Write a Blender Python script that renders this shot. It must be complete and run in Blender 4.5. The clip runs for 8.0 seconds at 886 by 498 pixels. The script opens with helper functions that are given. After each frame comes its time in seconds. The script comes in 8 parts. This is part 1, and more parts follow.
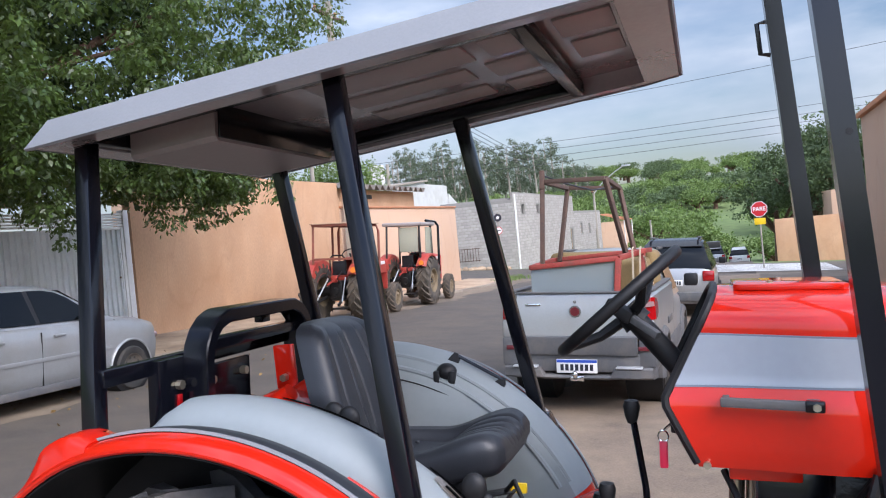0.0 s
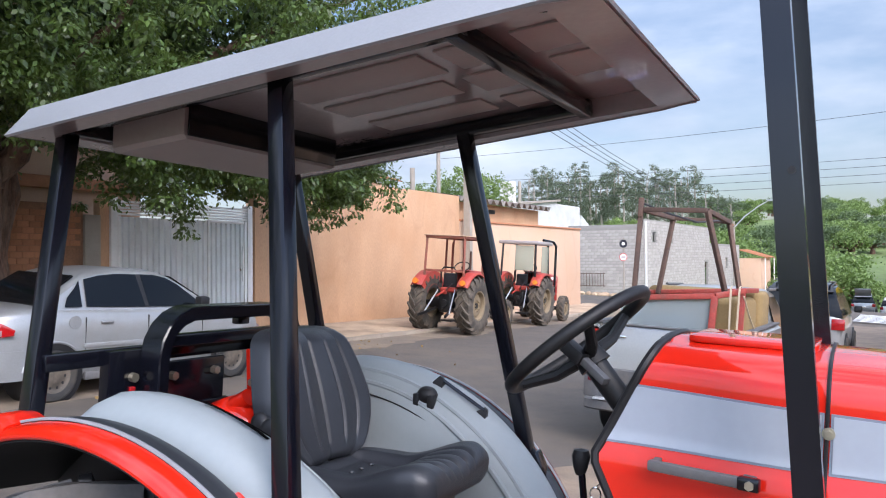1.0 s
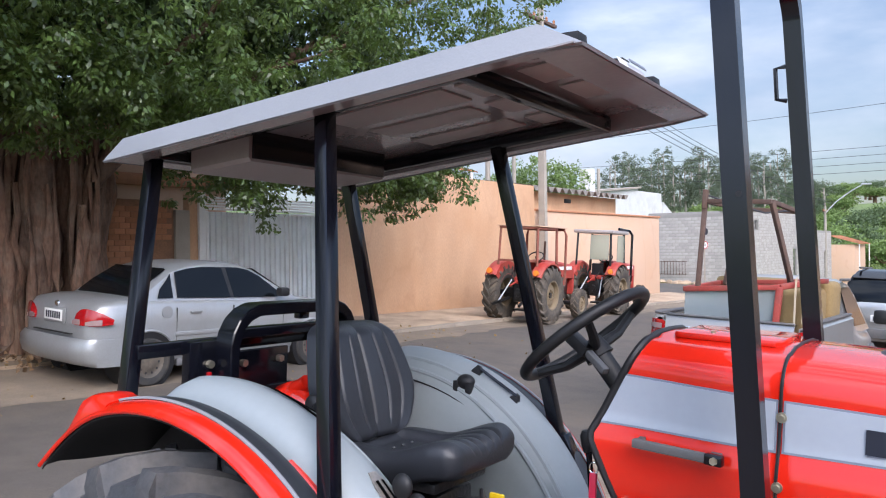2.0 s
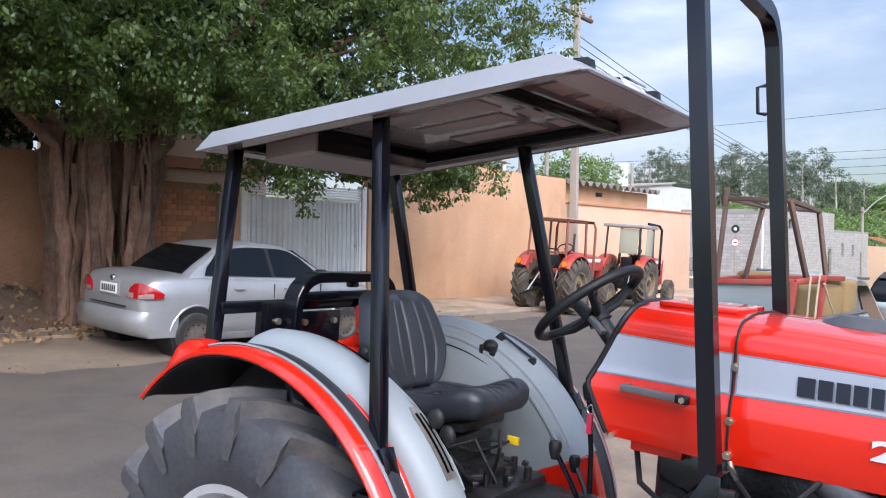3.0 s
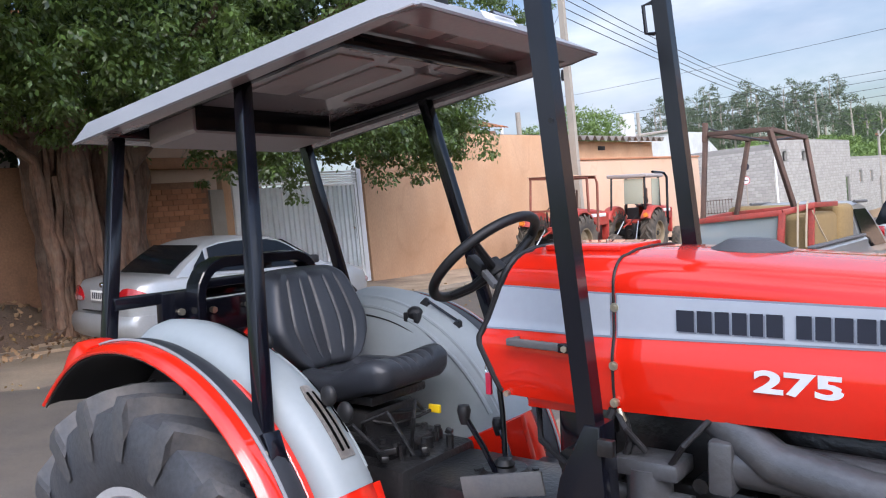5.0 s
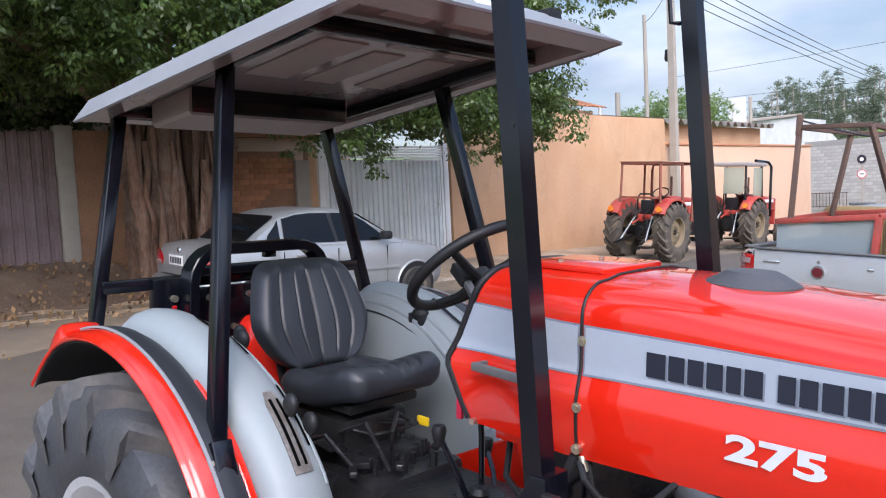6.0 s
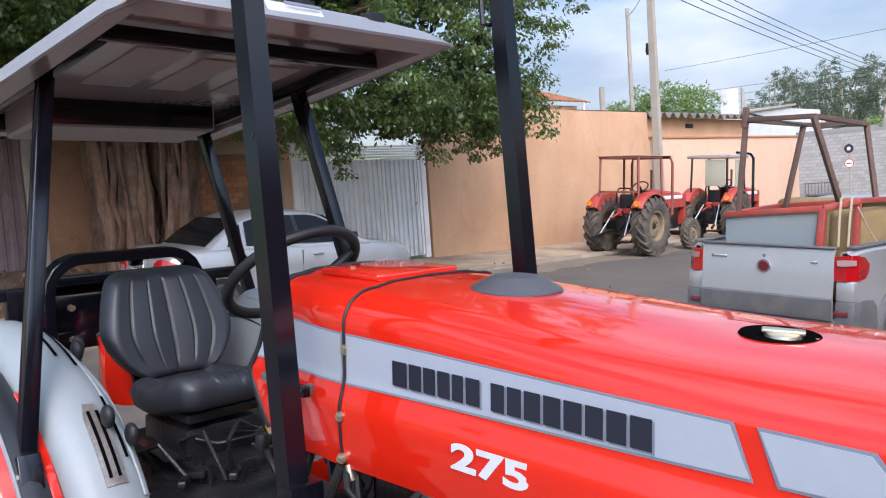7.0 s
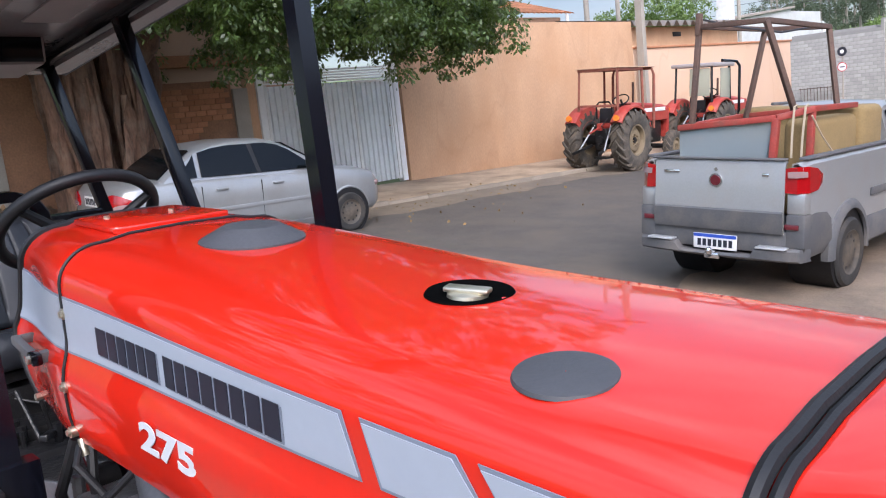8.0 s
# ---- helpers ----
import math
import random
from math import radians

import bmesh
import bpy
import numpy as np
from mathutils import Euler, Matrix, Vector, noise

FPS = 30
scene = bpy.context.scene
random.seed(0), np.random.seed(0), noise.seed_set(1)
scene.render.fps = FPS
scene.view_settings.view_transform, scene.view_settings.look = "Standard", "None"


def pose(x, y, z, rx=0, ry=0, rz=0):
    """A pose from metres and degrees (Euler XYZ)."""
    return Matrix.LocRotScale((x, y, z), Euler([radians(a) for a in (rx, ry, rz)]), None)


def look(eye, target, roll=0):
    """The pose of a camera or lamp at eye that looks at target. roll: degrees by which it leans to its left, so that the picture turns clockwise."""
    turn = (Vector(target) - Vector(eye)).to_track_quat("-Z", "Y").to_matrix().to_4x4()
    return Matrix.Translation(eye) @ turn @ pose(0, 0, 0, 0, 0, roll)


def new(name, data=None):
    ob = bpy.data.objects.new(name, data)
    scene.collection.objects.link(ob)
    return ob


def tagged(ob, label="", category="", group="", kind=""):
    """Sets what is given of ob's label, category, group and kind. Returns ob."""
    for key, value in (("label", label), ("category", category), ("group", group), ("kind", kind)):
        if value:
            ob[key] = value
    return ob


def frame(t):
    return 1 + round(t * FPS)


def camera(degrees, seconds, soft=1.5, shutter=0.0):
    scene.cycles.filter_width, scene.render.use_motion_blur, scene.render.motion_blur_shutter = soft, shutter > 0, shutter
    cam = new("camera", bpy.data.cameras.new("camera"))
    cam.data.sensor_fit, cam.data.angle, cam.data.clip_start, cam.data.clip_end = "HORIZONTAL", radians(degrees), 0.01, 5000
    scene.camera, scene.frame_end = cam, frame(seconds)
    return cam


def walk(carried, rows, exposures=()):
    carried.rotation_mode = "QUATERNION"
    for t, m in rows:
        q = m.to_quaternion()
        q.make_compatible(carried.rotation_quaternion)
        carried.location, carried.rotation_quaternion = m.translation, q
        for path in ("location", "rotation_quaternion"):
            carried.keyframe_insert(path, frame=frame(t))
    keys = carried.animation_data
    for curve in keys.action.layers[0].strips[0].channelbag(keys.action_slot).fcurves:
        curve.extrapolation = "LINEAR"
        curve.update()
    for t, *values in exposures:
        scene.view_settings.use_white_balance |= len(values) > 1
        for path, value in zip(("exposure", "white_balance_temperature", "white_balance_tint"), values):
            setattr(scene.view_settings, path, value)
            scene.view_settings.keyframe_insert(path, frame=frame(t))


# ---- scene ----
cam = camera(58.2, 8.0, 1.1)
PATH = [
    (0, (0.56, 0.287, 1.672), (0.331, 2.273, 1.637), -5.4),
    (0.5, (0.764, 0.411, 1.686), (0.317, 2.36, 1.725), -2.6),
    (1, (0.991, 0.479, 1.656), (0.441, 2.402, 1.678), -0.4),
    (1.5, (1.154, 0.466, 1.673), (0.467, 2.344, 1.649), -0.8),
    (2, (1.227, 0.239, 1.702), (0.487, 2.096, 1.697), -0.8),
    (3.3, (1.43, -0.254, 1.662), (0.603, 1.566, 1.622), 0.8),
    (3.5, (1.418, -0.245, 1.659), (0.591, 1.576, 1.614), -0.4),
    (4, (1.398, -0.12, 1.648), (0.558, 1.694, 1.606), -2.0),
    (4.5, (1.515, 0.006, 1.628), (0.668, 1.816, 1.578), -4.9),
    (4.7, (1.623, 0.042, 1.612), (0.77, 1.85, 1.543), -5.4),
    (5.8, (1.907, 0.364, 1.635), (0.917, 2.095, 1.482), -3.2),
    (6, (1.947, 0.46, 1.667), (0.87, 2.14, 1.528), -2.8),
    (6.5, (2.131, 0.662, 1.646), (1.044, 2.335, 1.508), -3.9),
    (7, (2.387, 0.755, 1.659), (1.306, 2.431, 1.514), -4.0),
    (7.5, (2.548, 0.982, 1.627), (1.462, 2.645, 1.397), -4.5),
    (8, (2.726, 1.219, 1.64), (1.639, 2.862, 1.298), -6.2),
]
walk(cam, [(t, look(eye, target, roll)) for t, eye, target, roll in PATH], [(0.0, 0.48, 6250, 16), (0.5, 0.45, 6250, 16), (1.0, 0.67, 6250, 16), (1.5, 0.6, 6250, 16), (2.0, 0.6, 6250, 16), (3.5, 0.67, 6250, 16), (4.0, 0.58, 6250, 16), (4.5, 0.6, 6250, 16), (6.0, 0.6, 6250, 16), (8.0, 0.56, 6250, 16)])

# ---- light ----
world = bpy.data.worlds.new("sky")
scene.world = world
world.use_nodes = True
wn = world.node_tree
sky = wn.nodes.new("ShaderNodeTexSky")
sky.sky_type = "NISHITA"
sky.sun_disc = False
sky.sun_elevation, sky.sun_rotation = radians(38), radians(141)
sky.dust_density, sky.ozone_density = 1.5, 1.2
tco = wn.nodes.new("ShaderNodeTexCoord")
squash = wn.nodes.new("ShaderNodeMapping")
squash.inputs["Scale"].default_value = (1.0, 1.0, 3.2)
cloud = wn.nodes.new("ShaderNodeTexNoise")
cloud.inputs["Scale"].default_value, cloud.inputs["Detail"].default_value, cloud.inputs["Roughness"].default_value = 2.1, 9, 0.56
ramp = wn.nodes.new("ShaderNodeValToRGB")
ramp.color_ramp.elements[0].position, ramp.color_ramp.elements[1].position = 0.4, 0.64
grey = wn.nodes.new("ShaderNodeTexNoise")
grey.inputs["Scale"].default_value, grey.inputs["Detail"].default_value = 3.7, 6
greyramp = wn.nodes.new("ShaderNodeValToRGB")
greyramp.color_ramp.elements[0].position, greyramp.color_ramp.elements[1].position = 0.3, 0.68
greyramp.color_ramp.elements[0].color, greyramp.color_ramp.elements[1].color = (3.0, 3.9, 5.2, 1), (7.0, 7.6, 8.2, 1)
mix = wn.nodes.new("ShaderNodeMix")
mix.data_type = "RGBA"
back = wn.nodes["Background"]
back.inputs["Strength"].default_value = 0.11
wn.links.new(tco.outputs["Generated"], squash.inputs["Vector"])
wn.links.new(squash.outputs["Vector"], cloud.inputs["Vector"])
wn.links.new(squash.outputs["Vector"], grey.inputs["Vector"])
wn.links.new(cloud.outputs["Fac"], ramp.inputs["Fac"])
wn.links.new(grey.outputs["Fac"], greyramp.inputs["Fac"])
wn.links.new(ramp.outputs["Color"], mix.inputs["Factor"])
wn.links.new(sky.outputs["Color"], mix.inputs[6])
wn.links.new(greyramp.outputs["Color"], mix.inputs[7])
# an overcast dome is brighter overhead than at the horizon
sep = wn.nodes.new("ShaderNodeSeparateXYZ")
dome = wn.nodes.new("ShaderNodeMapRange")
dome.inputs["From Min"].default_value, dome.inputs["From Max"].default_value = 0.0, 1.0
dome.inputs["To Min"].default_value, dome.inputs["To Max"].default_value = 0.7, 1.75
lift = wn.nodes.new("ShaderNodeVectorMath")
lift.operation = "SCALE"
wn.links.new(tco.outputs["Generated"], sep.inputs[0])
wn.links.new(sep.outputs["Z"], dome.inputs["Value"])
wn.links.new(mix.outputs[2], lift.inputs[0])
# and a broad glow added low on the sun's side, to fill upright faces
near = wn.nodes.new("ShaderNodeVectorMath")
near.operation = "DOT_PRODUCT"
near.inputs[1].default_value = Vector((5.6, -7.4, 3.6)).normalized()
glow = wn.nodes.new("ShaderNodeMapRange")
glow.inputs["From Min"].default_value, glow.inputs["From Max"].default_value = -0.1, 1.0
glow.inputs["To Min"].default_value, glow.inputs["To Max"].default_value = 1.0, 3.0
both = wn.nodes.new("ShaderNodeMath")
both.operation = "MULTIPLY"
wn.links.new(tco.outputs["Generated"], near.inputs[0])
wn.links.new(near.outputs["Value"], glow.inputs["Value"])
wn.links.new(glow.outputs["Result"], both.inputs[0])
wn.links.new(dome.outputs["Result"], both.inputs[1])
wn.links.new(both.outputs[0], lift.inputs["Scale"])
wn.links.new(lift.outputs["Vector"], back.inputs["Color"])
sun = new("sun", bpy.data.lights.new("sun", "SUN"))
sun.data.energy, sun.data.angle, sun.data.color = 1.6, radians(30), (1.0, 0.97, 0.93)
sun.matrix_world = look((5.8, -7.2, 7.2), (0, 0, 0))


# ---- helpers of this scene ----
def ground_plane(x, y):
    return -0.056 * (x + 5) - 0.0137 * (y - 10.9)


WALL0 = Vector((-7.53, 16.85))          # foot of the far wall at the gate
ALONG = Vector((0.2456, 0.9694))        # down the street
ACROSS = Vector((0.9694, -0.2456))      # from the far wall to this side
YAW = -14.2


def st_xy(s, t):
    p = WALL0 + ALONG * s + ACROSS * t
    return p.x, p.y


def smooth01(a):
    a = min(1.0, max(0.0, a))
    return a * a * (3 - 2 * a)


def terrain(x, y):
    d = Vector((x, y)) - WALL0
    s, t = d.dot(ALONG), d.dot(ACROSS)
    cs, ct = max(-40.0, min(70.0, s)), max(-25.0, min(30.0, t))
    q = WALL0 + ALONG * cs + ACROSS * ct
    z = ground_plane(q.x, q.y)
    far = math.hypot(x, y)
    z += 22.0 * smooth01((far - 110) / 270) - 2.0 * smooth01((far - 45) / 50)
    if far > 60:
        z += smooth01((far - 60) / 80) * 2.0 * noise.noise((x * 0.012, y * 0.012, 1.3))
    return z


GN = Vector((0.056, 0.0137, 1)).normalized()


def on_ground(x, y, yaw, h=0.0):
    """A pose on the sloping street: x axis turned by yaw, z along the ground's normal."""
    a = radians(yaw)
    ux = Vector((math.cos(a), math.sin(a), 0))
    ux = (ux - GN * ux.dot(GN)).normalized()
    uy = GN.cross(ux)
    m = Matrix((ux, uy, GN)).transposed().to_4x4()
    m.translation = Vector((x, y, ground_plane(x, y))) + GN * h
    return m


def upright(s, t, h=0.0, yaw=0.0):
    """A level pose at street place s, t: y axis along the street, x axis away from the far wall."""
    x, y = st_xy(s, t)
    return pose(x, y, terrain(x, y) + h, 0, 0, YAW + yaw)


def finish(bm, smooth=0.0):
    bmesh.ops.recalc_face_normals(bm, faces=bm.faces[:])
    me = bpy.data.meshes.new("mesh")
    bm.to_mesh(me)
    bm.free()
    if smooth:
        me.shade_smooth()
        me.set_sharp_from_angle(angle=radians(smooth))
    return me


def part(name, bm, material, parent=None, label="", smooth=40.0, m=None):
    """Links a bmesh (or a mesh) as one mesh object under a thing or a part."""
    me = finish(bm, smooth) if isinstance(bm, bmesh.types.BMesh) else bm
    if material is not None and not me.materials:
        me.materials.append(material)
    ob = new(name, me)
    if parent is not None:
        ob.parent = parent
    if m is not None:
        ob.matrix_basis = m
    if label:
        ob["label"] = label
    return ob


def thing(name, m, label, category, group="", kind=""):
    ob = new(name)
    ob.empty_display_size = 0.1
    ob.matrix_basis = m
    return tagged(ob, label, category, group, kind)


def B():
    return bmesh.new()


def box(bm, x0, x1, y0, y1, z0, z1, bevel=0.0, m=None, seg=2):
    r = bmesh.ops.create_cube(bm, size=1.0)
    vs = r["verts"]
    for v in vs:
        v.co = Vector((x0 + (v.co.x + 0.5) * (x1 - x0), y0 + (v.co.y + 0.5) * (y1 - y0), z0 + (v.co.z + 0.5) * (z1 - z0)))
    if bevel:
        es = list({e for v in vs for e in v.link_edges})
        r = bmesh.ops.bevel(bm, geom=es, offset=bevel, segments=seg, profile=0.5, affect="EDGES")
        vs = list({v for f in r["faces"] for v in f.verts} | {v for v in vs if v.is_valid})
    if m is not None:
        bmesh.ops.transform(bm, matrix=m, verts=[v for v in vs if v.is_valid])
    return vs


def rod(bm, p, q, r, n=12, r2=None, cap=True):
    """A round bar from p to q."""
    p, q = Vector(p), Vector(q)
    d = q - p
    m = Matrix.Translation((p + q) / 2) @ d.to_track_quat("Z", "Y").to_matrix().to_4x4()
    return bmesh.ops.create_cone(bm, cap_ends=cap, segments=n, radius1=r, radius2=r if r2 is None else r2, depth=d.length, matrix=m)["verts"]


def bar(bm, p, q, w, h, bevel=0.004, up=(0, 0, 1)):
    """A square tube from p to q."""
    p, q = Vector(p), Vector(q)
    d = (q - p).normalized()
    side = d.cross(Vector(up)).normalized()
    top = side.cross(d)
    m = Matrix((d, side, top)).transposed().to_4x4()
    m.translation = p
    return box(bm, 0, (q - p).length, -w / 2, w / 2, -h / 2, h / 2, bevel, m)


def tube(bm, pts, r, n=8, closed=False):
    """A round tube swept along points."""
    pts = [Vector(p) for p in pts]
    k = len(pts)
    rings, last = [], None
    for i, p in enumerate(pts):
        a = pts[i - 1] if (i or closed) else p
        b = pts[(i + 1) % k] if (i < k - 1 or closed) else p
        d = (b - a).normalized()
        if last is None:
            last = d.orthogonal().normalized()
        last = (last - d * last.dot(d)).normalized()
        o = d.cross(last)
        rr = r[i] if isinstance(r, (list, tuple)) else r
        rings.append([bm.verts.new(p + (last * math.cos(2 * math.pi * j / n) + o * math.sin(2 * math.pi * j / n)) * rr) for j in range(n)])
    for i in range(k if closed else k - 1):
        a, b = rings[i], rings[(i + 1) % k]
        for j in range(n):
            bm.faces.new((a[j], a[(j + 1) % n], b[(j + 1) % n], b[j]))
    if not closed:
        bm.faces.new(rings[0])
        bm.faces.new(rings[-1])


def loft(bm, rings, closed=True, caps=True):
    """Skins rings of points, each of the same count."""
    vr = [[bm.verts.new(p) for p in ring] for ring in rings]
    n = len(vr[0])
    for a, b in zip(vr, vr[1:]):
        for j in range(n if closed else n - 1):
            bm.faces.new((a[j], a[(j + 1) % n], b[(j + 1) % n], b[j]))
    if caps and closed:
        bm.faces.new(vr[0])
        bm.faces.new(vr[-1])
    return vr


def lathe(bm, profile, n=40, axis="y", centre=(0, 0, 0), a0=0.0, a1=360.0):
    """Turns (radius, along) pairs about an axis."""
    c = Vector(centre)
    full = abs(a1 - a0) >= 359.9
    rings = []
    for i in range(n if full else n + 1):
        a = radians(a0 + (a1 - a0) * i / n)
        ring = []
        for r, h in profile:
            p = {"y": (r * math.cos(a), h, r * math.sin(a)), "z": (r * math.cos(a), r * math.sin(a), h), "x": (h, r * math.cos(a), r * math.sin(a))}[axis]
            ring.append(bm.verts.new(c + Vector(p)))
        rings.append(ring)
    k = len(rings)
    for i in range(k if full else k - 1):
        a, b = rings[i], rings[(i + 1) % k]
        for j in range(len(profile) - 1):
            bm.faces.new((a[j], a[j + 1], b[j + 1], b[j]))


def prism(bm, poly, h0, h1, axis="y", bevel=0.0):
    """A flat outline pushed from h0 to h1 along an axis."""
    def at(a, b, h):
        return {"y": (a, h, b), "z": (a, b, h), "x": (h, a, b)}[axis]
    lo = [bm.verts.new(at(a, b, h0)) for a, b in poly]
    hi = [bm.verts.new(at(a, b, h1)) for a, b in poly]
    n = len(poly)
    fs = [bm.faces.new(lo), bm.faces.new(hi)]
    for i in range(n):
        fs.append(bm.faces.new((lo[i], lo[(i + 1) % n], hi[(i + 1) % n], hi[i])))
    if bevel:
        es = list(fs[0].edges) + list(fs[1].edges)
        bmesh.ops.bevel(bm, geom=es, offset=bevel, segments=2, profile=0.5, affect="EDGES")
    return lo + hi


def ball(bm, c, rx, ry, rz, n=14):
    r = bmesh.ops.create_uvsphere(bm, u_segments=n, v_segments=max(6, n * 2 // 3), radius=1.0, matrix=Matrix.Translation(c) @ Matrix.Diagonal((rx, ry, rz, 1)))
    return r["verts"]


def words(text, size, material, parent, m, name="lettering", depth=0.002, width=None, shear=0.0, bold=0.0):
    """Lettering as a mesh, lying in the local x, y plane of m."""
    cu = bpy.data.curves.new("text", "FONT")
    cu.body, cu.size, cu.extrude, cu.shear, cu.offset = text, size, depth, shear, bold
    cu.align_x, cu.align_y = "CENTER", "CENTER"
    ob = new("text", cu)
    bpy.context.view_layer.update()
    me = bpy.data.meshes.new_from_object(ob.evaluated_get(bpy.context.evaluated_depsgraph_get()))
    bpy.data.objects.remove(ob)
    if width:
        xs = [v.co.x for v in me.vertices]
        k = width / max(1e-6, max(xs) - min(xs))
        for v in me.vertices:
            v.co.x *= k
    me.materials.clear()
    me.materials.append(material)
    return part(name, me, None, parent, m=m)


# ---- materials ----
def material(name, base, rough=0.6, metal=0.0, coat=0.0, var=0.15, scale=6.0, fine=60.0, bump=0.1, dirt=None, dirt_amount=0.0, dirt_scale=2.0, spec=0.5, island=0.0, rand=0.0, stretch=1.0):
    """A surface with two scales of variation, an optional stain and fine relief."""
    mt = bpy.data.materials.new(name)
    mt.use_nodes = True
    nt = mt.node_tree
    bs = nt.nodes["Principled BSDF"]
    N, L = nt.nodes.new, nt.links.new
    co = N("ShaderNodeTexCoord")
    n1 = N("ShaderNodeTexNoise")
    n1.inputs["Scale"].default_value, n1.inputs["Detail"].default_value, n1.inputs["Roughness"].default_value = scale, 6, 0.6
    n2 = N("ShaderNodeTexNoise")
    n2.inputs["Scale"].default_value, n2.inputs["Detail"].default_value = fine, 3
    where = co.outputs["Object"]
    if stretch != 1.0:
        mp = N("ShaderNodeMapping")
        mp.inputs["Scale"].default_value = (1, 1, stretch)
        L(where, mp.inputs["Vector"])
        where = mp.outputs["Vector"]
    L(where, n1.inputs["Vector"])
    L(where, n2.inputs["Vector"])
    add = N("ShaderNodeMath")
    add.operation = "ADD"
    L(n1.outputs["Fac"], add.inputs[0])
    L(n2.outputs["Fac"], add.inputs[1])
    rng = N("ShaderNodeMapRange")
    rng.inputs["From Min"].default_value, rng.inputs["From Max"].default_value = 0.65, 1.35
    rng.inputs["To Min"].default_value, rng.inputs["To Max"].default_value = 1 - var, 1 + var
    L(add.outputs[0], rng.inputs["Value"])
    factor = rng.outputs["Result"]
    if island or rand:
        info = N("ShaderNodeNewGeometry") if island else N("ShaderNodeObjectInfo")
        r2 = N("ShaderNodeMapRange")
        amount = island or rand
        r2.inputs["To Min"].default_value, r2.inputs["To Max"].default_value = 1 - amount, 1 + amount
        L(info.outputs["Random Per Island" if island else "Random"], r2.inputs["Value"])
        mul = N("ShaderNodeMath")
        mul.operation = "MULTIPLY"
        L(factor, mul.inputs[0])
        L(r2.outputs["Result"], mul.inputs[1])
        factor = mul.outputs[0]
    vm = N("ShaderNodeVectorMath")
    vm.operation = "SCALE"
    vm.inputs[0].default_value = base
    L(factor, vm.inputs["Scale"])
    colour = vm.outputs["Vector"]
    if dirt is not None:
        n3 = N("ShaderNodeTexNoise")
        n3.inputs["Scale"].default_value, n3.inputs["Detail"].default_value, n3.inputs["Roughness"].default_value = dirt_scale, 8, 0.65
        L(co.outputs["Object"], n3.inputs["Vector"])
        rr = N("ShaderNodeMapRange")
        rr.inputs["From Min"].default_value, rr.inputs["From Max"].default_value = 0.45, 0.7
        rr.inputs["To Max"].default_value = dirt_amount
        L(n3.outputs["Fac"], rr.inputs["Value"])
        mx = N("ShaderNodeMix")
        mx.data_type = "RGBA"
        L(rr.outputs["Result"], mx.inputs["Factor"])
        L(colour, mx.inputs[6])
        mx.inputs[7].default_value = (*dirt, 1)
        colour = mx.outputs[2]
    L(colour, bs.inputs["Base Color"])
    bs.inputs["Roughness"].default_value, bs.inputs["Metallic"].default_value = rough, metal
    bs.inputs["Coat Weight"].default_value, bs.inputs["Coat Roughness"].default_value = coat, 0.04
    bs.inputs["Specular IOR Level"].default_value = spec
    if not coat and not metal:
        rg = N("ShaderNodeMapRange")
        rg.inputs["To Min"].default_value, rg.inputs["To Max"].default_value = max(0.05, rough - 0.08), min(1, rough + 0.08)
        L(n1.outputs["Fac"], rg.inputs["Value"])
        L(rg.outputs["Result"], bs.inputs["Roughness"])
    if bump:
        bp = N("ShaderNodeBump")
        bp.inputs["Strength"].default_value, bp.inputs["Distance"].default_value = bump, 0.01
        L(add.outputs[0], bp.inputs["Height"])
        L(bp.outputs["Normal"], bs.inputs["Normal"])
    return mt


def glass(name, tint=(0.8, 0.85, 0.85), alpha=0.35, rough=0.03):
    """Thin tinted glazing: part clear, part gloss."""
    mt = bpy.data.materials.new(name)
    mt.use_nodes = True
    nt = mt.node_tree
    bs = nt.nodes["Principled BSDF"]
    bs.inputs["Base Color"].default_value = (*tint, 1)
    bs.inputs["Roughness"].default_value = rough
    tr = nt.nodes.new("ShaderNodeBsdfTransparent")
    tr.inputs["Color"].default_value = (*[min(1, c * 1.1) for c in tint], 1)
    mx = nt.nodes.new("ShaderNodeMixShader")
    mx.inputs[0].default_value = alpha
    nt.links.new(tr.outputs[0], mx.inputs[1])
    nt.links.new(bs.outputs[0], mx.inputs[2])
    nt.links.new(mx.outputs[0], nt.nodes["Material Output"].inputs["Surface"])
    return mt


M_ASPHALT = material("asphalt", (0.086, 0.071, 0.058), 0.85, var=0.42, scale=1.9, fine=90, bump=0.4, dirt=(0.122, 0.094, 0.069), dirt_amount=0.8, dirt_scale=0.75)
M_PAVE = material("old_concrete", (0.41, 0.3, 0.2), 0.9, var=0.28, scale=2.5, fine=50, bump=0.3, dirt=(0.17, 0.11, 0.072), dirt_amount=0.8, dirt_scale=0.9)
M_GRASS = material("far_grass", (0.12, 0.165, 0.05), 0.95, var=0.4, scale=0.05, fine=0.6, bump=0.0, dirt=(0.085, 0.13, 0.038), dirt_amount=0.9, dirt_scale=0.03)
M_ORANGE = material("ochre_render", (0.5, 0.3, 0.175), 0.9, var=0.16, scale=1.6, fine=40, bump=0.2, dirt=(0.45, 0.24, 0.12), dirt_amount=0.6, dirt_scale=0.6, stretch=0.35)
M_PEACH = material("peach_render", (0.53, 0.355, 0.245), 0.9, var=0.08, scale=1.0, fine=40, bump=0.15, dirt=(0.48, 0.29, 0.17), dirt_amount=0.4, dirt_scale=0.5)
M_BLOCK = material("concrete_block", (0.36, 0.335, 0.305), 0.95, var=0.15, scale=3, fine=60, bump=0.3, rand=0.11)
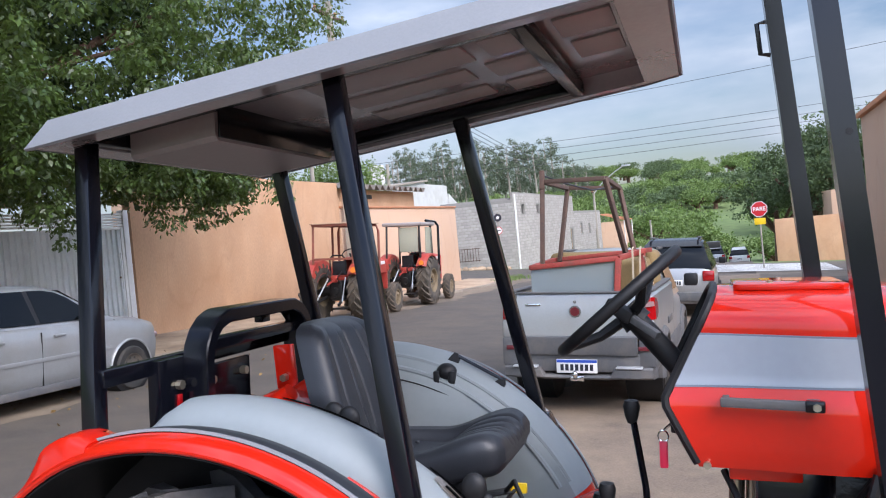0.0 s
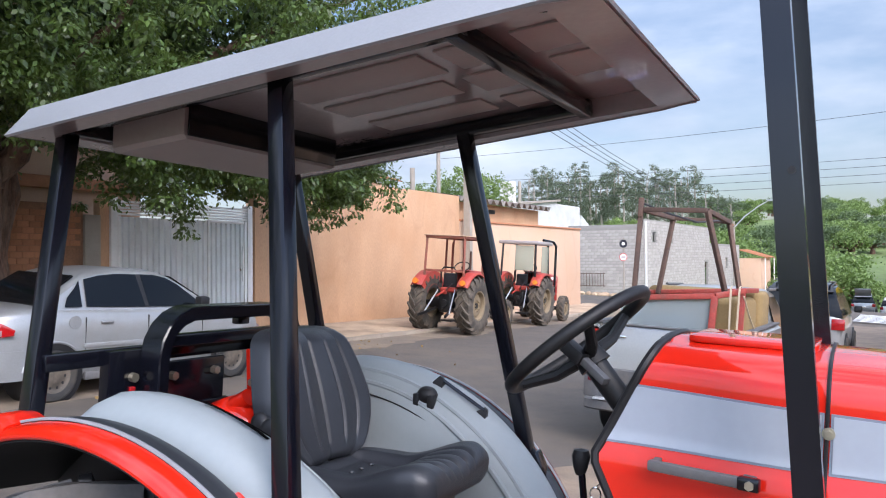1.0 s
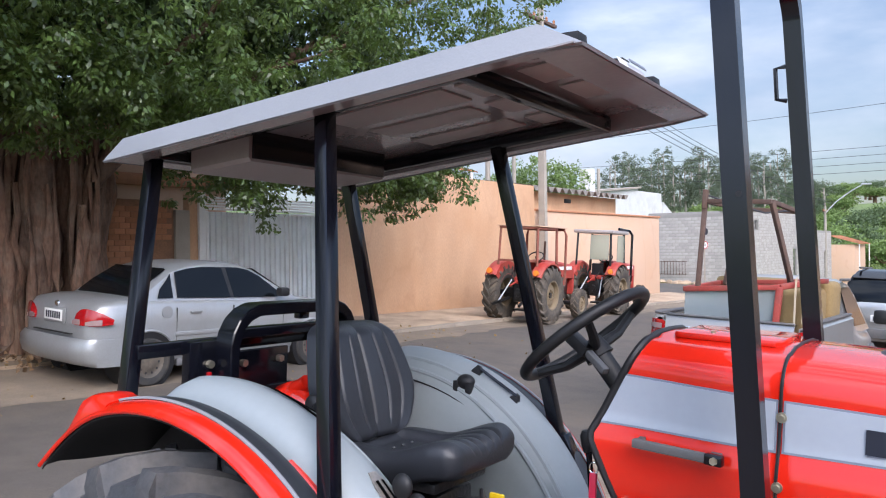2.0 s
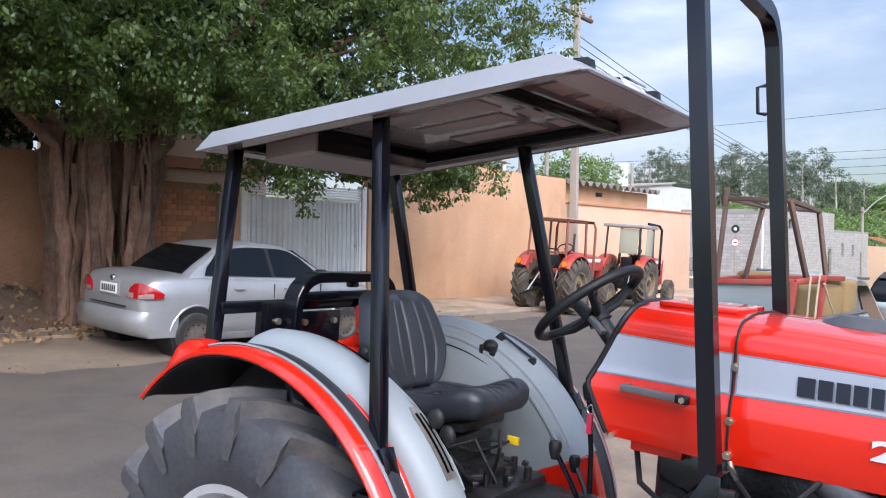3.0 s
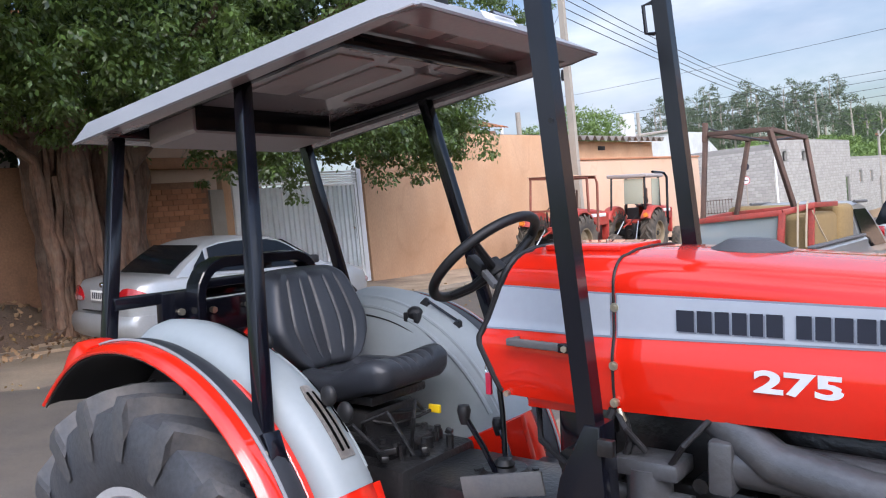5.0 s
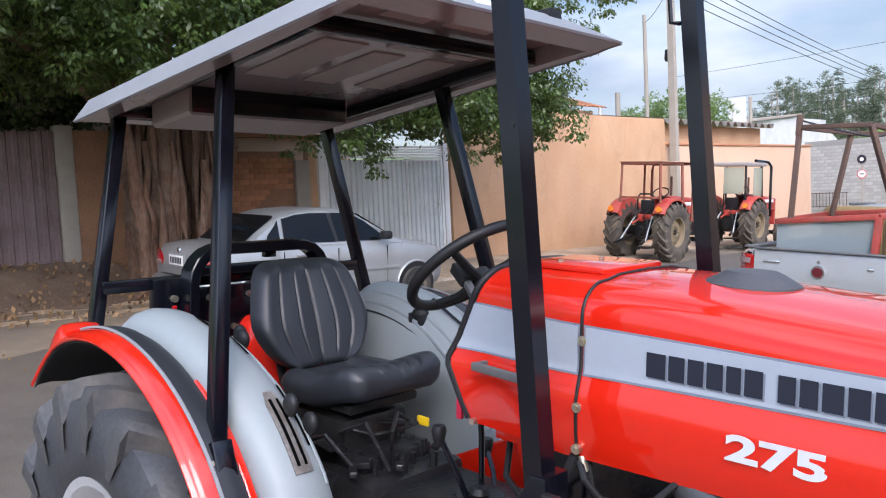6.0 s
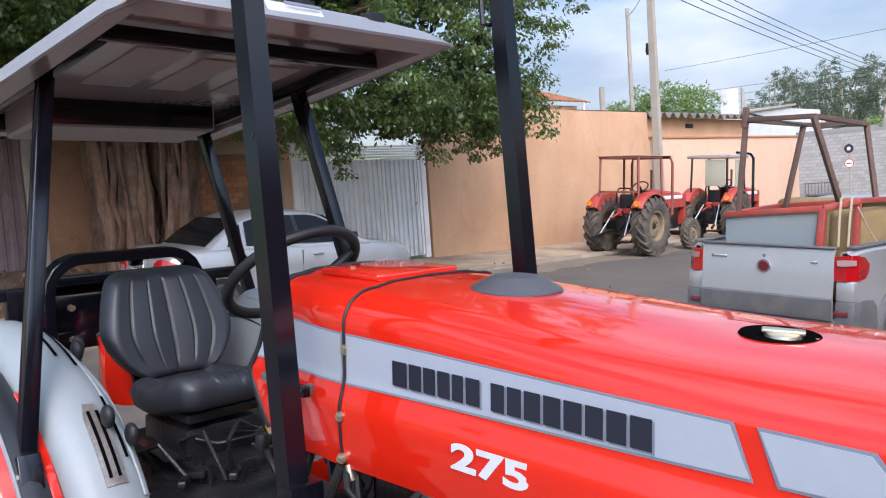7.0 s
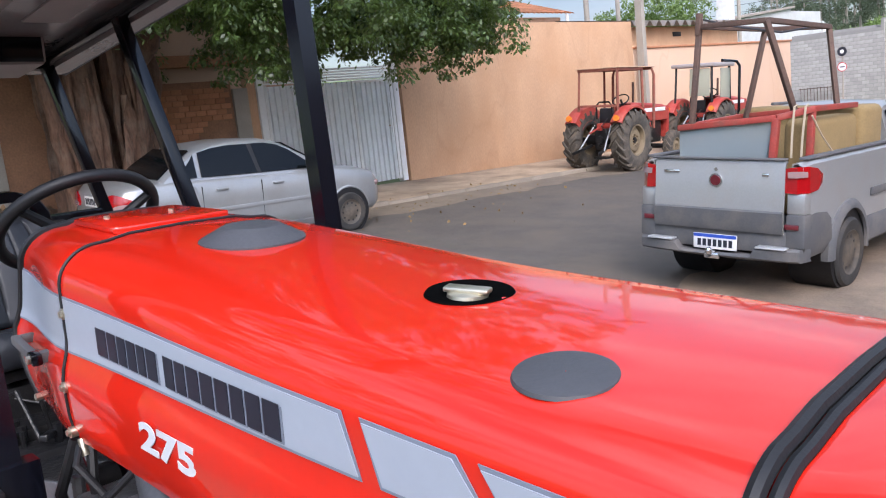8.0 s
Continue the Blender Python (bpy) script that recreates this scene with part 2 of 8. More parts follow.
M_BLOCKW = material("concrete_block_wall", (0.35, 0.325, 0.295), 0.95, var=0.15, scale=3, fine=60, bump=0.3, island=0.11)
M_MORTAR = material("mortar", (0.25, 0.235, 0.215), 0.95, var=0.1, scale=4, fine=60, bump=0.2)
M_BRICK = material("hollow_brick", (0.36, 0.16, 0.08), 0.9, var=0.2, scale=5, fine=50, bump=0.3, rand=0.2)
M_WHITE = material("white_paint", (0.74, 0.74, 0.72), 0.6, var=0.06, scale=3, fine=40, bump=0.05, dirt=(0.5, 0.47, 0.42), dirt_amount=0.3)
M_GATE = material("grey_white_sheet", (0.85, 0.86, 0.86), 0.5, var=0.06, scale=3, fine=40, bump=0.05, dirt=(0.5, 0.48, 0.45), dirt_amount=0.3)
M_TILE = material("clay_tile", (0.5, 0.22, 0.11), 0.85, var=0.2, scale=4, fine=30, bump=0.2, island=0.2)
M_FIBRO = material("fibre_cement", (0.3, 0.26, 0.22), 0.95, var=0.25, scale=3, fine=40, bump=0.2)
M_POLE = material("pole_concrete", (0.31, 0.275, 0.23), 0.9, var=0.15, scale=3, fine=50, bump=0.2)
M_BARK = material("fig_bark", (0.12, 0.064, 0.04), 0.95, var=0.55, scale=7, fine=34, bump=0.9, island=0.35, stretch=0.22, dirt=(0.23, 0.18, 0.135), dirt_amount=0.45, dirt_scale=3.2)
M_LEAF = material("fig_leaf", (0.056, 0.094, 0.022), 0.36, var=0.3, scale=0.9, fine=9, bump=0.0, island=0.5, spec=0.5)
# darker copy of fig_leaf: the crown's inner shade put into the colour
M_LEAFIN = material("shaded_fig_leaf", (0.04, 0.068, 0.02), 0.5, var=0.3, scale=0.9, fine=9, bump=0.0, island=0.4, spec=0.3)
M_YARD = material("trodden_yard", (0.1, 0.078, 0.058), 0.92, var=0.3, scale=2.0, fine=60, bump=0.4, dirt=(0.2, 0.165, 0.125), dirt_amount=0.7, dirt_scale=1.1)
M_LEAFB = material("far_leaf", (0.085, 0.125, 0.058), 0.7, var=0.25, scale=0.4, fine=4, bump=0.0, island=0.4)
M_LEAFG = material("bright_leaf", (0.14, 0.205, 0.06), 0.7, var=0.25, scale=0.4, fine=4, bump=0.0, island=0.4)
M_RED = material("tractor_red", (0.56, 0.013, 0.0025), 0.5, coat=1.0, var=0.03, scale=4, fine=50, bump=0.0, spec=0.1)
M_REDOLD = material("worn_red", (0.36, 0.036, 0.026), 0.5, var=0.18, scale=6, fine=40, bump=0.05, dirt=(0.3, 0.12, 0.07), dirt_amount=0.45, dirt_scale=3)
M_GREY = material("fender_grey", (0.22, 0.247, 0.257), 0.58, coat=0.06, var=0.03, scale=4, fine=50, bump=0.006)
M_STRIPEW = material("stripe_silver", (0.3, 0.333, 0.378), 0.4, var=0.03, scale=4, fine=50, bump=0.0)
M_BLACK = material("black_gloss_paint", (0.0035, 0.004, 0.007), 0.17, var=0.15, scale=5, fine=60, bump=0.004, spec=0.42)
M_PLASTIC = material("black_plastic", (0.012, 0.012, 0.013), 0.5, var=0.2, scale=6, fine=200, bump=0.06, spec=0.32)
M_VINYL = material("black_vinyl", (0.019, 0.021, 0.026), 0.42, var=0.15, scale=8, fine=300, bump=0.12)
M_RUBBER = material("tyre_rubber", (0.039, 0.042, 0.049), 0.45, var=0.35, scale=5, fine=60, bump=0.16, dirt=(0.11, 0.095, 0.08), dirt_amount=0.3, dirt_scale=4)
M_LUG = material("dusty_tread_rubber", (0.048, 0.049, 0.053), 0.55, var=0.3, scale=5, fine=60, bump=0.12, dirt=(0.15, 0.125, 0.1), dirt_amount=0.45, dirt_scale=5)
M_ENGINE = material("grey_engine_paint", (0.046, 0.048, 0.053), 0.35, var=0.3, scale=9, fine=60, bump=0.15, dirt=(0.07, 0.065, 0.06), dirt_amount=0.4, dirt_scale=7, spec=0.5)
M_RUBBERD = material("dusty_tyre", (0.06, 0.052, 0.044), 0.9, var=0.3, scale=5, fine=60, bump=0.12, dirt=(0.2, 0.15, 0.1), dirt_amount=0.6, dirt_scale=4)
M_TYRE = material("road_tyre", (0.022, 0.021, 0.02), 0.75, var=0.25, scale=6, fine=60, bump=0.1, dirt=(0.09, 0.07, 0.05), dirt_amount=0.45, dirt_scale=5)
M_RIM = material("silver_rim", (0.5, 0.51, 0.52), 0.35, metal=0.4, var=0.08, scale=5, fine=60, bump=0.02)
M_RIMOLD = material("tan_rim", (0.2, 0.15, 0.09), 0.7, var=0.2, scale=6, fine=60, bump=0.05)
M_IRON = material("cast_iron", (0.011, 0.011, 0.012), 0.3, metal=0.1, var=0.4, scale=9, fine=60, bump=0.25, dirt=(0.036, 0.033, 0.031), dirt_amount=0.5, dirt_scale=6, spec=0.4)
M_STEEL = material("zinc_steel", (0.5, 0.46, 0.36), 0.35, metal=0.9, var=0.15, scale=8, fine=80, bump=0.04)
M_CANOPY = material("canopy_shell", (0.21, 0.217, 0.23), 0.5, var=0.06, scale=6, fine=150, bump=0.05)
M_UNDER = material("canopy_lining", (0.245, 0.217, 0.218), 0.2, coat=0.5, var=0.08, scale=4, fine=60, bump=0.0)
M_BOXG = material("console_grey", (0.32, 0.285, 0.27), 0.45, var=0.05, scale=5, fine=80, bump=0.02)
M_SILVER = material("silver_car_paint", (0.32, 0.327, 0.328), 0.3, metal=0.4, coat=0.6, var=0.05, scale=3, fine=60, bump=0.0, dirt=(0.3, 0.265, 0.22), dirt_amount=0.4, dirt_scale=3)
M_SEDAN = material("dusty_silver_paint", (0.27, 0.278, 0.283), 0.32, metal=0.35, coat=0.5, var=0.06, scale=3, fine=60, bump=0.0, dirt=(0.2, 0.183, 0.155), dirt_amount=0.35, dirt_scale=2.2)
M_CLAD = material("grey_bumper_plastic", (0.08, 0.081, 0.085), 0.65, var=0.12, scale=5, fine=100, bump=0.05, dirt=(0.2, 0.17, 0.14), dirt_amount=0.4, dirt_scale=4)
M_DARKGLASS = material("tinted_glass", (0.004, 0.005, 0.006), 0.05, coat=0.0, var=0.05, scale=3, fine=20, bump=0.0, spec=0.22)
M_LAMPRED = material("tail_lamp_red", (0.3, 0.004, 0.006), 0.12, coat=0.6, var=0.1, scale=20, fine=90, bump=0.0)
M_LAMPW = material("lamp_clear", (0.26, 0.17, 0.165), 0.12, coat=0.6, var=0.08, scale=20, fine=90, bump=0.0)
M_ORANGEL = material("lamp_amber", (0.7, 0.2, 0.03), 0.15, coat=0.6, var=0.08, scale=20, fine=90, bump=0.0)
M_PLATE = material("plate_white", (0.7, 0.7, 0.68), 0.5, var=0.04, scale=8, fine=60, bump=0.0)
M_BLUE = material("plate_blue", (0.02, 0.07, 0.4), 0.5, var=0.04, scale=8, fine=60, bump=0.0)
M_RUST = material("rusty_angle_iron", (0.1, 0.058, 0.042), 0.85, var=0.3, scale=8, fine=60, bump=0.15, dirt=(0.06, 0.045, 0.04), dirt_amount=0.6, dirt_scale=5)
M_RUSTRED = material("faded_red_iron", (0.24, 0.075, 0.05), 0.85, var=0.3, scale=8, fine=60, bump=0.12, dirt=(0.12, 0.07, 0.05), dirt_amount=0.6, dirt_scale=5)
M_FOAM = material("yellow_foam", (0.23, 0.155, 0.065), 0.95, var=0.15, scale=5, fine=60, bump=0.25)
M_ROPE = material("pale_strap", (0.42, 0.34, 0.24), 0.9, var=0.12, scale=20, fine=150, bump=0.1)
M_YELLOW = material("yellow_grip", (0.75, 0.5, 0.01), 0.4, var=0.05, scale=9, fine=60, bump=0.0)
M_CHROME = material("chrome", (0.75, 0.75, 0.76), 0.12, metal=1.0, var=0.04, scale=9, fine=60, bump=0.0)
M_INK = material("navy_ink", (0.01, 0.013, 0.024), 0.4, var=0.05, scale=9, fine=60, bump=0.0)
M_SHADOWINK = material("grey_ink", (0.16, 0.18, 0.22), 0.4, var=0.05, scale=9, fine=60, bump=0.0)
M_SIGNRED = material("sign_red", (0.5, 0.015, 0.02), 0.4, var=0.05, scale=9, fine=60, bump=0.0)
M_PINK = material("red_key_fob", (0.6, 0.02, 0.06), 0.35, var=0.05, scale=9, fine=60, bump=0.0)
M_DRYLEAF = material("dry_leaf", (0.2, 0.125, 0.045), 0.8, var=0.2, scale=5, fine=40, bump=0.0, island=0.4)
M_WIRE = material("cable_black", (0.03, 0.03, 0.035), 0.7, var=0.1, scale=5, fine=40, bump=0.0)
M_CLEAR = glass("clear_pane", (0.5, 0.56, 0.58), 0.3)
M_CABGLASS = glass("cab_pane", (0.55, 0.58, 0.5), 0.45)

# base lowered to carry the fig tree's shade on the old wall
M_OLDWALL = material("shade_toned_brown_plaster", (0.25, 0.13, 0.072), 0.95, var=0.25, scale=2.2, fine=30, bump=0.4, dirt=(0.13, 0.075, 0.05), dirt_amount=0.8, dirt_scale=0.9)
M_SHEET = material("purple_brown_sheet", (0.34, 0.25, 0.25), 0.7, var=0.15, scale=2, fine=30, bump=0.1, dirt=(0.16, 0.1, 0.08), dirt_amount=0.6, dirt_scale=1.5)
M_SOIL = material("dark_soil", (0.13, 0.085, 0.057), 0.95, var=0.4, scale=3, fine=40, bump=0.8, dirt=(0.2, 0.145, 0.095), dirt_amount=0.6, dirt_scale=1.4)
M_DUST = material("sandy_gutter", (0.19, 0.145, 0.1), 0.95, var=0.3, scale=2.5, fine=60, bump=0.4, dirt=(0.13, 0.105, 0.085), dirt_amount=0.8, dirt_scale=0.8)
M_PALEPINK = material("pale_pink_render", (0.62, 0.5, 0.46), 0.9, var=0.1, scale=1.0, fine=40, bump=0.1)
# glossless near-black: shade inside openings put into the colour
M_HOLESHADE = material("hole_shade_black", (0.003, 0.003, 0.003), 0.95, var=0.1, scale=9, fine=60, bump=0.0, spec=0.0)
M_RIMD = material("dusty_steel_rim", (0.06, 0.05, 0.04), 0.7, var=0.25, scale=8, fine=60, bump=0.05, dirt=(0.17, 0.13, 0.09), dirt_amount=0.5, dirt_scale=6)
M_BADGE = material("dark_red_badge", (0.11, 0.012, 0.018), 0.2, coat=0.5, var=0.1, scale=20, fine=90, bump=0.0)
M_EUC = material("eucalyptus_leaf", (0.088, 0.115, 0.072), 0.6, var=0.25, scale=0.3, fine=3, bump=0.0, island=0.4)
M_KERB = material("kerb_concrete", (0.27, 0.225, 0.175), 0.95, var=0.2, scale=4, fine=50, bump=0.3, rand=0.15, dirt=(0.2, 0.15, 0.11), dirt_amount=0.6, dirt_scale=2)
M_DRYBROWN = material("brown_leaf", (0.2, 0.12, 0.06), 0.85, var=0.2, scale=5, fine=40, bump=0.0, island=0.5)
M_TOWER = material("pale_tower_concrete", (0.56, 0.54, 0.52), 0.9, var=0.12, scale=1.5, fine=30, bump=0.1, dirt=(0.4, 0.37, 0.33), dirt_amount=0.5)
M_DIRTN = material("brown_road_dirt", (0.17, 0.125, 0.09), 0.9, var=0.35, scale=2.2, fine=60, bump=0.5, dirt=(0.3, 0.225, 0.15), dirt_amount=0.6, dirt_scale=1.3)
M_COVER = material("grey_rubber_cover", (0.048, 0.048, 0.052), 0.55, var=0.15, scale=7, fine=150, bump=0.08)
M_PALEWALL = material("weathered_white_render", (0.5, 0.5, 0.49), 0.85, var=0.1, scale=1.2, fine=30, bump=0.1, dirt=(0.36, 0.34, 0.31), dirt_amount=0.5, dirt_scale=0.8)
M_CABRED = material("weathered_cab_red", (0.3, 0.04, 0.028), 0.6, var=0.25, scale=8, fine=60, bump=0.1, dirt=(0.15, 0.07, 0.05), dirt_amount=0.6, dirt_scale=5)
M_DECAL = material("off_white_decal", (0.52, 0.53, 0.54), 0.45, var=0.04, scale=8, fine=60, bump=0.0)
M_STRIP = material("satin_black_strip", (0.016, 0.018, 0.022), 0.48, var=0.15, scale=6, fine=80, bump=0.02)
M_QUAD = material("worn_quadrant_metal", (0.3, 0.265, 0.235), 0.36, metal=0.7, var=0.3, scale=12, fine=90, bump=0.05)


def leafy(mt, tint, amount):
    """Lets light through the leaves, as thin foliage does."""
    nt = mt.node_tree
    out = nt.nodes["Material Output"]
    tr = nt.nodes.new("ShaderNodeBsdfTranslucent")
    tr.inputs["Color"].default_value = (*tint, 1)
    mx = nt.nodes.new("ShaderNodeMixShader")
    mx.inputs[0].default_value = amount
    nt.links.new(nt.nodes["Principled BSDF"].outputs[0], mx.inputs[1])
    nt.links.new(tr.outputs[0], mx.inputs[2])
    nt.links.new(mx.outputs[0], out.inputs["Surface"])


leafy(M_LEAF, (0.24, 0.32, 0.06), 0.25)
leafy(M_LEAFG, (0.2, 0.3, 0.06), 0.25)
leafy(M_LEAFB, (0.14, 0.2, 0.06), 0.25)
leafy(M_EUC, (0.14, 0.18, 0.08), 0.25)


def tide_marks(mt, tint, scale, amount):
    """Thin brown edges where damp patches have dried on a wall."""
    nt = mt.node_tree
    N, L = nt.nodes.new, nt.links.new
    bs = nt.nodes["Principled BSDF"]
    was = bs.inputs["Base Color"].links[0].from_socket
    co = N("ShaderNodeTexCoord")
    mp = N("ShaderNodeMapping")
    mp.inputs["Scale"].default_value = (1, 1, 0.6)
    tex = N("ShaderNodeTexNoise")
    tex.inputs["Scale"].default_value, tex.inputs["Detail"].default_value = scale, 3
    L(co.outputs["Object"], mp.inputs["Vector"])
    L(mp.outputs["Vector"], tex.inputs["Vector"])
    off = N("ShaderNodeMath")
    off.operation = "SUBTRACT"
    off.inputs[1].default_value = 0.57
    L(tex.outputs["Fac"], off.inputs[0])
    ab = N("ShaderNodeMath")
    ab.operation = "ABSOLUTE"
    L(off.outputs[0], ab.inputs[0])
    rg = N("ShaderNodeMapRange")
    rg.inputs["From Max"].default_value = 0.022
    rg.inputs["To Min"].default_value, rg.inputs["To Max"].default_value = amount, 0.0
    L(ab.outputs[0], rg.inputs["Value"])
    mx = N("ShaderNodeMix")
    mx.data_type = "RGBA"
    L(rg.outputs["Result"], mx.inputs["Factor"])
    L(was, mx.inputs[6])
    mx.inputs[7].default_value = (*tint, 1)
    L(mx.outputs[2], bs.inputs["Base Color"])


M_RED.node_tree.nodes["Principled BSDF"].inputs["Coat IOR"].default_value = 1.53
tide_marks(M_ORANGE, (0.36, 0.19, 0.1), 0.55, 0.24)
tide_marks(M_PEACH, (0.42, 0.25, 0.15), 0.5, 0.25)


# ---- the ground, the street and the far side ----
def ground_sheet():
    bm = B()
    marks = [-900, -600, -400, -280, -200, -150, -110, -80, -60, -45, -34, -26, -20, -15, -11, -8, -5.5, -3, -1, 1, 3, 5.5, 8, 11, 15, 20, 26, 34, 45, 60, 80, 110, 150, 200, 280, 400, 600, 900]
    marks = sorted(set(marks) | {i * 1.0 for i in range(-100, 101, 12)})
    vs = {}
    for i, a in enumerate(marks):
        for j, b in enumerate(marks):
            x, y = a, b + 15
            vs[i, j] = bm.verts.new((x, y, terrain(x, y) - 0.02))
    for i in range(len(marks) - 1):
        for j in range(len(marks) - 1):
            bm.faces.new((vs[i, j], vs[i + 1, j], vs[i + 1, j + 1], vs[i, j + 1]))
    return tagged(part("ground", bm, M_GRASS, smooth=80), "green grassy ground falling away to far hills", "ground", kind="structure")


def street_strip(name, t0, t1, s0, s1, h, mat, label, category, depth=0.3, ns=30, nt=4):
    """A slab that follows the ground between two lines along the street."""
    bm = B()
    top, low = {}, {}
    for i in range(ns + 1):
        for j in range(nt + 1):
            s, t = s0 + (s1 - s0) * i / ns, t0 + (t1 - t0) * j / nt
            x, y = st_xy(s, t)
            z = terrain(x, y)
            top[i, j] = bm.verts.new((x, y, z + h))
            if i in (0, ns) or j in (0, nt):
                low[i, j] = bm.verts.new((x, y, z + h - depth))
    for i in range(ns):
        for j in range(nt):
            bm.faces.new((top[i, j], top[i + 1, j], top[i + 1, j + 1], top[i, j + 1]))
        for j in (0, nt):
            bm.faces.new((top[i, j], top[i + 1, j], low[i + 1, j], low[i, j]))
    for j in range(nt):
        for i in (0, ns):
            bm.faces.new((top[i, j], top[i, j + 1], low[i, j + 1], low[i, j]))
    return tagged(part(name, bm, mat, smooth=50), label, category, kind="structure")


ground = ground_sheet()
road = street_strip("road", 2.35, 12.2, -45, 66, 0.0, M_ASPHALT, "worn grey-brown asphalt street with dust and fallen leaves", "road", ns=60, nt=8)
side_road = street_strip("side_road", -60, 2.35, 20.6, 31.4, 0.002, M_ASPHALT, "worn asphalt side street at the junction", "road", ns=6, nt=20)
pavement_far = street_strip("pavement_far", -0.1, 2.3, -45, 20.5, 0.06, M_PAVE, "cracked sandy concrete pavement with low kerb", "pavement", ns=40)
pavement_near = street_strip("pavement_near", 12.2, 20.0, -4.5, 21, 0.06, M_YARD, "rough sandy pavement beside the parked vehicles", "pavement", ns=30)
yard = street_strip("yard", 12.2, 24.0, -45, -4.5, 0.0, M_YARD, "rough sandy forecourt on this side of the street", "ground", ns=30)


def wall_run(name, s0, s1, z0, z1, mat, label, thick=0.2, t=0.0):
    """A level-topped wall on the far building line, up to the world height z1."""
    bm = B()
    box(bm, -thick, 0, 0, s1 - s0, z0, z1, 0.01)
    x, y = st_xy(s0, t)
    return tagged(part(name, bm, mat, m=pose(x, y, 0, 0, 0, YAW)), label, "wall", kind="structure")


wall_tall = wall_run("wall_tall", -0.82, 8.4, -0.6, 3.62, M_ORANGE, "tall ochre rendered wall with damp stains")
wall_low = wall_run("wall_low", 8.4, 19.25, -1.2, 2.82, M_PEACH, "lower peach rendered wall with a capped top", 0.18)
cap = B()
box(cap, -0.24, 0.05, 0, 10.9, 2.82, 2.89, 0.015)
part("wall_cap", cap, M_TILE, m=pose(*st_xy(8.4, 0), 0, 0, 0, YAW)).parent = None
tagged(bpy.data.objects["wall_cap"], "thin clay coping on the peach wall", "coping", kind="structure")
wall_gate_side = wall_run("wall_gate_side", -4.69, -4.42, -0.6, 2.75, M_ORANGE, "short ochre wall piece beside the gate", 0.18)
wall_brick = wall_run("wall_brick", -6.75, -5.0, -0.6, 2.62, M_OLDWALL, "old wall with bare hollow brick courses", 0.14, t=-0.03)
wall_old = wall_run("wall_old", -9.1, -6.75, -0.6, 2.95, M_OLDWALL, "old brown plastered wall, darkened in colour for a tree's shade", 0.2)
wall_pier = wall_run("wall_pier", -5.0, -4.69, -0.6, 2.45, M_POLE, "grey cement pier between brick wall and gate", 0.22, t=0.03)
wall_post = wall_run("wall_post", -9.36, -9.1, -0.6, 3.02, M_POLE, "weathered grey concrete wall post", 0.24, t=0.04)


# unseen wall, added so the red flank reflects something darker than sky
wall_unseen = wall_run("wall_unseen", -40, 22, -2.2, 3.3, M_OLDWALL, "unseen plain brown wall added behind the camera to darken reflections", 0.25, t=20.3)


def sheet_wall():
    bm = B()
    n, p = 40, 0.17
    prof = []
    for i in range(n):
        a = -0.17 * n + i * p
        prof += [(0.0, a), (0.0, a + 0.07), (0.03, a + 0.09), (0.03, a + 0.15)]
    prof.append((0.0, 0.0))
    loft(bm, [[(x, y, -0.4) for x, y in prof], [(x, y, 2.93) for x, y in prof]], closed=False, caps=False)
    bmesh.ops.solidify(bm, geom=bm.faces[:], thickness=0.004)
    x, y = st_xy(-9.36, -0.05)
    return tagged(part("wall_sheet", bm, M_SHEET, m=pose(x, y, 0, 0, 0, YAW), smooth=0), "purple-brown corrugated sheet metal fence", "fence", kind="structure")


sheet_wall()


def soil_bank():
    """Leaf-strewn soil heaped against the old wall."""
    bm = B()
    ns, nt = 40, 10
    vs = {}
    for i in range(ns + 1):
        for j in range(nt + 1):
            s, t = -14.5 + 7.6 * i / ns, 1.75 * j / nt
            x, y = st_xy(s, t)
            h = 0.5 * (1 - smooth01(t / 1.5)) * (1 - 0.85 * smooth01((s + 9.0) / 1.4)) + 0.05 * noise.noise((s * 2.3, t * 2.3, 0)) + 0.03 * noise.noise((s * 7, t * 7, 4))
            if j == nt or i == ns:
                h = -0.03
            vs[i, j] = bm.verts.new((x, y, terrain(x, y) + 0.06 + h))
    for i in range(ns):
        for j in range(nt):
            bm.faces.new((vs[i, j], vs[i + 1, j], vs[i + 1, j + 1], vs[i, j + 1]))
    return tagged(part("soil_bank", bm, M_SOIL, smooth=70), "dark soil and leaf litter banked against the wall", "soil", kind="structure")


soil_bank()


def gutter():
    """Dust and grit washed along the far kerb, with a ragged edge."""
    bm = B()
    last = None
    for i in range(141):
        s = -20 + 40 * i / 140
        w = 1.0 + 0.55 * noise.noise((s * 0.5, 2.0, 0)) + 0.25 * noise.noise((s * 1.9, 5.0, 0)) + 0.8 * smooth01((-3.0 - s) / 4)
        row = []
        k = smooth01((-6.5 - s) / 2.0)
        for t, h in ((2.3 - 0.55 * k, 0.006 + 0.06 * k), (2.3 + w * 0.35, 0.008 + 0.035 * k), (2.3 + w, 0.003)):
            x, y = st_xy(s, t)
            row.append(bm.verts.new((x, y, terrain(x, y) + h)))
        if last:
            for k in range(2):
                bm.faces.new((last[k], row[k], row[k + 1], last[k + 1]))
        last = row
    return tagged(part("gutter_dust", bm, M_DUST, smooth=70), "sandy dust washed along the far kerb", "dust", kind="structure")


gutter()


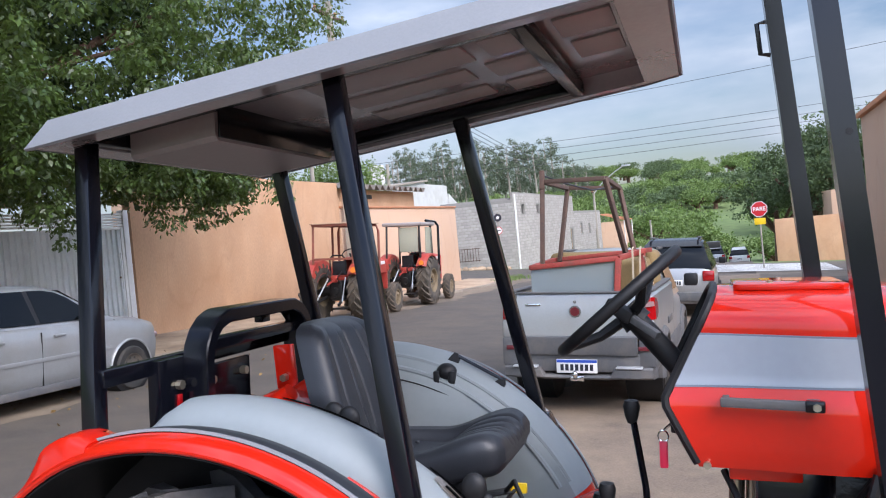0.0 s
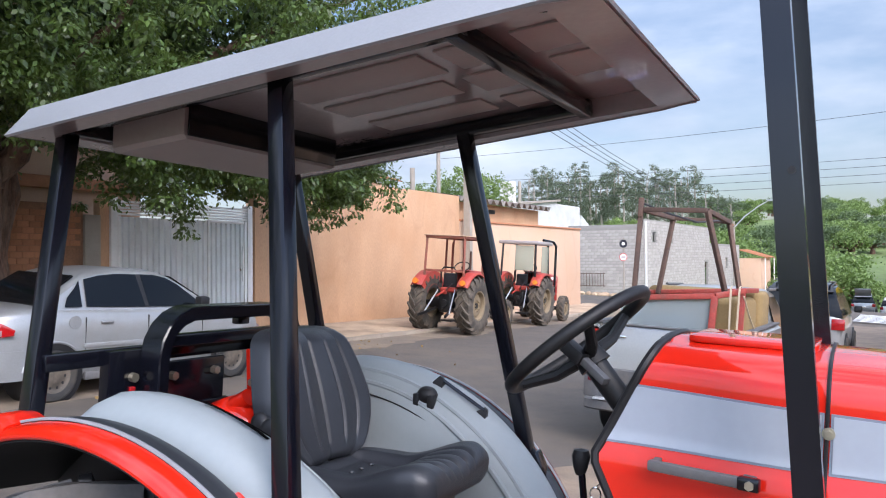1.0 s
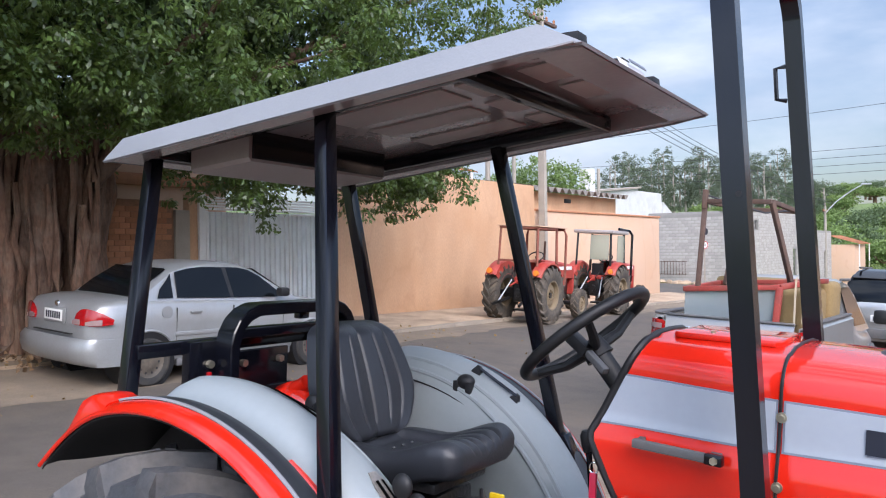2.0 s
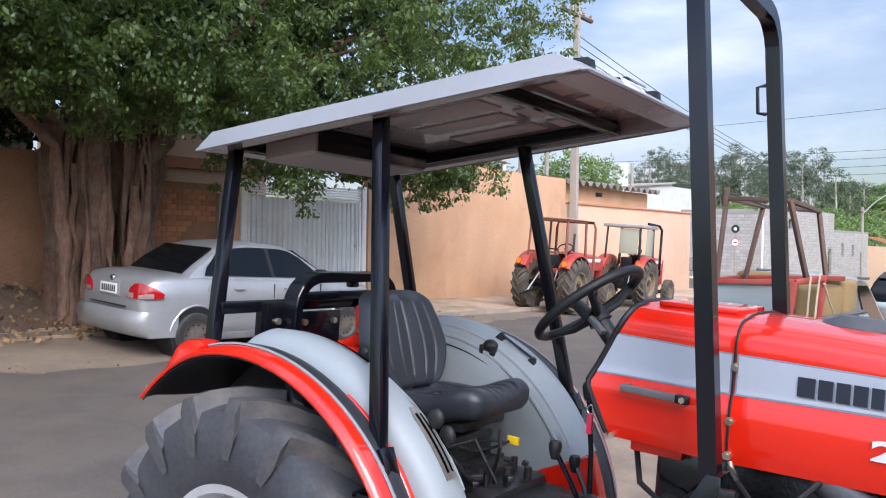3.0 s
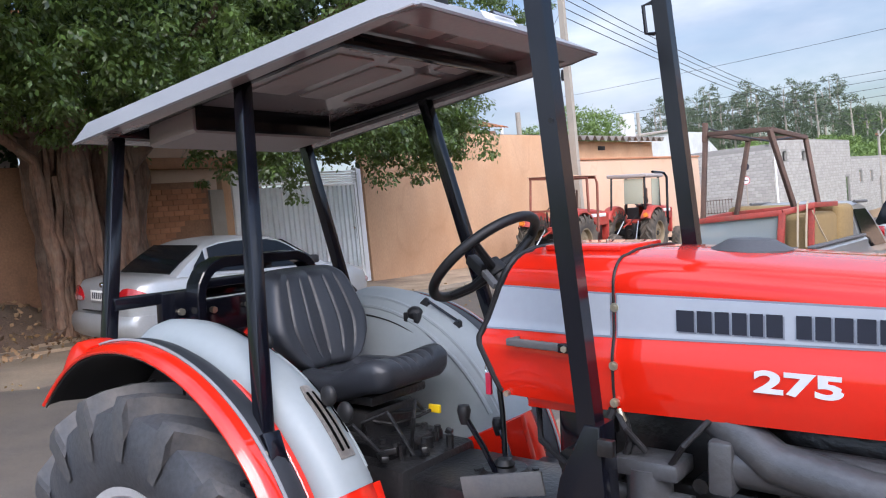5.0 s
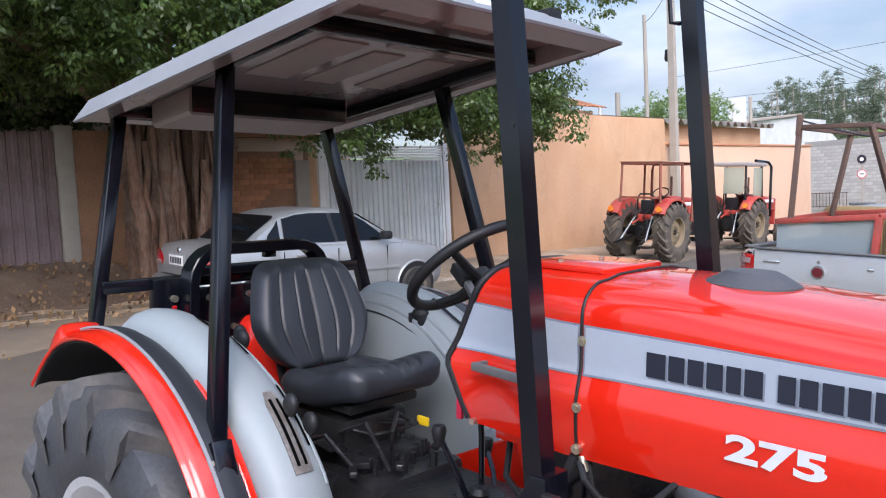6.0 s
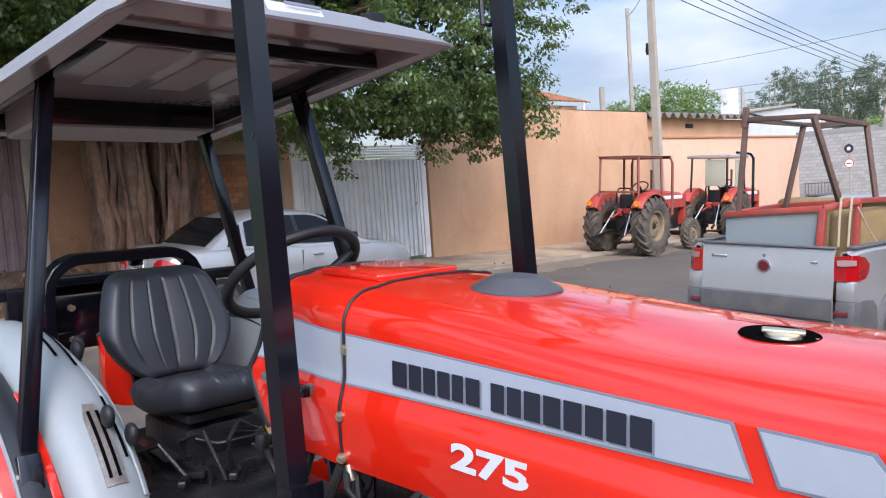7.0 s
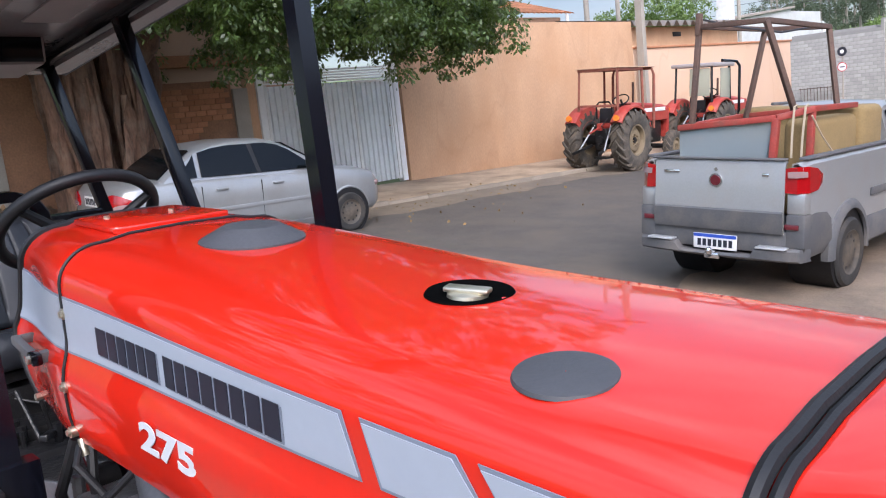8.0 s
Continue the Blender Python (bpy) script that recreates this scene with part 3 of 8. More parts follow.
def near_dirt():
    """Trodden brown dirt that spills from this side over the edge of the asphalt."""
    bm = B()
    last = None
    for i in range(141):
        s = -24 + 44 * i / 140
        w = 2.5 + 0.7 * noise.noise((s * 0.45, 9.0, 0)) + 0.25 * noise.noise((s * 1.7, 3.0, 0))
        row = []
        for t, h in ((12.3, 0.07 if s > -4.6 else 0.012), (12.2 - w * 0.4, 0.012), (12.2 - w, 0.003)):
            x, y = st_xy(s, t)
            row.append(bm.verts.new((x, y, terrain(x, y) + h)))
        if last:
            for k in range(2):
                bm.faces.new((last[k], row[k], row[k + 1], last[k + 1]))
        last = row
    return tagged(part("edge_dirt", bm, M_DIRTN, smooth=70), "brown trodden dirt along the near road edge", "dirt", kind="structure")


near_dirt()
kb = B()
box(kb, -0.1, 0.1, 0.006, 0.994, -0.2, 0.068, 0.02)
kerb_mesh = finish(kb, 40)
kerb_mesh.materials.append(M_KERB)
kr = random.Random(8)
for i in range(34):
    s = -13.5 + i
    if s < -7.6:
        continue
    x, y = st_xy(s, 2.32)
    ob = new("kerb_stone", kerb_mesh)
    ob.parent = pavement_far
    ob.matrix_basis = pose(x, y, terrain(x, y) + kr.uniform(-0.012, 0.008), kr.uniform(-1, 1) + -0.85, kr.uniform(-2, 2), YAW + kr.uniform(-0.5, 0.5))
# bare hollow bricks where the plaster has come off
bk = B()
box(bk, -0.01, 0.014, 0.004, 0.206, 0.004, 0.096, 0.004, None, 1)
brick_mesh = finish(bk)
brick_mesh.materials.append(M_BRICK)
for r in range(11):
    for k in range(8):
        s = -6.62 + 0.21 * k + (0.1 if r % 2 else 0)
        z = 1.4 + 0.1 * r
        if s > -5.25 or noise.noise((s * 1.7, z * 2.4, 3.3)) < -0.12:
            continue
        x, y = st_xy(s, -0.03)
        ob = new("brick", brick_mesh)
        ob.parent = wall_brick
        ob.matrix_basis = wall_brick.matrix_basis.inverted() @ pose(x, y, z, 0, 0, YAW) @ pose(kr.uniform(-0.006, 0.004), 0, 0)


# ---- the new tractor ----
AX, AZ, RT = -0.1, 0.65, 0.665         # rear axle and tyre radius


def arc_pt(r, deg, y, cx=AX, cz=AZ):
    a = radians(deg)
    return Vector((cx + r * math.cos(a), y, cz + r * math.sin(a)))


def tyre_casing(radius, rim, half, lug_h=0.05):
    """The smooth casing of a drive tyre about the y axis."""
    bm = B()
    rc = radius - lug_h
    k = (rc - rim)
    prof = [(rim, -half * 0.78), (rim + k * 0.12, -half * 0.9), (rim + k * 0.45, -half * 1.02), (rim + k * 0.75, -half * 0.98), (rim + k * 0.93, -half * 0.88), (rc, -half * 0.6), (rc + 0.006, 0)]
    prof += [(r, -h) for r, h in reversed(prof[:-1])]
    lathe(bm, prof, 64)
    return bm


def lug_mesh(radius, half, side, lug_h, lug_w, slant, mat):
    """One slanting tread bar that runs over the shoulder and tapers down the sidewall."""
    bm = B()
    rc = radius - lug_h
    rings = []
    for j, (y, top, base) in enumerate(((-0.02, radius - 0.004, rc - 0.02), (half * 0.35, radius, rc - 0.02), (half * 0.7, radius - 0.004, rc - 0.03), (half * 0.95, radius - 0.016, rc - 0.06), (half * 1.05, radius - 0.06, rc - 0.09), (half * 1.06, radius - 0.17, rc - 0.16))):
        a = slant * min(y, half * 0.95) / radius * 1.35
        w = lug_w * (1.0, 1.0, 1.05, 1.2, 1.25, 0.7)[j] / 2
        ring = []
        for r, s in ((base, -1.3), (top, -1), (top, 1), (base, 1.3)):
            b = a + s * w / radius
            ring.append((r * math.cos(b), side * y, r * math.sin(b)))
        rings.append(ring)
    loft(bm, rings)
    bmesh.ops.bevel(bm, geom=[e for e in bm.edges if e.is_manifold and e.calc_face_angle(0) > 0.7], offset=0.004, segments=1, affect="EDGES")
    me = finish(bm, 30)
    me.materials.append(mat)
    return me


def rim_disc(rim, half, dish, holes=8):
    bm = B()
    lathe(bm, [(rim + 0.012, -half * 0.8), (rim + 0.018, -half * 0.86), (rim - 0.012, -half * 0.84), (rim - 0.03, -half * 0.5), (rim - 0.035, half * 0.5), (rim + 0.015, half * 0.86)], 48)
    lathe(bm, [(rim - 0.03, dish), (rim * 0.82, dish - 0.005), (rim * 0.7, dish - 0.05), (rim * 0.42, dish - 0.06), (rim * 0.3, dish - 0.03), (0.001, dish - 0.03)], 48)
    for i in range(holes):
        a = 2 * math.pi * i / holes
        rod(bm, (rim * 0.36 * math.cos(a), dish - 0.08, rim * 0.36 * math.sin(a)), (rim * 0.36 * math.cos(a), dish - 0.03, rim * 0.36 * math.sin(a)), 0.014, 6)
    return bm


def big_wheel(parent, x, y, z, radius, rim, half, lugs, m_tyre, m_rim, side, lug_h=0.05):
    w = part("wheel", rim_disc(rim, half, -half * 0.25), m_rim, parent, m=pose(x, y, z, 0, 0, 180 if side > 0 else 0))
    part("tyre", tyre_casing(radius, rim, half, lug_h), m_tyre, w, "black rubber tyre")
    for sd in (-1, 1):
        me = lug_mesh(radius, half, sd, lug_h, radius * 0.075, 0.95, M_LUG if m_tyre is M_RUBBER else m_tyre)
        for i in range(lugs):
            lug = new("tyre_lug", me)
            lug.parent = w
            lug.matrix_basis = pose(0, 0, 0, 0, 360 * (i + (0.5 if sd > 0 else 0)) / lugs, 0)
    bm = B()
    rod(bm, (0, -half * 0.55, 0), (0, half * 0.6, 0), rim * 0.2, 16)
    part("hub", bm, M_IRON, w)
    return w


def fender_section(deg):
    """Half widths and radii across the raised grey shell."""
    f = smooth01((100 - deg) / 70)
    e = 1 - smooth01((deg - 92) / 14) ** 2
    pts = [(0.598, 0.752), (0.592, 0.785), (0.562, 0.817), (0.51, 0.83), (0.455, 0.822 + 0.01 * f), (0.405, 0.78 + 0.04 * f), (0.365, 0.715 + 0.075 * f), (0.345, 0.62 + 0.08 * f), (0.335, 0.5), (0.335, 0.36)]
    k = 0.03 * smooth01((72 - deg) / 45)
    return [(y - (k if y > 0.57 else k * 0.7 if y > 0.55 else k * 0.3 if y > 0.5 else 0.0), 0.755 + (r - 0.755) * e if r > 0.755 else r) for y, r in pts]


def shell(rings, thick=0.006):
    """A thin curved sheet with real thickness from rows of points."""
    bm = B()
    loft(bm, rings, closed=False, caps=False)
    bmesh.ops.recalc_face_normals(bm, faces=bm.faces[:])
    bmesh.ops.solidify(bm, geom=bm.faces[:], thickness=thick)
    return bm


def tractor_new(m):
    t = thing("tractor", m, "new red and grey tractor with grey canopy on black posts", "tractor")
    # wheels
    for side in (-1, 1):
        big_wheel(t, AX + 0.012, 0.585 * side, AZ - 0.008, RT - 0.018, 0.315, 0.19, 16, M_RUBBER, M_RIM, side, 0.055)
        big_wheel(t, 2.0, 0.55 * side, 0.36, 0.36, 0.2, 0.1, 18, M_RUBBER, M_RIM, side, 0.025)
    # rear axle, gearbox, engine and front axle
    bm = B()
    rod(bm, (AX, -0.5, AZ), (AX, 0.5, AZ), 0.11, 20)
    box(bm, -0.35, 0.2, -0.2, 0.2, 0.45, 0.95, 0.04)
    part("rear_axle", bm, M_IRON, t)
    bm = B()
    box(bm, 0.15, 0.6, -0.22, 0.2, 0.45, 0.99, 0.03)
    box(bm, 0.22, 0.5, -0.16, 0.14, 0.97, 1.03, 0.015)
    box(bm, 0.3, 0.44, -0.3, -0.2, 0.82, 0.99, 0.015)
    for i in range(5):
        rod(bm, (0.26 + 0.06 * i, -0.13, 1.0), (0.26 + 0.06 * i, -0.13, 1.045), 0.012, 6)
        rod(bm, (0.26 + 0.06 * i, 0.1, 1.0), (0.26 + 0.06 * i, 0.1, 1.045), 0.012, 6)
    bits = random.Random(21)
    for i in range(34):
        x, y = bits.uniform(0.18, 0.58), bits.uniform(-0.2, 0.16)
        r = bits.uniform(0.007, 0.014)
        if i % 3:
            rod(bm, (x, y, 0.97), (x, y, 1.0 + bits.uniform(0.0, 0.05)), r, 6)
        else:
            bar(bm, (x, y, 1.02), (x + bits.uniform(-0.08, 0.08), y + bits.uniform(-0.06, 0.06), 1.03), 0.025, 0.02, 0.004)
    tube(bm, [(0.3, -0.2, 1.0), (0.33, -0.27, 1.08), (0.42, -0.25, 1.12), (0.5, -0.2, 1.02)], 0.008)
    tube(bm, [(0.5, -0.05, 1.0), (0.54, -0.08, 1.12), (0.5, -0.02, 1.16), (0.45, 0.08, 1.1)], 0.007)
    tube(bm, [(0.35, -0.1, 1.02), (0.38, -0.16, 1.1), (0.46, -0.12, 1.14), (0.55, -0.1, 1.0)], 0.007)
    part("gearbox", bm, M_IRON, t)
    bm = B()
    box(bm, 0.55, 1.15, -0.19, 0.19, 0.5, 0.96, 0.03)
    lathe(bm, [(0.001, 0.99), (0.07, 0.99), (0.085, 0.97), (0.09, 0.94), (0.14, 0.93)], 20, "z", (0.86, -0.02, 0))
    for i in range(6):
        a = radians(60 * i)
        rod(bm, (0.86 + 0.11 * math.cos(a), -0.02 + 0.11 * math.sin(a), 0.94), (0.86 + 0.11 * math.cos(a), -0.02 + 0.11 * math.sin(a), 0.965), 0.011, 6)
    part("clutch_housing", bm, M_IRON, t)
    bm = B()
    box(bm, 1.15, 2.2, -0.17, 0.17, 0.5, 1.1, 0.025)
    box(bm, 1.22, 2.1, -0.13, 0.13, 1.08, 1.27, 0.03)
    for i in range(4):
        box(bm, 1.3 + 0.2 * i, 1.42 + 0.2 * i, -0.215, -0.16, 0.72, 0.98, 0.015)
        rod(bm, (1.36 + 0.2 * i, -0.16, 1.12), (1.36 + 0.2 * i, -0.23, 1.12), 0.02, 8)
    part("engine", bm, M_IRON, t)
    bm = B()
    rod(bm, (1.62, -0.235, 1.2), (2.3, -0.25, 1.19), 0.058, 16)
    box(bm, 1.6, 1.66, -0.3, -0.17, 1.13, 1.26, 0.012)
    part("exhaust_manifold", bm, M_ENGINE, t)
    bm = B()
    rod(bm, (1.44, -0.25, 1.0), (1.44, -0.25, 1.16), 0.058, 14)
    box(bm, 1.36, 1.53, -0.3, -0.18, 1.14, 1.185, 0.01)
    rod(bm, (1.3, -0.25, 1.08), (1.55, -0.25, 1.08), 0.022, 10)
    rod(bm, (1.31, -0.27, 1.15), (1.31, -0.27, 1.2), 0.014, 8)
    part("fuel_pump", bm, M_ENGINE, t, "dull metal fuel pump with hose joints")
    bm = B()
    tube(bm, [(1.44, -0.27, 1.2), (1.4, -0.3, 1.26), (1.36, -0.27, 1.3), (1.33, -0.2, 1.22)], 0.008)
    tube(bm, [(1.5, -0.28, 1.17), (1.55, -0.31, 1.24), (1.6, -0.27, 1.3)], 0.008)
    tube(bm, [(1.36, -0.28, 1.3), (1.32, -0.31, 1.18), (1.3, -0.29, 1.02), (1.26, -0.26, 0.9)], 0.012)
    part("hose", bm, M_PLASTIC, t)
    bm = B()
    rod(bm, (1.09, 0.06, 1.28), (1.07, 0.06, 0.9), 0.02, 12)
    part("steering_pipe", bm, M_STEEL, t, "bare brass-coloured upright pipe")
    bm = B()
    rod(bm, (1.125, 0.075, 1.28), (1.11, 0.075, 0.9), 0.014, 12)
    part("steering_pipe", bm, M_STEEL, t, "bare brass-coloured upright pipe")
    bm = B()
    box(bm, 1.06, 1.22, -0.2, -0.1, 1.25, 1.295, 0.006)
    part("cowl_bracket", bm, M_RED, t, "red bracket under the cowl")
    bm = B()
    tube(bm, [(1.372, -0.272, 1.3), (1.378, -0.274, 1.285), (1.384, -0.272, 1.268)], 0.009, 10)
    part("hose_clamp", bm, M_STEEL, t, "bright metal clamp on a hose end")
    bm = B()
    tube(bm, [(1.372, -0.255, 1.3), (1.4, -0.272, 1.22), (1.36, -0.25, 1.12), (1.26, -0.2, 1.05)], 0.011, 8)
    tube(bm, [(1.05, -0.12, 1.25), (1.1, -0.2, 1.16), (1.2, -0.24, 1.12), (1.3, -0.27, 1.2)], 0.009, 8)
    part("hose", bm, M_PLASTIC, t)
    bm = B()
    tube(bm, [(1.6, -0.22, 1.3), (1.75, -0.27, 1.22), (1.95, -0.285, 1.19), (2.25, -0.28, 1.2)], 0.05, 14)
    part("air_duct", bm, M_ENGINE, t, "dark grey curved air duct")
    bm = B()
    box(bm, 1.12, 1.3, -0.14, 0.1, 0.98, 1.28, 0.02)
    part("battery_box", bm, M_BLACK, t)
    bm = B()
    rod(bm, (1.2, -0.22, 1.12), (1.2, -0.15, 1.12), 0.036, 16)
    part("oil_filter", bm, M_IRON, t, "dark round filter canister")
    bm = B()
    rod(bm, (2.0, -0.5, 0.36), (2.0, 0.5, 0.36), 0.05, 12)
    box(bm, 1.9, 2.1, -0.12, 0.12, 0.3, 0.55, 0.03)
    box(bm, 2.1, 2.75, -0.12, 0.12, 0.45, 0.75, 0.03)
    part("front_axle", bm, M_IRON, t)
    # foot steps
    for side in (-1, 1):
        bm = B()
        box(bm, 0.62, 1.08, min(0.2 * side, 0.5 * side), max(0.2 * side, 0.5 * side), 0.83, 0.85, 0.006)
        part("footplate", bm, M_IRON, t)
    bm = B()
    bar(bm, (0.82, -0.2, 0.97), (1.08, -0.16, 1.02), 0.012, 0.07, 0.003)
    part("side_bracket", bm, M_CLAD, t, "bare grey metal bracket plate")

    # fenders
    for side in (-1, 1):
        a_list = [134 - 2.5 * i for i in range(58)]
        def lip(a):
            return 1 - 0.035 * smooth01((a - 106) / 28)
        rows = [[arc_pt(r * lip(a), a, y * side) for y, r in ((0.745, 0.752), (0.75, 0.757), (0.75, 0.763), (0.742, 0.768), (0.735, 0.772), (0.733, 0.7745), (0.715, 0.78), (0.69, 0.784))] for a in a_list]
        fender = part("fender", shell(rows), M_RED, t, "glossy red outer wheel arch")
        def tail_top(a):
            """The tail swells above the rim behind the post foot, then drops to a thin edge."""
            rim = 0.781 * lip(a)
            return rim + 0.044 * smooth01((a - 104) / 7) * (1 - smooth01((a - 114) / 8))
        tail = [134.5 - 1.25 * i for i in range(24)]
        rows = []
        for a in tail:
            top, low = tail_top(a), 0.77 * lip(a)
            rows.append([arc_pt(r, a, y * side) for y, r in ((0.738, low), (0.732, low + (top - low) * 0.55), (0.72, top - 0.003), (0.7, top), (0.65, top), (0.615, top - 0.006), (0.603, low + 0.004))])
        part("fender_tail", shell(rows), M_RED, fender, "raised glossy red fender tail")
        rows = [[arc_pt(r, a, y * side) for y, r in ((0.38, 0.735), (0.375, 0.7), (0.358, 0.62), (0.348, 0.5), (0.348, 0.3))] for a in a_list]
        part("inner_liner", shell(rows, 0.004), M_PLASTIC, fender, "black inner wall of the wheel arch")
        rows = [[arc_pt(r, a, y * side) for y, r in ((0.612, 0.762), (0.598, 0.772), (0.58, 0.77), (0.56, 0.74))] for a in a_list[29:]]
        part("inner_bead", shell(rows, 0.004), M_RED, fender, "thin red bead beside the grey shell")
        rows = [[arc_pt((r + 0.004) * lip(a), a, y * side) for y, r in ((0.69, 0.782), (0.688, 0.788), (0.682, 0.788), (0.679, 0.783))] for a in a_list[10:]]
        part("piping", shell(rows, 0.003), M_CANOPY, fender, "pale grey edge piping")
        rows = [[arc_pt(r * lip(a), a, y * side) for y, r in ((0.679, 0.784), (0.65, 0.787), (0.625, 0.784), (0.6, 0.768))] for a in a_list[10:]]
        part("rubber_strip", shell(rows, 0.003), M_STRIP, fender, "black satin strip along the wheel arch")
        rows = [[arc_pt((r - 0.012) * lip(a), a, y * side) for y, r in ((0.742, 0.76), (0.735, 0.768), (0.72, 0.774), (0.68, 0.777), (0.6, 0.765), (0.45, 0.75), (0.36, 0.74))] for a in a_list]
        part("fender_liner", shell(rows, 0.004), M_PLASTIC, fender, "black underside of the wheel arch")
        rows = [[arc_pt(r - 0.004, a, y * side) for y, r in fender_section(a)] for a in [27 - 2.5 * i for i in range(15)]]
        part("fender_front", shell(rows), M_RED, fender, "red front end of the fender")
        a_list = [114 - 2.5 * i for i in range(36)]
        rows = [[arc_pt(r, a, y * side) for y, r in fender_section(a)] for a in a_list]
        inner = part("fender_shell", shell(rows), M_GREY, fender, "raised pale grey fender shell")
        for dr, a0, a1 in ((0.8, 92, 30), (0.765, 92, 30)):
            bm = B()
            n = 28
            pts = []
            for i in range(n + 1):
                a = a0 + (a1 - a0) * i / n
                sec = fender_section(a)
                for (y0, r0), (y1, r1) in zip(sec, sec[1:]):
                    if r1 <= dr <= r0 and y0 < 0.56:
                        q = (dr - r0) / (r1 - r0)
                        pts.append(arc_pt(dr - 0.006, a, (y0 + (y1 - y0) * q) * side))
                        break
            if len(pts) > 3:
                tube(bm, pts, 0.0105, 8)
                part("pressed_rib", bm, M_GREY, inner)
        bm = B()
        reach = 0.0 if side > 0 else 0.09
        prism(bm, [(0.3, 0.845), (0.7 - reach, 1.045 - reach * 0.5), (0.76 - reach, 0.84), (0.66, 0.6), (0.3, 0.6)], min(0.335 * side, 0.37 * side), max(0.335 * side, 0.37 * side), bevel=0.006)
        part("lower_panel", bm, M_RED, fender, "red lower fender panel")

    # levers in slots on the driver's right fender
    def surf(a, y, up):
        """A point just proud of the grey shell."""
        sec = fender_section(a)
        for (y0, r0), (y1, r1) in zip(sec, sec[1:]):
            if y1 <= -y <= y0:
                return arc_pt(r0 + (r1 - r0) * (y0 + y) / (y0 - y1) + up, a, y)
        return arc_pt(sec[4][1] + up, a, y)
    rows = []
    for i in range(13):
        a = 51 - 1.5 * i
        k = 0.6 + 0.4 * smooth01(i / 2)
        rows.append([surf(a, -0.455 + d * k, 0.005) for d in (-0.031, -0.015, 0.0, 0.015, 0.031)])
    part("quadrant_plate", shell(rows, 0.003), M_QUAD, t, "worn metal lever quadrant with slots")
    # slots are not cut: black strips laid on stand for their shade
    for y, a0, a1 in ((-0.469, 49, 34.5), (-0.443, 49, 34.5), (-0.47, 80, 66), (-0.425, 82, 63), (-0.405, 53, 38)):
        rows = []
        for i in range(9):
            a = a0 + (a1 - a0) * i / 8
            rows.append([surf(a, y - 0.0045, 0.0085), surf(a, y + 0.0045, 0.0085)])
        part("slot", shell(rows, 0.002), M_HOLESHADE, t)
    for a, y, r in ((45.7, -0.436, 0.868), (42.3, -0.372, 0.826), (69.8, -0.385, 0.803), (73.5, -0.36, 0.79)):
        lever = B()
        p, q = arc_pt(r - 0.09, a - 2, y), arc_pt(r, a, y)
        bar(lever, p, q, 0.006, 0.016, 0.001, (0, 1, 0))
        lv = part("control_lever", lever, M_BLACK, t)
        bm = B()
        ball(bm, q, 0.03, 0.018, 0.034, 16)
        part("knob", bm, M_PLASTIC, lv, "black oval plastic knob")
    # grab handle and plug cover on the other fender
    ga, gb = arc_pt(0.842, 69.5, 0.455), arc_pt(0.842, 57.0, 0.452)
    bm = B()
    tube(bm, [ga, gb], 0.006)
    hb = part("grab_handle", bm, M_BLACK, t)
    for a in (69.5, 57.0):
        rows = []
        for r, k in ((0.80, 1.0), (0.825, 0.8), (0.85, 0.3)):
            rows.append([arc_pt(r, a + d * k, 0.455 + w * k) for d, w in ((-1.6, -0.014), (1.6, -0.014), (1.6, 0.014), (-1.6, 0.014))])
        bm = B()
        loft(bm, rows)
        part("bracket", bm, M_PLASTIC, hb)
    bm = B()
    pc = arc_pt(0.79, 69.5, 0.398)
    ball(bm, pc, 0.036, 0.03, 0.03)
    box(bm, pc.x - 0.04, pc.x - 0.018, pc.y - 0.028, pc.y + 0.01, pc.z - 0.045, pc.z + 0.005, 0.004)
    box(bm, pc.x + 0.012, pc.x + 0.034, pc.y - 0.028, pc.y + 0.01, pc.z - 0.045, pc.z + 0.005, 0.004)
    part("plug_cover", bm, M_PLASTIC, t, "black rubber socket cover")

    # canopy
    def cz(x):
        return 2.107 + (x + 0.6) * 0.147
    def half_w(x):
        return 0.575 - (x + 0.6) * 0.027
    xs = [-0.61, -0.575, -0.3, 0.1, 0.5, 0.86, 0.975]
    rows = []
    for x in xs:
        h = half_w(x)
        top = cz(x) + (0.0 if x in (xs[0], xs[-1]) else 0.075)
        lift = 0.004
        if x == xs[0]:
            prof = [(-h, 0), (-h + 0.02, lift), (-0.3, lift), (0, lift), (0.3, lift), (h - 0.02, lift), (h, 0)]
        elif x == xs[-1]:
            prof = [(-h + 0.03, 0.002), (-h + 0.05, lift), (-0.3, lift), (0, lift), (0.3, lift), (h - 0.05, lift), (h - 0.03, 0.002)]
        else:
            prof = [(-h, 0), (-h + 0.045, 0.072), (-0.3, 0.084), (0, 0.088), (0.3, 0.084), (h - 0.045, 0.072), (h, 0)]
        rows.append([(x, y, cz(x) + dz) for y, dz in prof])
    canopy = part("canopy", shell(rows, 0.008), M_CANOPY, t, "pale grey moulded canopy roof with sloping edges", smooth=25)
    rows = []
    for x in (-0.598, -0.53, -0.52, 0.1, 0.5, 0.84, 0.86, 0.962):
        h = half_w(x) - 0.012
        up = 0.056 if -0.525 < x < 0.85 else 0.0
        rows.append([(x, y, cz(x) + dz) for y, dz in ((-h, 0.003), (-0.478, 0.004), (-0.466, 0.004 + up), (-0.2, 0.004 + up), (0, 0.004 + up), (0.2, 0.004 + up), (0.466, 0.004 + up), (0.478, 0.004), (h, 0.003))])
    lining = part("lining", shell(rows, 0.004), M_UNDER, canopy, "glossy pink-grey roof lining")
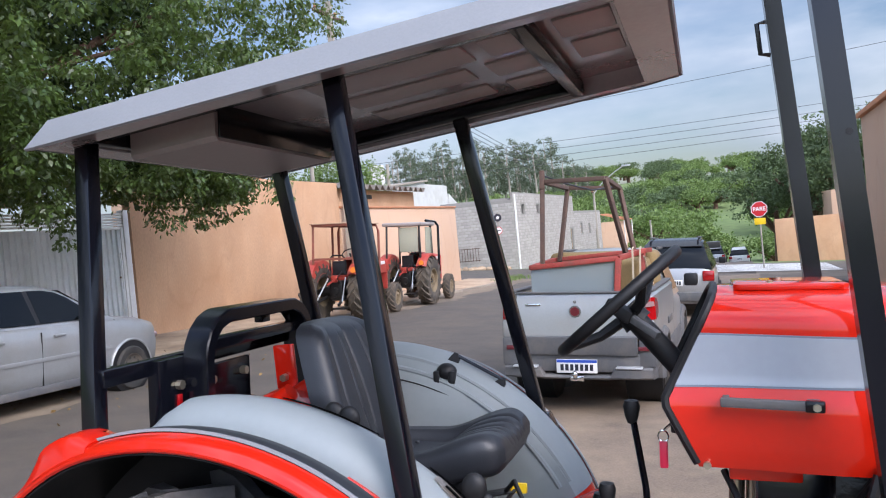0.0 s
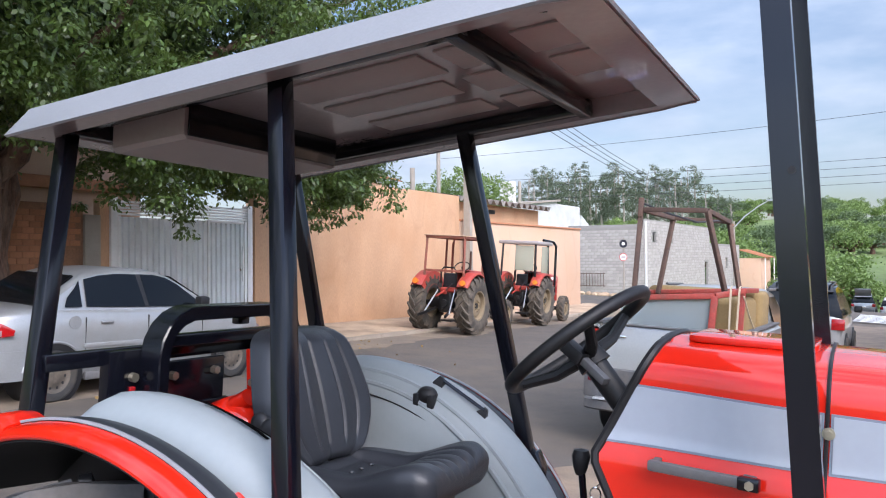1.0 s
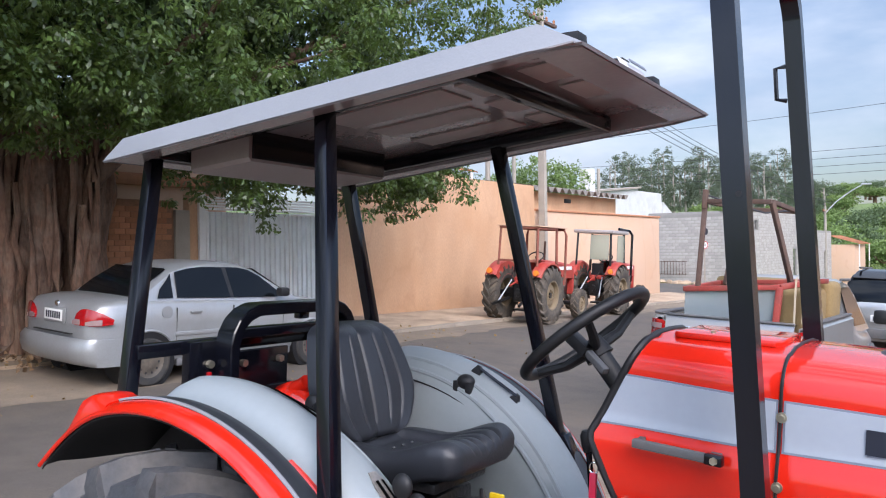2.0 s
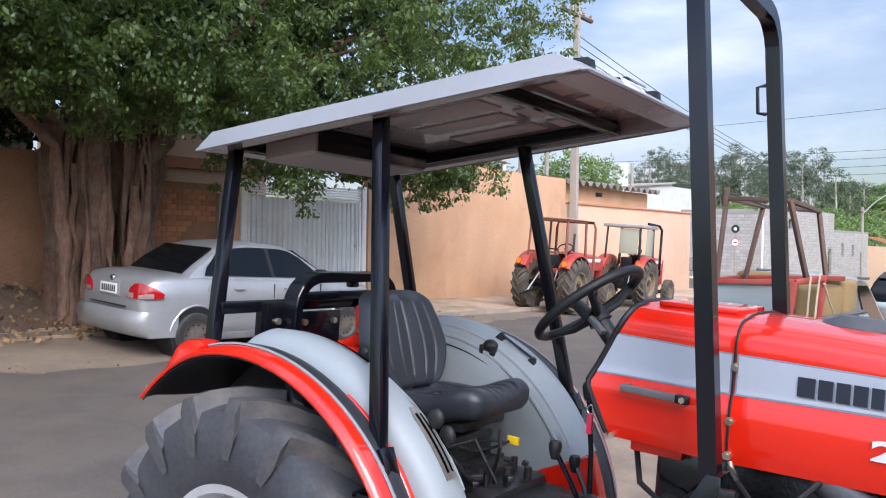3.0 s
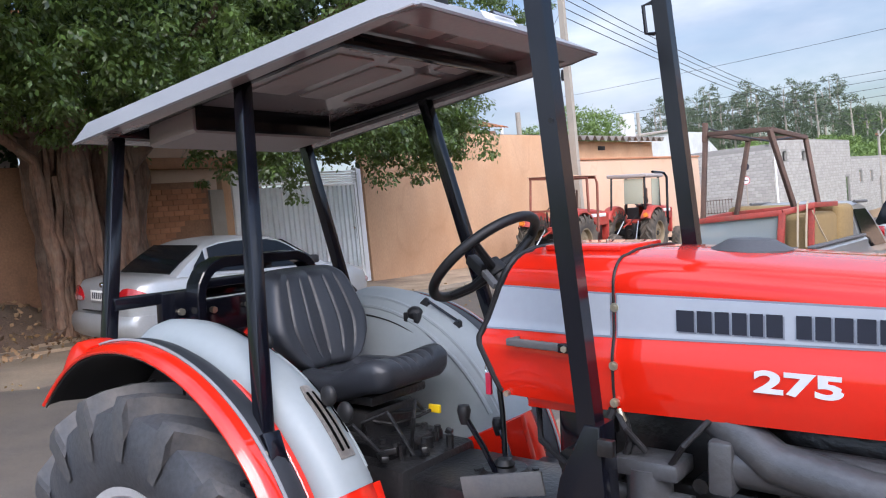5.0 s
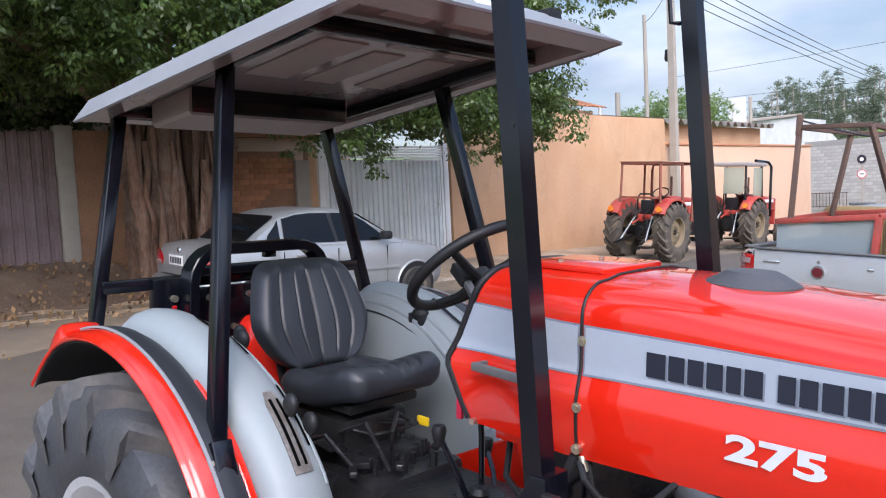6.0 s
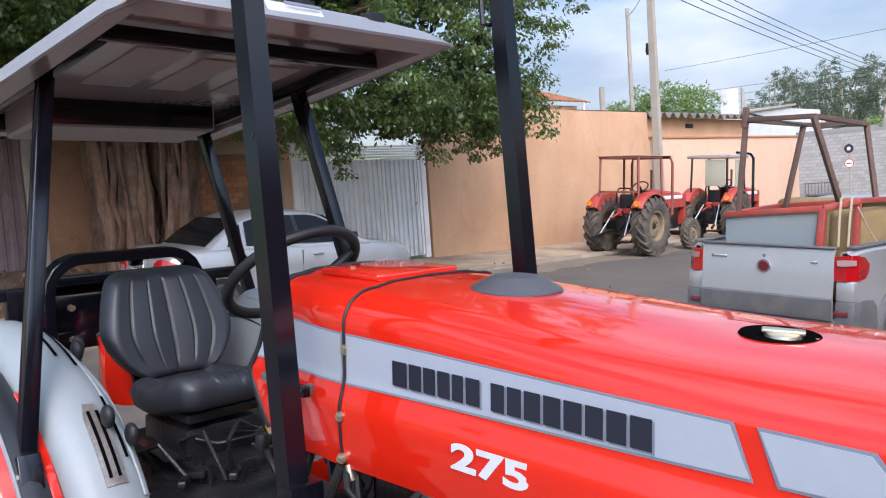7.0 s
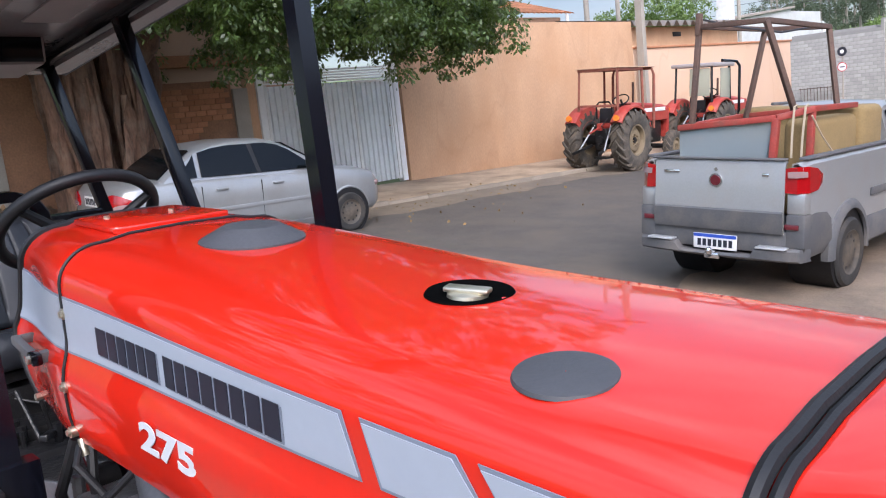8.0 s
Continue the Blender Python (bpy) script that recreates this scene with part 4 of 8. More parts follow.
    # pressed panels of the lining, each a little lower than the field between them
    for x0, x1, y0, y1 in ((0.02, 0.46, -0.27, -0.1), (0.02, 0.41, -0.035, 0.1), (0.5, 0.6, -0.27, -0.1), (0.46, 0.6, -0.035, 0.13), (0.69, 0.83, -0.27, -0.1), (0.7, 0.83, -0.035, 0.16), (0.02, 0.41, 0.2, 0.34), (0.46, 0.6, 0.22, 0.36)):
        bm = B()
        xm, ym = (x0 + x1) / 2, (y0 + y1) / 2
        box(bm, x0 - xm, x1 - xm, y0 - ym, y1 - ym, -0.005, 0.004, 0.003, Matrix.Translation((xm, ym, cz(xm) + 0.055)) @ pose(0, 0, 0, 0, -8.36, 0))
        part("lining_panel", bm, M_BOXG, lining, "paler pressed panel in the roof lining")
    for side in (-1, 1):
        bm = B()
        bar(bm, (-0.5, 0.44 * side, cz(-0.5) + 0.03), (0.665, 0.44 * side, cz(0.665) + 0.03), 0.04, 0.042)
        part("side_rail", bm, M_BLACK, canopy)
    for x in (0.645, -0.5):
        bm = B()
        bar(bm, (x, -0.462, cz(x) + 0.022), (x, 0.462, cz(x) + 0.022), 0.04, 0.042)
        part("cross_rail", bm, M_BLACK, canopy)
    rows = []
    for x in (-0.471, -0.2):
        zl, zu = 2.089 + (x + 0.471) * 0.13, cz(x) + 0.058
        rows.append([(x, y, z) for y, z in ((-0.345, zl + 0.012), (-0.333, zl), (0.333, zl), (0.345, zl + 0.012), (0.345, zu), (-0.345, zu))])
    bm = B()
    loft(bm, rows)
    con = part("roof_console", bm, M_BOXG, canopy, "pale grey box under the canopy roof")
    bm = B()
    box(bm, -0.198, -0.191, -0.335, 0.335, 2.133, 2.222, 0.002)
    part("console_front", bm, M_BLACK, con, "glossy black front panel")
    for y in (-0.28, 0.02, 0.28):
        bm = B()
        prism(bm, [(0.80, cz(0.8) + 0.078), (0.88, cz(0.88) + 0.07), (0.875, cz(0.88) + 0.098), (0.83, cz(0.83) + 0.104)], y - 0.03, y + 0.03, bevel=0.004)
        part("roof_clip", bm, M_PLASTIC, canopy, "small black roof fixing")
    zm = cz(0.917) + 0.042
    sticker = B()
    bar(sticker, (0.925, -0.14, zm), (0.925, 0.04, zm), 0.003, 0.05, 0.0005, (-0.55, 0, 0.83))
    st = part("sticker", sticker, M_PLATE, canopy, "white sticker with dark bars")
    for k in range(2):
        bm = B()
        bar(bm, (0.9275 - 0.007 * k, -0.09, zm + 0.008 - 0.02 * k + 0.012), (0.9275 - 0.007 * k, 0.03, zm + 0.008 - 0.02 * k + 0.012), 0.003, 0.011 - 0.004 * k, 0.0004, (-0.55, 0, 0.83))
        part("print_bar", bm, M_SHADOWINK, st)
    # posts
    for side in (-1, 1):
        for (x0, y0, z0), (x1, y1, z1) in (((-0.535 if side < 0 else -0.46, 0.44, 2.13), (-0.39, 0.612, 1.375)), ((0.19 if side < 0 else 0.245, 0.435, 2.25), (0.468, 0.655, 1.07))):
            bm = B()
            bar(bm, (x0, y0 * side, z0), (x1, y1 * side, z1), 0.045, 0.045, 0.005, (0, 1, 0))
            p = part("canopy_post", bm, M_BLACK, t, "black square steel canopy post")
            bm = B()
            box(bm, x1 - 0.06, x1 + 0.05, min((y1 - 0.045) * side, (y1 + 0.05) * side), max((y1 - 0.045) * side, (y1 + 0.05) * side), z1 - 0.012, z1 + 0.004, 0.003)
            part("foot", bm, M_BLACK, p)
        bm = B()
        bar(bm, (0.456, 0.638 * side, 1.2), (0.5, 0.645 * side, 1.11), 0.05, 0.06, 0.004, (0, 1, 0))
        bar(bm, (0.498, 0.64 * side, 1.1), (0.6, 0.648 * side, 0.9), 0.03, 0.05, 0.004, (0, 1, 0))
        br = part("post_bracket", bm, M_BLACK, t)
        for q in ((0.483, 1.15), (0.565, 0.98)):
            bm = B()
            rod(bm, (q[0], 0.65 * side, q[1]), (q[0], 0.686 * side, q[1]), 0.018, 18)
            rod(bm, (q[0], 0.65 * side, q[1]), (q[0], 0.7 * side, q[1]), 0.0105, 6)
            part("bolt", bm, M_STEEL, br)
    # bars behind the seat
    bm = B()
    bar(bm, (-0.4, -0.58, 1.525), (-0.4, 0.58, 1.525), 0.03, 0.045)
    part("rear_bar", bm, M_BLACK, t)
    def hoop(x, h, top, low, r, w, d):
        pts = [(-h, low), (-h, top - r)]
        pts += [(-h + r - r * math.cos(radians(a)), top - r + r * math.sin(radians(a))) for a in (20, 40, 60, 80, 90)]
        pts += [(-y, z) for y, z in reversed(pts)]
        bm = B()
        inner = []
        for i, (y, z) in enumerate(pts):
            a, b = pts[max(0, i - 1)], pts[min(len(pts) - 1, i + 1)]
            v = Vector((b[0] - a[0], b[1] - a[1])).normalized()
            inner.append((y + v.y * d, z - v.x * d))
        loft(bm, [[(x - w, y, z), (x + w, y, z), (x + w, yi, zi), (x - w, yi, zi)] for (y, z), (yi, zi) in zip(pts, inner)])
        bmesh.ops.bevel(bm, geom=[e for e in bm.edges], offset=0.004, segments=1, affect="EDGES")
        return bm
    part("rear_hoop", hoop(-0.315, 0.315, 1.664, 1.2, 0.14, 0.04, 0.04), M_BLACK, t, "black glossy rounded steel hoop")
    bm = B()
    bar(bm, (-0.315, -0.28, 1.568), (-0.315, 0.28, 1.568), 0.04, 0.034)
    box(bm, -0.33, -0.3, 0.02, 0.07, 1.6, 1.63, 0.004)
    part("hoop_brace", bm, M_BLACK, t)
    bm = B()
    box(bm, -0.37, -0.35, -0.25, 0.02, 1.35, 1.5, 0.004)
    box(bm, -0.385, -0.345, -0.25, 0.04, 1.3, 1.37, 0.004)
    pl = part("hitch_plate", bm, M_BLACK, t)
    for y, z in ((-0.2, 1.46), (-0.03, 1.46), (-0.2, 1.34), (-0.1, 1.34), (0.0, 1.34)):
        bm = B()
        rod(bm, (-0.36, y, z), (-0.33, y, z), 0.013, 6)
        part("bolt", bm, M_STEEL, pl)
    for y in (-0.36, 0.36):
        bm = B()
        prism(bm, [(y - 0.055, 1.545), (y + 0.055, 1.545), (y + 0.055, 1.36), (y + 0.02, 1.3), (y - 0.03, 1.3), (y - 0.055, 1.36)], -0.392, -0.352, axis="x", bevel=0.005)
        lp = part("lamp_plate", bm, M_BLACK, t)
        bm = B()
        rod(bm, (-0.356, y + 0.02, 1.47), (-0.336, y + 0.02, 1.47), 0.013, 8)
        part("bolt", bm, M_STEEL, lp)
        bm = B()
        box(bm, -0.354, -0.344, y + 0.012, y + 0.03, 1.4, 1.445, 0.003)
        part("reflector", bm, M_LAMPRED, lp)
    rows = []
    for x, hw, z in ((-0.3, 0.1, 1.31), (-0.27, 0.14, 1.385), (-0.22, 0.15, 1.405), (-0.15, 0.15, 1.39), (-0.09, 0.13, 1.35), (-0.06, 0.1, 1.29)):
        rows.append([(x, -hw, 1.12), (x, -hw, z - 0.04), (x, -hw + 0.03, z - 0.006), (x, -0.05, z), (x, 0.05, z), (x, hw - 0.03, z - 0.006), (x, hw, z - 0.04), (x, hw, 1.12)])
    bm = B()
    loft(bm, rows)
    cov = part("hydraulic_cover", bm, M_RED, t, "bright red hydraulic lift housing", smooth=50)
    for y in (-0.1, 0.03):
        bm = B()
        rod(bm, (-0.26, y, 1.33), (-0.14, y, 1.41), 0.032, 16, 0.026)
        part("lift_arm", bm, M_RED, cov)
    bm = B()
    bar(bm, (-0.22, 0.03, 1.36), (-0.235, 0.03, 1.53), 0.014, 0.07)
    tl = part("top_link", bm, M_RED, t)
    bm = B()
    rod(bm, (-0.225, 0.02, 1.43), (-0.225, 0.0, 1.43), 0.012, 6)
    part("bolt", bm, M_STEEL, tl)

    # seat
    bm = B()
    rows = []
    n, wv = 144, 44
    for i in range(wv + 1):
        v = i / wv
        hw = 0.237 * float(np.interp(v, (0, 0.03, 0.09, 0.18, 0.3, 0.42, 0.52, 0.7, 0.86, 0.93, 0.975, 1), (0.4, 0.54, 0.68, 0.82, 0.94, 1.0, 0.99, 0.92, 0.83, 0.77, 0.68, 0.56)))
        row = []
        for j in range(n + 1):
            u = -1 + 2 * j / n
            e = min(1.0, (1 - abs(u)) / 0.17) * min(1.0, min(v, 1 - v) / 0.1)
            e = math.sqrt(max(0.0, 1 - (1 - e) ** 2))
            groove = 0.0
            for g in (-0.64, -0.32, 0.0, 0.32, 0.64):
                groove += math.exp(-((u - g) / 0.02) ** 2)
            groove *= 0.006 * smooth01((v - 0.12) / 0.08) * smooth01((0.94 - v) / 0.06)
            puff = 0.011 * abs(math.cos(u / 0.32 * math.pi / 2 + math.pi / 2)) if abs(u) < 0.64 else 0.0
            depth = 0.052 * e + puff * e - groove * e + 0.03 * u * u
            row.append((depth - 0.125 * v + 0.014 * math.sin(v * 3), u * hw, v * 0.375))
        rear = [(x - 0.035 - 0.05 * min(1.0, (1 - abs(-1 + 2 * j / n)) / 0.12) * min(1.0, min(v, 1 - v) / 0.08), y, z) for j, (x, y, z) in enumerate(row)]
        rows.append(row + rear[::-1])
    loft(bm, rows)
    part("backrest", bm, M_VINYL, t, "black padded vinyl backrest with stitched ribs", m=pose(0.042, 0, 1.234), smooth=50)
    bm = B()
    rows = []
    for i in range(49):
        v = i / 48
        hw = 0.208 * float(np.interp(v, (0, 0.04, 0.12, 0.3, 0.8, 0.92, 0.97, 1), (0.72, 0.86, 0.95, 1.0, 1.0, 0.95, 0.88, 0.76)))
        top, low = [], []
        for j in range(73):
            u = -1 + 2 * j / 72
            e = min(1.0, (1 - abs(u)) / 0.22) * min(1.0, min(v, 1 - v) / 0.12)
            e = math.sqrt(max(0.0, 1 - (1 - e) ** 2))
            g = 0.0
            for c in (-0.48, -0.24, 0.0, 0.24, 0.48):
                g += 0.012 * math.exp(-((u - c) / 0.035) ** 2)
            g *= smooth01((v - 0.42) / 0.12)
            pan = -0.03 * smooth01((0.62 - abs(u)) / 0.14) * smooth01((0.7 - v) / 0.25) * smooth01(v / 0.15)
            rise = 0.066 * smooth01((v - 0.4) / 0.5)
            top.append((v * 0.45, u * hw, 0.045 * e + pan - g * e + rise * (0.7 + 0.3 * abs(u)) + 0.012))
            low.append((v * 0.45, u * hw * 0.97, -0.046 * e + rise * 0.72))
        rows.append(top + low[::-1])
    loft(bm, rows)
    cushion = part("cushion", bm, M_VINYL, t, "black padded vinyl seat cushion with fluted front", m=pose(0.062, 0, 1.2, 0, -1, 0), smooth=50)
    for y in (-0.05, 0.0, 0.05):
        bm = B()
        ball(bm, (0.13, y, 0.037), 0.008, 0.008, 0.005, 10)
        part("button", bm, M_VINYL, cushion)
    bm = B()
    box(bm, 0.1, 0.42, -0.15, 0.15, 1.155, 1.19, 0.012)
    bar(bm, (0.02, -0.12, 1.18), (-0.03, -0.12, 1.32), 0.03, 0.015)
    bar(bm, (0.02, 0.12, 1.18), (-0.03, 0.12, 1.32), 0.03, 0.015)
    box(bm, 0.08, 0.38, -0.14, 0.14, 0.97, 1.13, 0.02)
    part("seat_base", bm, M_IRON, t)
    bm = B()
    bar(bm, (0.3, -0.05, 1.1), (0.46, 0.09, 1.098), 0.05, 0.005)
    bar(bm, (0.2, -0.2, 1.08), (0.42, -0.2, 1.06), 0.06, 0.006)
    tube(bm, [(0.36, -0.12, 1.1), (0.42, -0.05, 1.075), (0.46, 0.05, 1.085), (0.47, 0.1, 1.095)], 0.006)
    part("adjuster", bm, M_IRON, t)
    bm = B()
    box(bm, 0.455, 0.505, 0.108, 0.122, 1.084, 1.114, 0.004)
    part("release_grip", bm, M_YELLOW, t, "bright yellow seat release grip")

    # steering
    c = Vector((0.80, 0.0, 1.655))
    nrm = Vector((-0.656, 0, 0.755))
    e1, e2 = Vector((0.755, 0, 0.656)), Vector((0, 1, 0))
    bm = B()
    rad = 0.198
    ring = [c + (e1 * math.cos(2 * math.pi * i / 48) + e2 * math.sin(2 * math.pi * i / 48)) * rad for i in range(48)]
    tube(bm, ring, 0.0165, 10, closed=True)
    wheel = part("steering_wheel", bm, M_PLASTIC, t, "black three-spoke steering wheel", smooth=60)
    hubc = c - nrm * 0.045
    for a in (90, 210, 330):
        d = e1 * math.cos(radians(a + 90)) + e2 * math.sin(radians(a + 90))
        bm = B()
        tube(bm, [hubc + d * 0.02, hubc + d * 0.1 + nrm * 0.008, c + d * rad], [0.017, 0.014, 0.012], 8)
        part("spoke", bm, M_PLASTIC, wheel)
    bm = B()
    rod(bm, hubc - nrm * 0.03, hubc + nrm * 0.022, 0.042, 20, 0.034)
    part("horn_hub", bm, M_PLASTIC, wheel)
    bm = B()
    rod(bm, hubc - nrm * 0.02, hubc - nrm * 0.36, 0.03, 16)
    part("steering_column", bm, M_PLASTIC, t)
    bm = B()
    bar(bm, hubc + Vector((0.0, -0.06, 0.0)), hubc + Vector((0.075, -0.1, -0.045)), 0.022, 0.02)
    th = part("throttle_lever", bm, M_CLAD, t, "grey metal hand throttle with black grip")
    bm = B()
    bar(bm, hubc + Vector((-0.055, -0.045, 0.035)), hubc + Vector((0.01, -0.065, -0.005)), 0.036, 0.034, 0.006)
    part("grip", bm, M_PLASTIC, th)

    # gear levers
    for p, q, r in (((0.87, -0.03, 0.97), (0.823, 0.0, 1.36), 0.009), ((0.875, -0.075, 0.96), (0.764, -0.1, 1.165), 0.009), ((0.8, 0.12, 0.93), (0.71, 0.175, 1.05), 0.008)):
        bm = B()
        tube(bm, [p, (Vector(p) + Vector(q)) / 2 + Vector((0.008, 0, 0)), q], r, 8)
        lv = part("gear_lever", bm, M_BLACK, t)
        bm = B()
        lathe(bm, [(0.001, 0.034), (0.018, 0.03), (0.023, 0.015), (0.018, -0.012), (0.012, -0.03), (0.001, -0.03)], 14, "z", q)
        part("knob", bm, M_PLASTIC, lv, "black gear knob")
    bm = B()
    for z, r in ((0.96, 0.05), (0.985, 0.042), (1.01, 0.034)):
        lathe(bm, [(0.001, z + 0.018), (r * 0.7, z + 0.016), (r, z), (r * 0.75, z - 0.012), (0.001, z - 0.012)], 16, "z", (0.875, -0.045, 0))
    part("lever_boot", bm, M_PLASTIC, t, "black ribbed rubber boot")

    # hood
    def hood_w(x):
        return 0.213 + 0.056 * smooth01((x - 0.95) / 0.42) + 0.018 * smooth01((x - 1.4) / 0.8)
    def bulge(z):
        return 0.018 * smooth01((1.505 - z) / 0.085)
    def hood_top(x):
        return 1.695 - 0.03 * smooth01((x - 1.4) / 0.8) - 0.012 * (x - 1.09) / 1.6
    def hood_low(x):
        return 1.285 + 0.045 * (x - 1.05) / 1.7
    def section(x, full=True):
        w, zt, zl = hood_w(x), hood_top(x), hood_low(x)
        pts = [(-w + 0.025, zl - 0.004), (-w - 0.004, zl), (-w - 0.011, zl + 0.025), (-w - 0.0155, zl + 0.055), (-w - 0.018, 1.405), (-w - bulge(1.425), 1.425), (-w - bulge(1.445), 1.445), (-w - bulge(1.46), 1.46), (-w - bulge(1.475), 1.475), (-w - bulge(1.49), 1.49), (-w, 1.505), (-w, 1.53), (-w, zt - 0.115), (-w, zt - 0.09)]
        for a in (8, 16, 24, 32, 40, 48, 56, 64, 72, 80):
            pts.append((-w + 0.085 - 0.085 * math.cos(radians(a)), zt - 0.012 - 0.075 + 0.075 * math.sin(radians(a))))
        pts += [(-w + 0.1, zt - 0.011), (-w * 0.45, zt - 0.003), (0, zt)]
        return pts + [(-y, z) for y, z in reversed(pts[:-1])]
    def cowl_rear(z):
        """How far back the cowl reaches at a height."""
        if z > 1.437:
            return 0.922 + (z - 1.437) * 0.478
        return 0.922 + (1.437 - z) * 0.5
    def slant_rows(x0f, x1, n):
        rows = []
        for i in range(n + 1):
            row = []
            for k, (y, z) in enumerate(section(x1)):
                x = x0f(z) + (x1 - x0f(z)) * i / n
                row.append((x, *section(x)[k]))
            rows.append(row)
        return rows
    cowl = part("rear_cowl", shell(slant_rows(cowl_rear, 1.362, 20), 0.006), M_RED, t, "glossy red dash cowl", smooth=35)
    edge = [(cowl_rear(z) - 0.004, y * (hood_w(cowl_rear(z)) / hood_w(1.362)), z) for y, z in section(1.362)]
    bm = B()
    tube(bm, edge[1:-1], 0.0105, 8)
    part("cowl_seal", bm, M_PLASTIC, cowl, "thick black rubber edge seal")
    bm = B()
    fill = [(x + 0.03, y * 0.97, z - 0.004) for x, y, z in edge]
    loft(bm, [fill, [(x + 0.012, y, z) for x, y, z in fill]])
    part("dash_panel", bm, M_PLASTIC, cowl)
    xs = [1.368 + 1.348 * i / 40 for i in range(41)]
    hood = part("hood", shell([[(x, y, z) for y, z in section(x)] for x in xs], 0.006), M_RED, t, "glossy red engine hood", smooth=35)
    bm = B()
    tube(bm, [(1.365, y * 1.004, z + 0.002) for y, z in section(1.365)][1:-1], 0.004, 6)
    part("hood_seam", bm, M_PLASTIC, hood, "thin dark rubber joint")
    bm = B()
    tube(bm, [(2.722, y * 1.003, z + 0.002) for y, z in section(2.722)][1:-1], 0.0085, 8)
    tube(bm, [(2.737, y * 1.0, z - 0.003) for y, z in section(2.722)][1:-1], 0.007, 8)
    part("nose_seal", bm, M_PLASTIC, hood, "thick black ribbed rubber seal")
    rows = []
    for x, k, dz in ((2.744, 1.0, -0.004), (2.84, 1.01, 0.012), (3.0, 1.0, 0.0), (3.08, 0.97, -0.04), (3.11, 0.9, -0.09)):
        rows.append([(x, y * k, z + dz * (1 if z > 1.5 else 0)) for y, z in section(2.735)])
    nose = part("nose", shell(rows, 0.006), M_RED, t, "glossy red front nose")
    bm = B()
    box(bm, 3.0, 3.09, -0.24, 0.24, 0.75, 1.5, 0.02)
    part("grille", bm, M_PLASTIC, nose)
    # raised lid on the cowl
    bm = B()
    prism(bm, [(1.085, -0.11), (1.1, -0.125), (1.325, -0.135), (1.338, -0.12), (1.338, 0.12), (1.325, 0.135), (1.1, 0.125), (1.085, 0.11)], 1.688, 1.7035, axis="z", bevel=0.004)
    lid = part("cowl_lid", bm, M_RED, t, "raised red access lid")
    for x, y in ((1.17, -0.08), (1.2, 0.06)):
        bm = B()
        rod(bm, (x, y, 1.70), (x, y, 1.709), 0.007, 8)
        part("screw", bm, M_STEEL, lid)
    # caps on the hood
    zt = hood_top(1.66)
    bm = B()
    lathe(bm, [(0.103, -0.006), (0.102, 0.004), (0.097, 0.007), (0.062, 0.026), (0.054, 0.03), (0.001, 0.031)], 26, "z", (0, 0, 0))
    part("rubber_cowl", bm, M_COVER, t, "dark rubber exhaust cover", m=pose(1.625, 0.005, zt - 0.002, 0, 1.5, 0), smooth=15)
    bm = B()
    lathe(bm, [(0.001, 0.003), (0.051, 0.0028), (0.056, 0.0015), (0.058, -0.003)], 40, "z")
    part("round_cover", bm, M_COVER, t, "flat dark round rubber cover", m=pose(2.488, -0.178, hood_top(2.488) - 0.008, 5, 1.5, 0))
    # flat disc coloured black for the shade of an uncut opening
    bm = B()
    lathe(bm, [(0.001, 0.001), (0.061, 0.001), (0.064, 0.0025), (0.067, -0.002)], 40, "z")
    hole = part("filler_hole_shade", bm, M_HOLESHADE, t, "flat black disc for the shade in the filler opening", m=pose(2.2, -0.006, hood_top(2.2) + 0.0005, 0, 2.0, 0))
    bm = B()
    lathe(bm, [(0.03, 0.001), (0.029, 0.006), (0.02, 0.008), (0.001, 0.008)], 20, "z", (0.012, -0.018, 0))
    box(bm, -0.034, 0.034, -0.012, 0.012, 0.006, 0.014, 0.003, pose(0.012, -0.018, 0, 0, 0, 20))
    part("filler_cap", bm, M_STEEL, hole, "zinc-plated filler cap")

    # stripe, lettering shapes and fixings on both flanks
    for side in (-1, 1):
        def on_side(x, z, off=0.002):
            return (x, side * (hood_w(x) + bulge(z) + off + 0.001), z)
        def strip(poly_top, poly_low, mat, off, name, parent, label=""):
            rows = []
            n = len(poly_top)
            for i in range(n):
                (xa, za), (xb, zb) = poly_top[i], poly_low[i]
                rows.append([on_side(xa + (xb - xa) * q / 20, za + (zb - za) * q / 20, off) for q in range(21)])
            return part(name, shell(rows, 0.0015), mat, parent, label)
        def z_hi(x):
            return 1.593 - 0.012 * (x - 1.0)
        def z_lo(x):
            return 1.477 + 0.024 * (x - 1.0)
        def band(x0, x1, s0, s1, n=8):
            tops = [(x0 + (x1 - x0) * i / n, 0) for i in range(n + 1)]
            tops = [(x, z_hi(x)) for x, _ in tops]
            lows = [(x0 + s0 + (x1 + s1 - x0 - s0) * i / n, 0) for i in range(n + 1)]
            lows = [(x, z_lo(x)) for x, _ in lows]
            return tops, lows
        def grow(tops, lows, g):
            a = [(x, z + g) for x, z in tops]
            b = [(x, z - g) for x, z in lows]
            a[0], b[0] = (a[0][0] - g, a[0][1]), (b[0][0] - g, b[0][1])
            a[-1], b[-1] = (a[-1][0] + g, a[-1][1]), (b[-1][0] + g, b[-1][1])
            return a, b
        for x0, x1, s0, s1, host in ((1.0, 1.355, -0.054, 0.0, cowl), (1.376, 2.242, 0.0, 0.03, hood), (2.285, 2.425, 0.03, 0.055, hood), (2.465, 2.56, 0.05, 0.07, hood), (2.6, 2.66, 0.06, 0.07, hood)):
            tops, lows = band(x0, x1, s0, s1)
            border = strip(*grow(tops, lows, 0.005), M_SHADOWINK, 0.0012, "stripe_border", host)
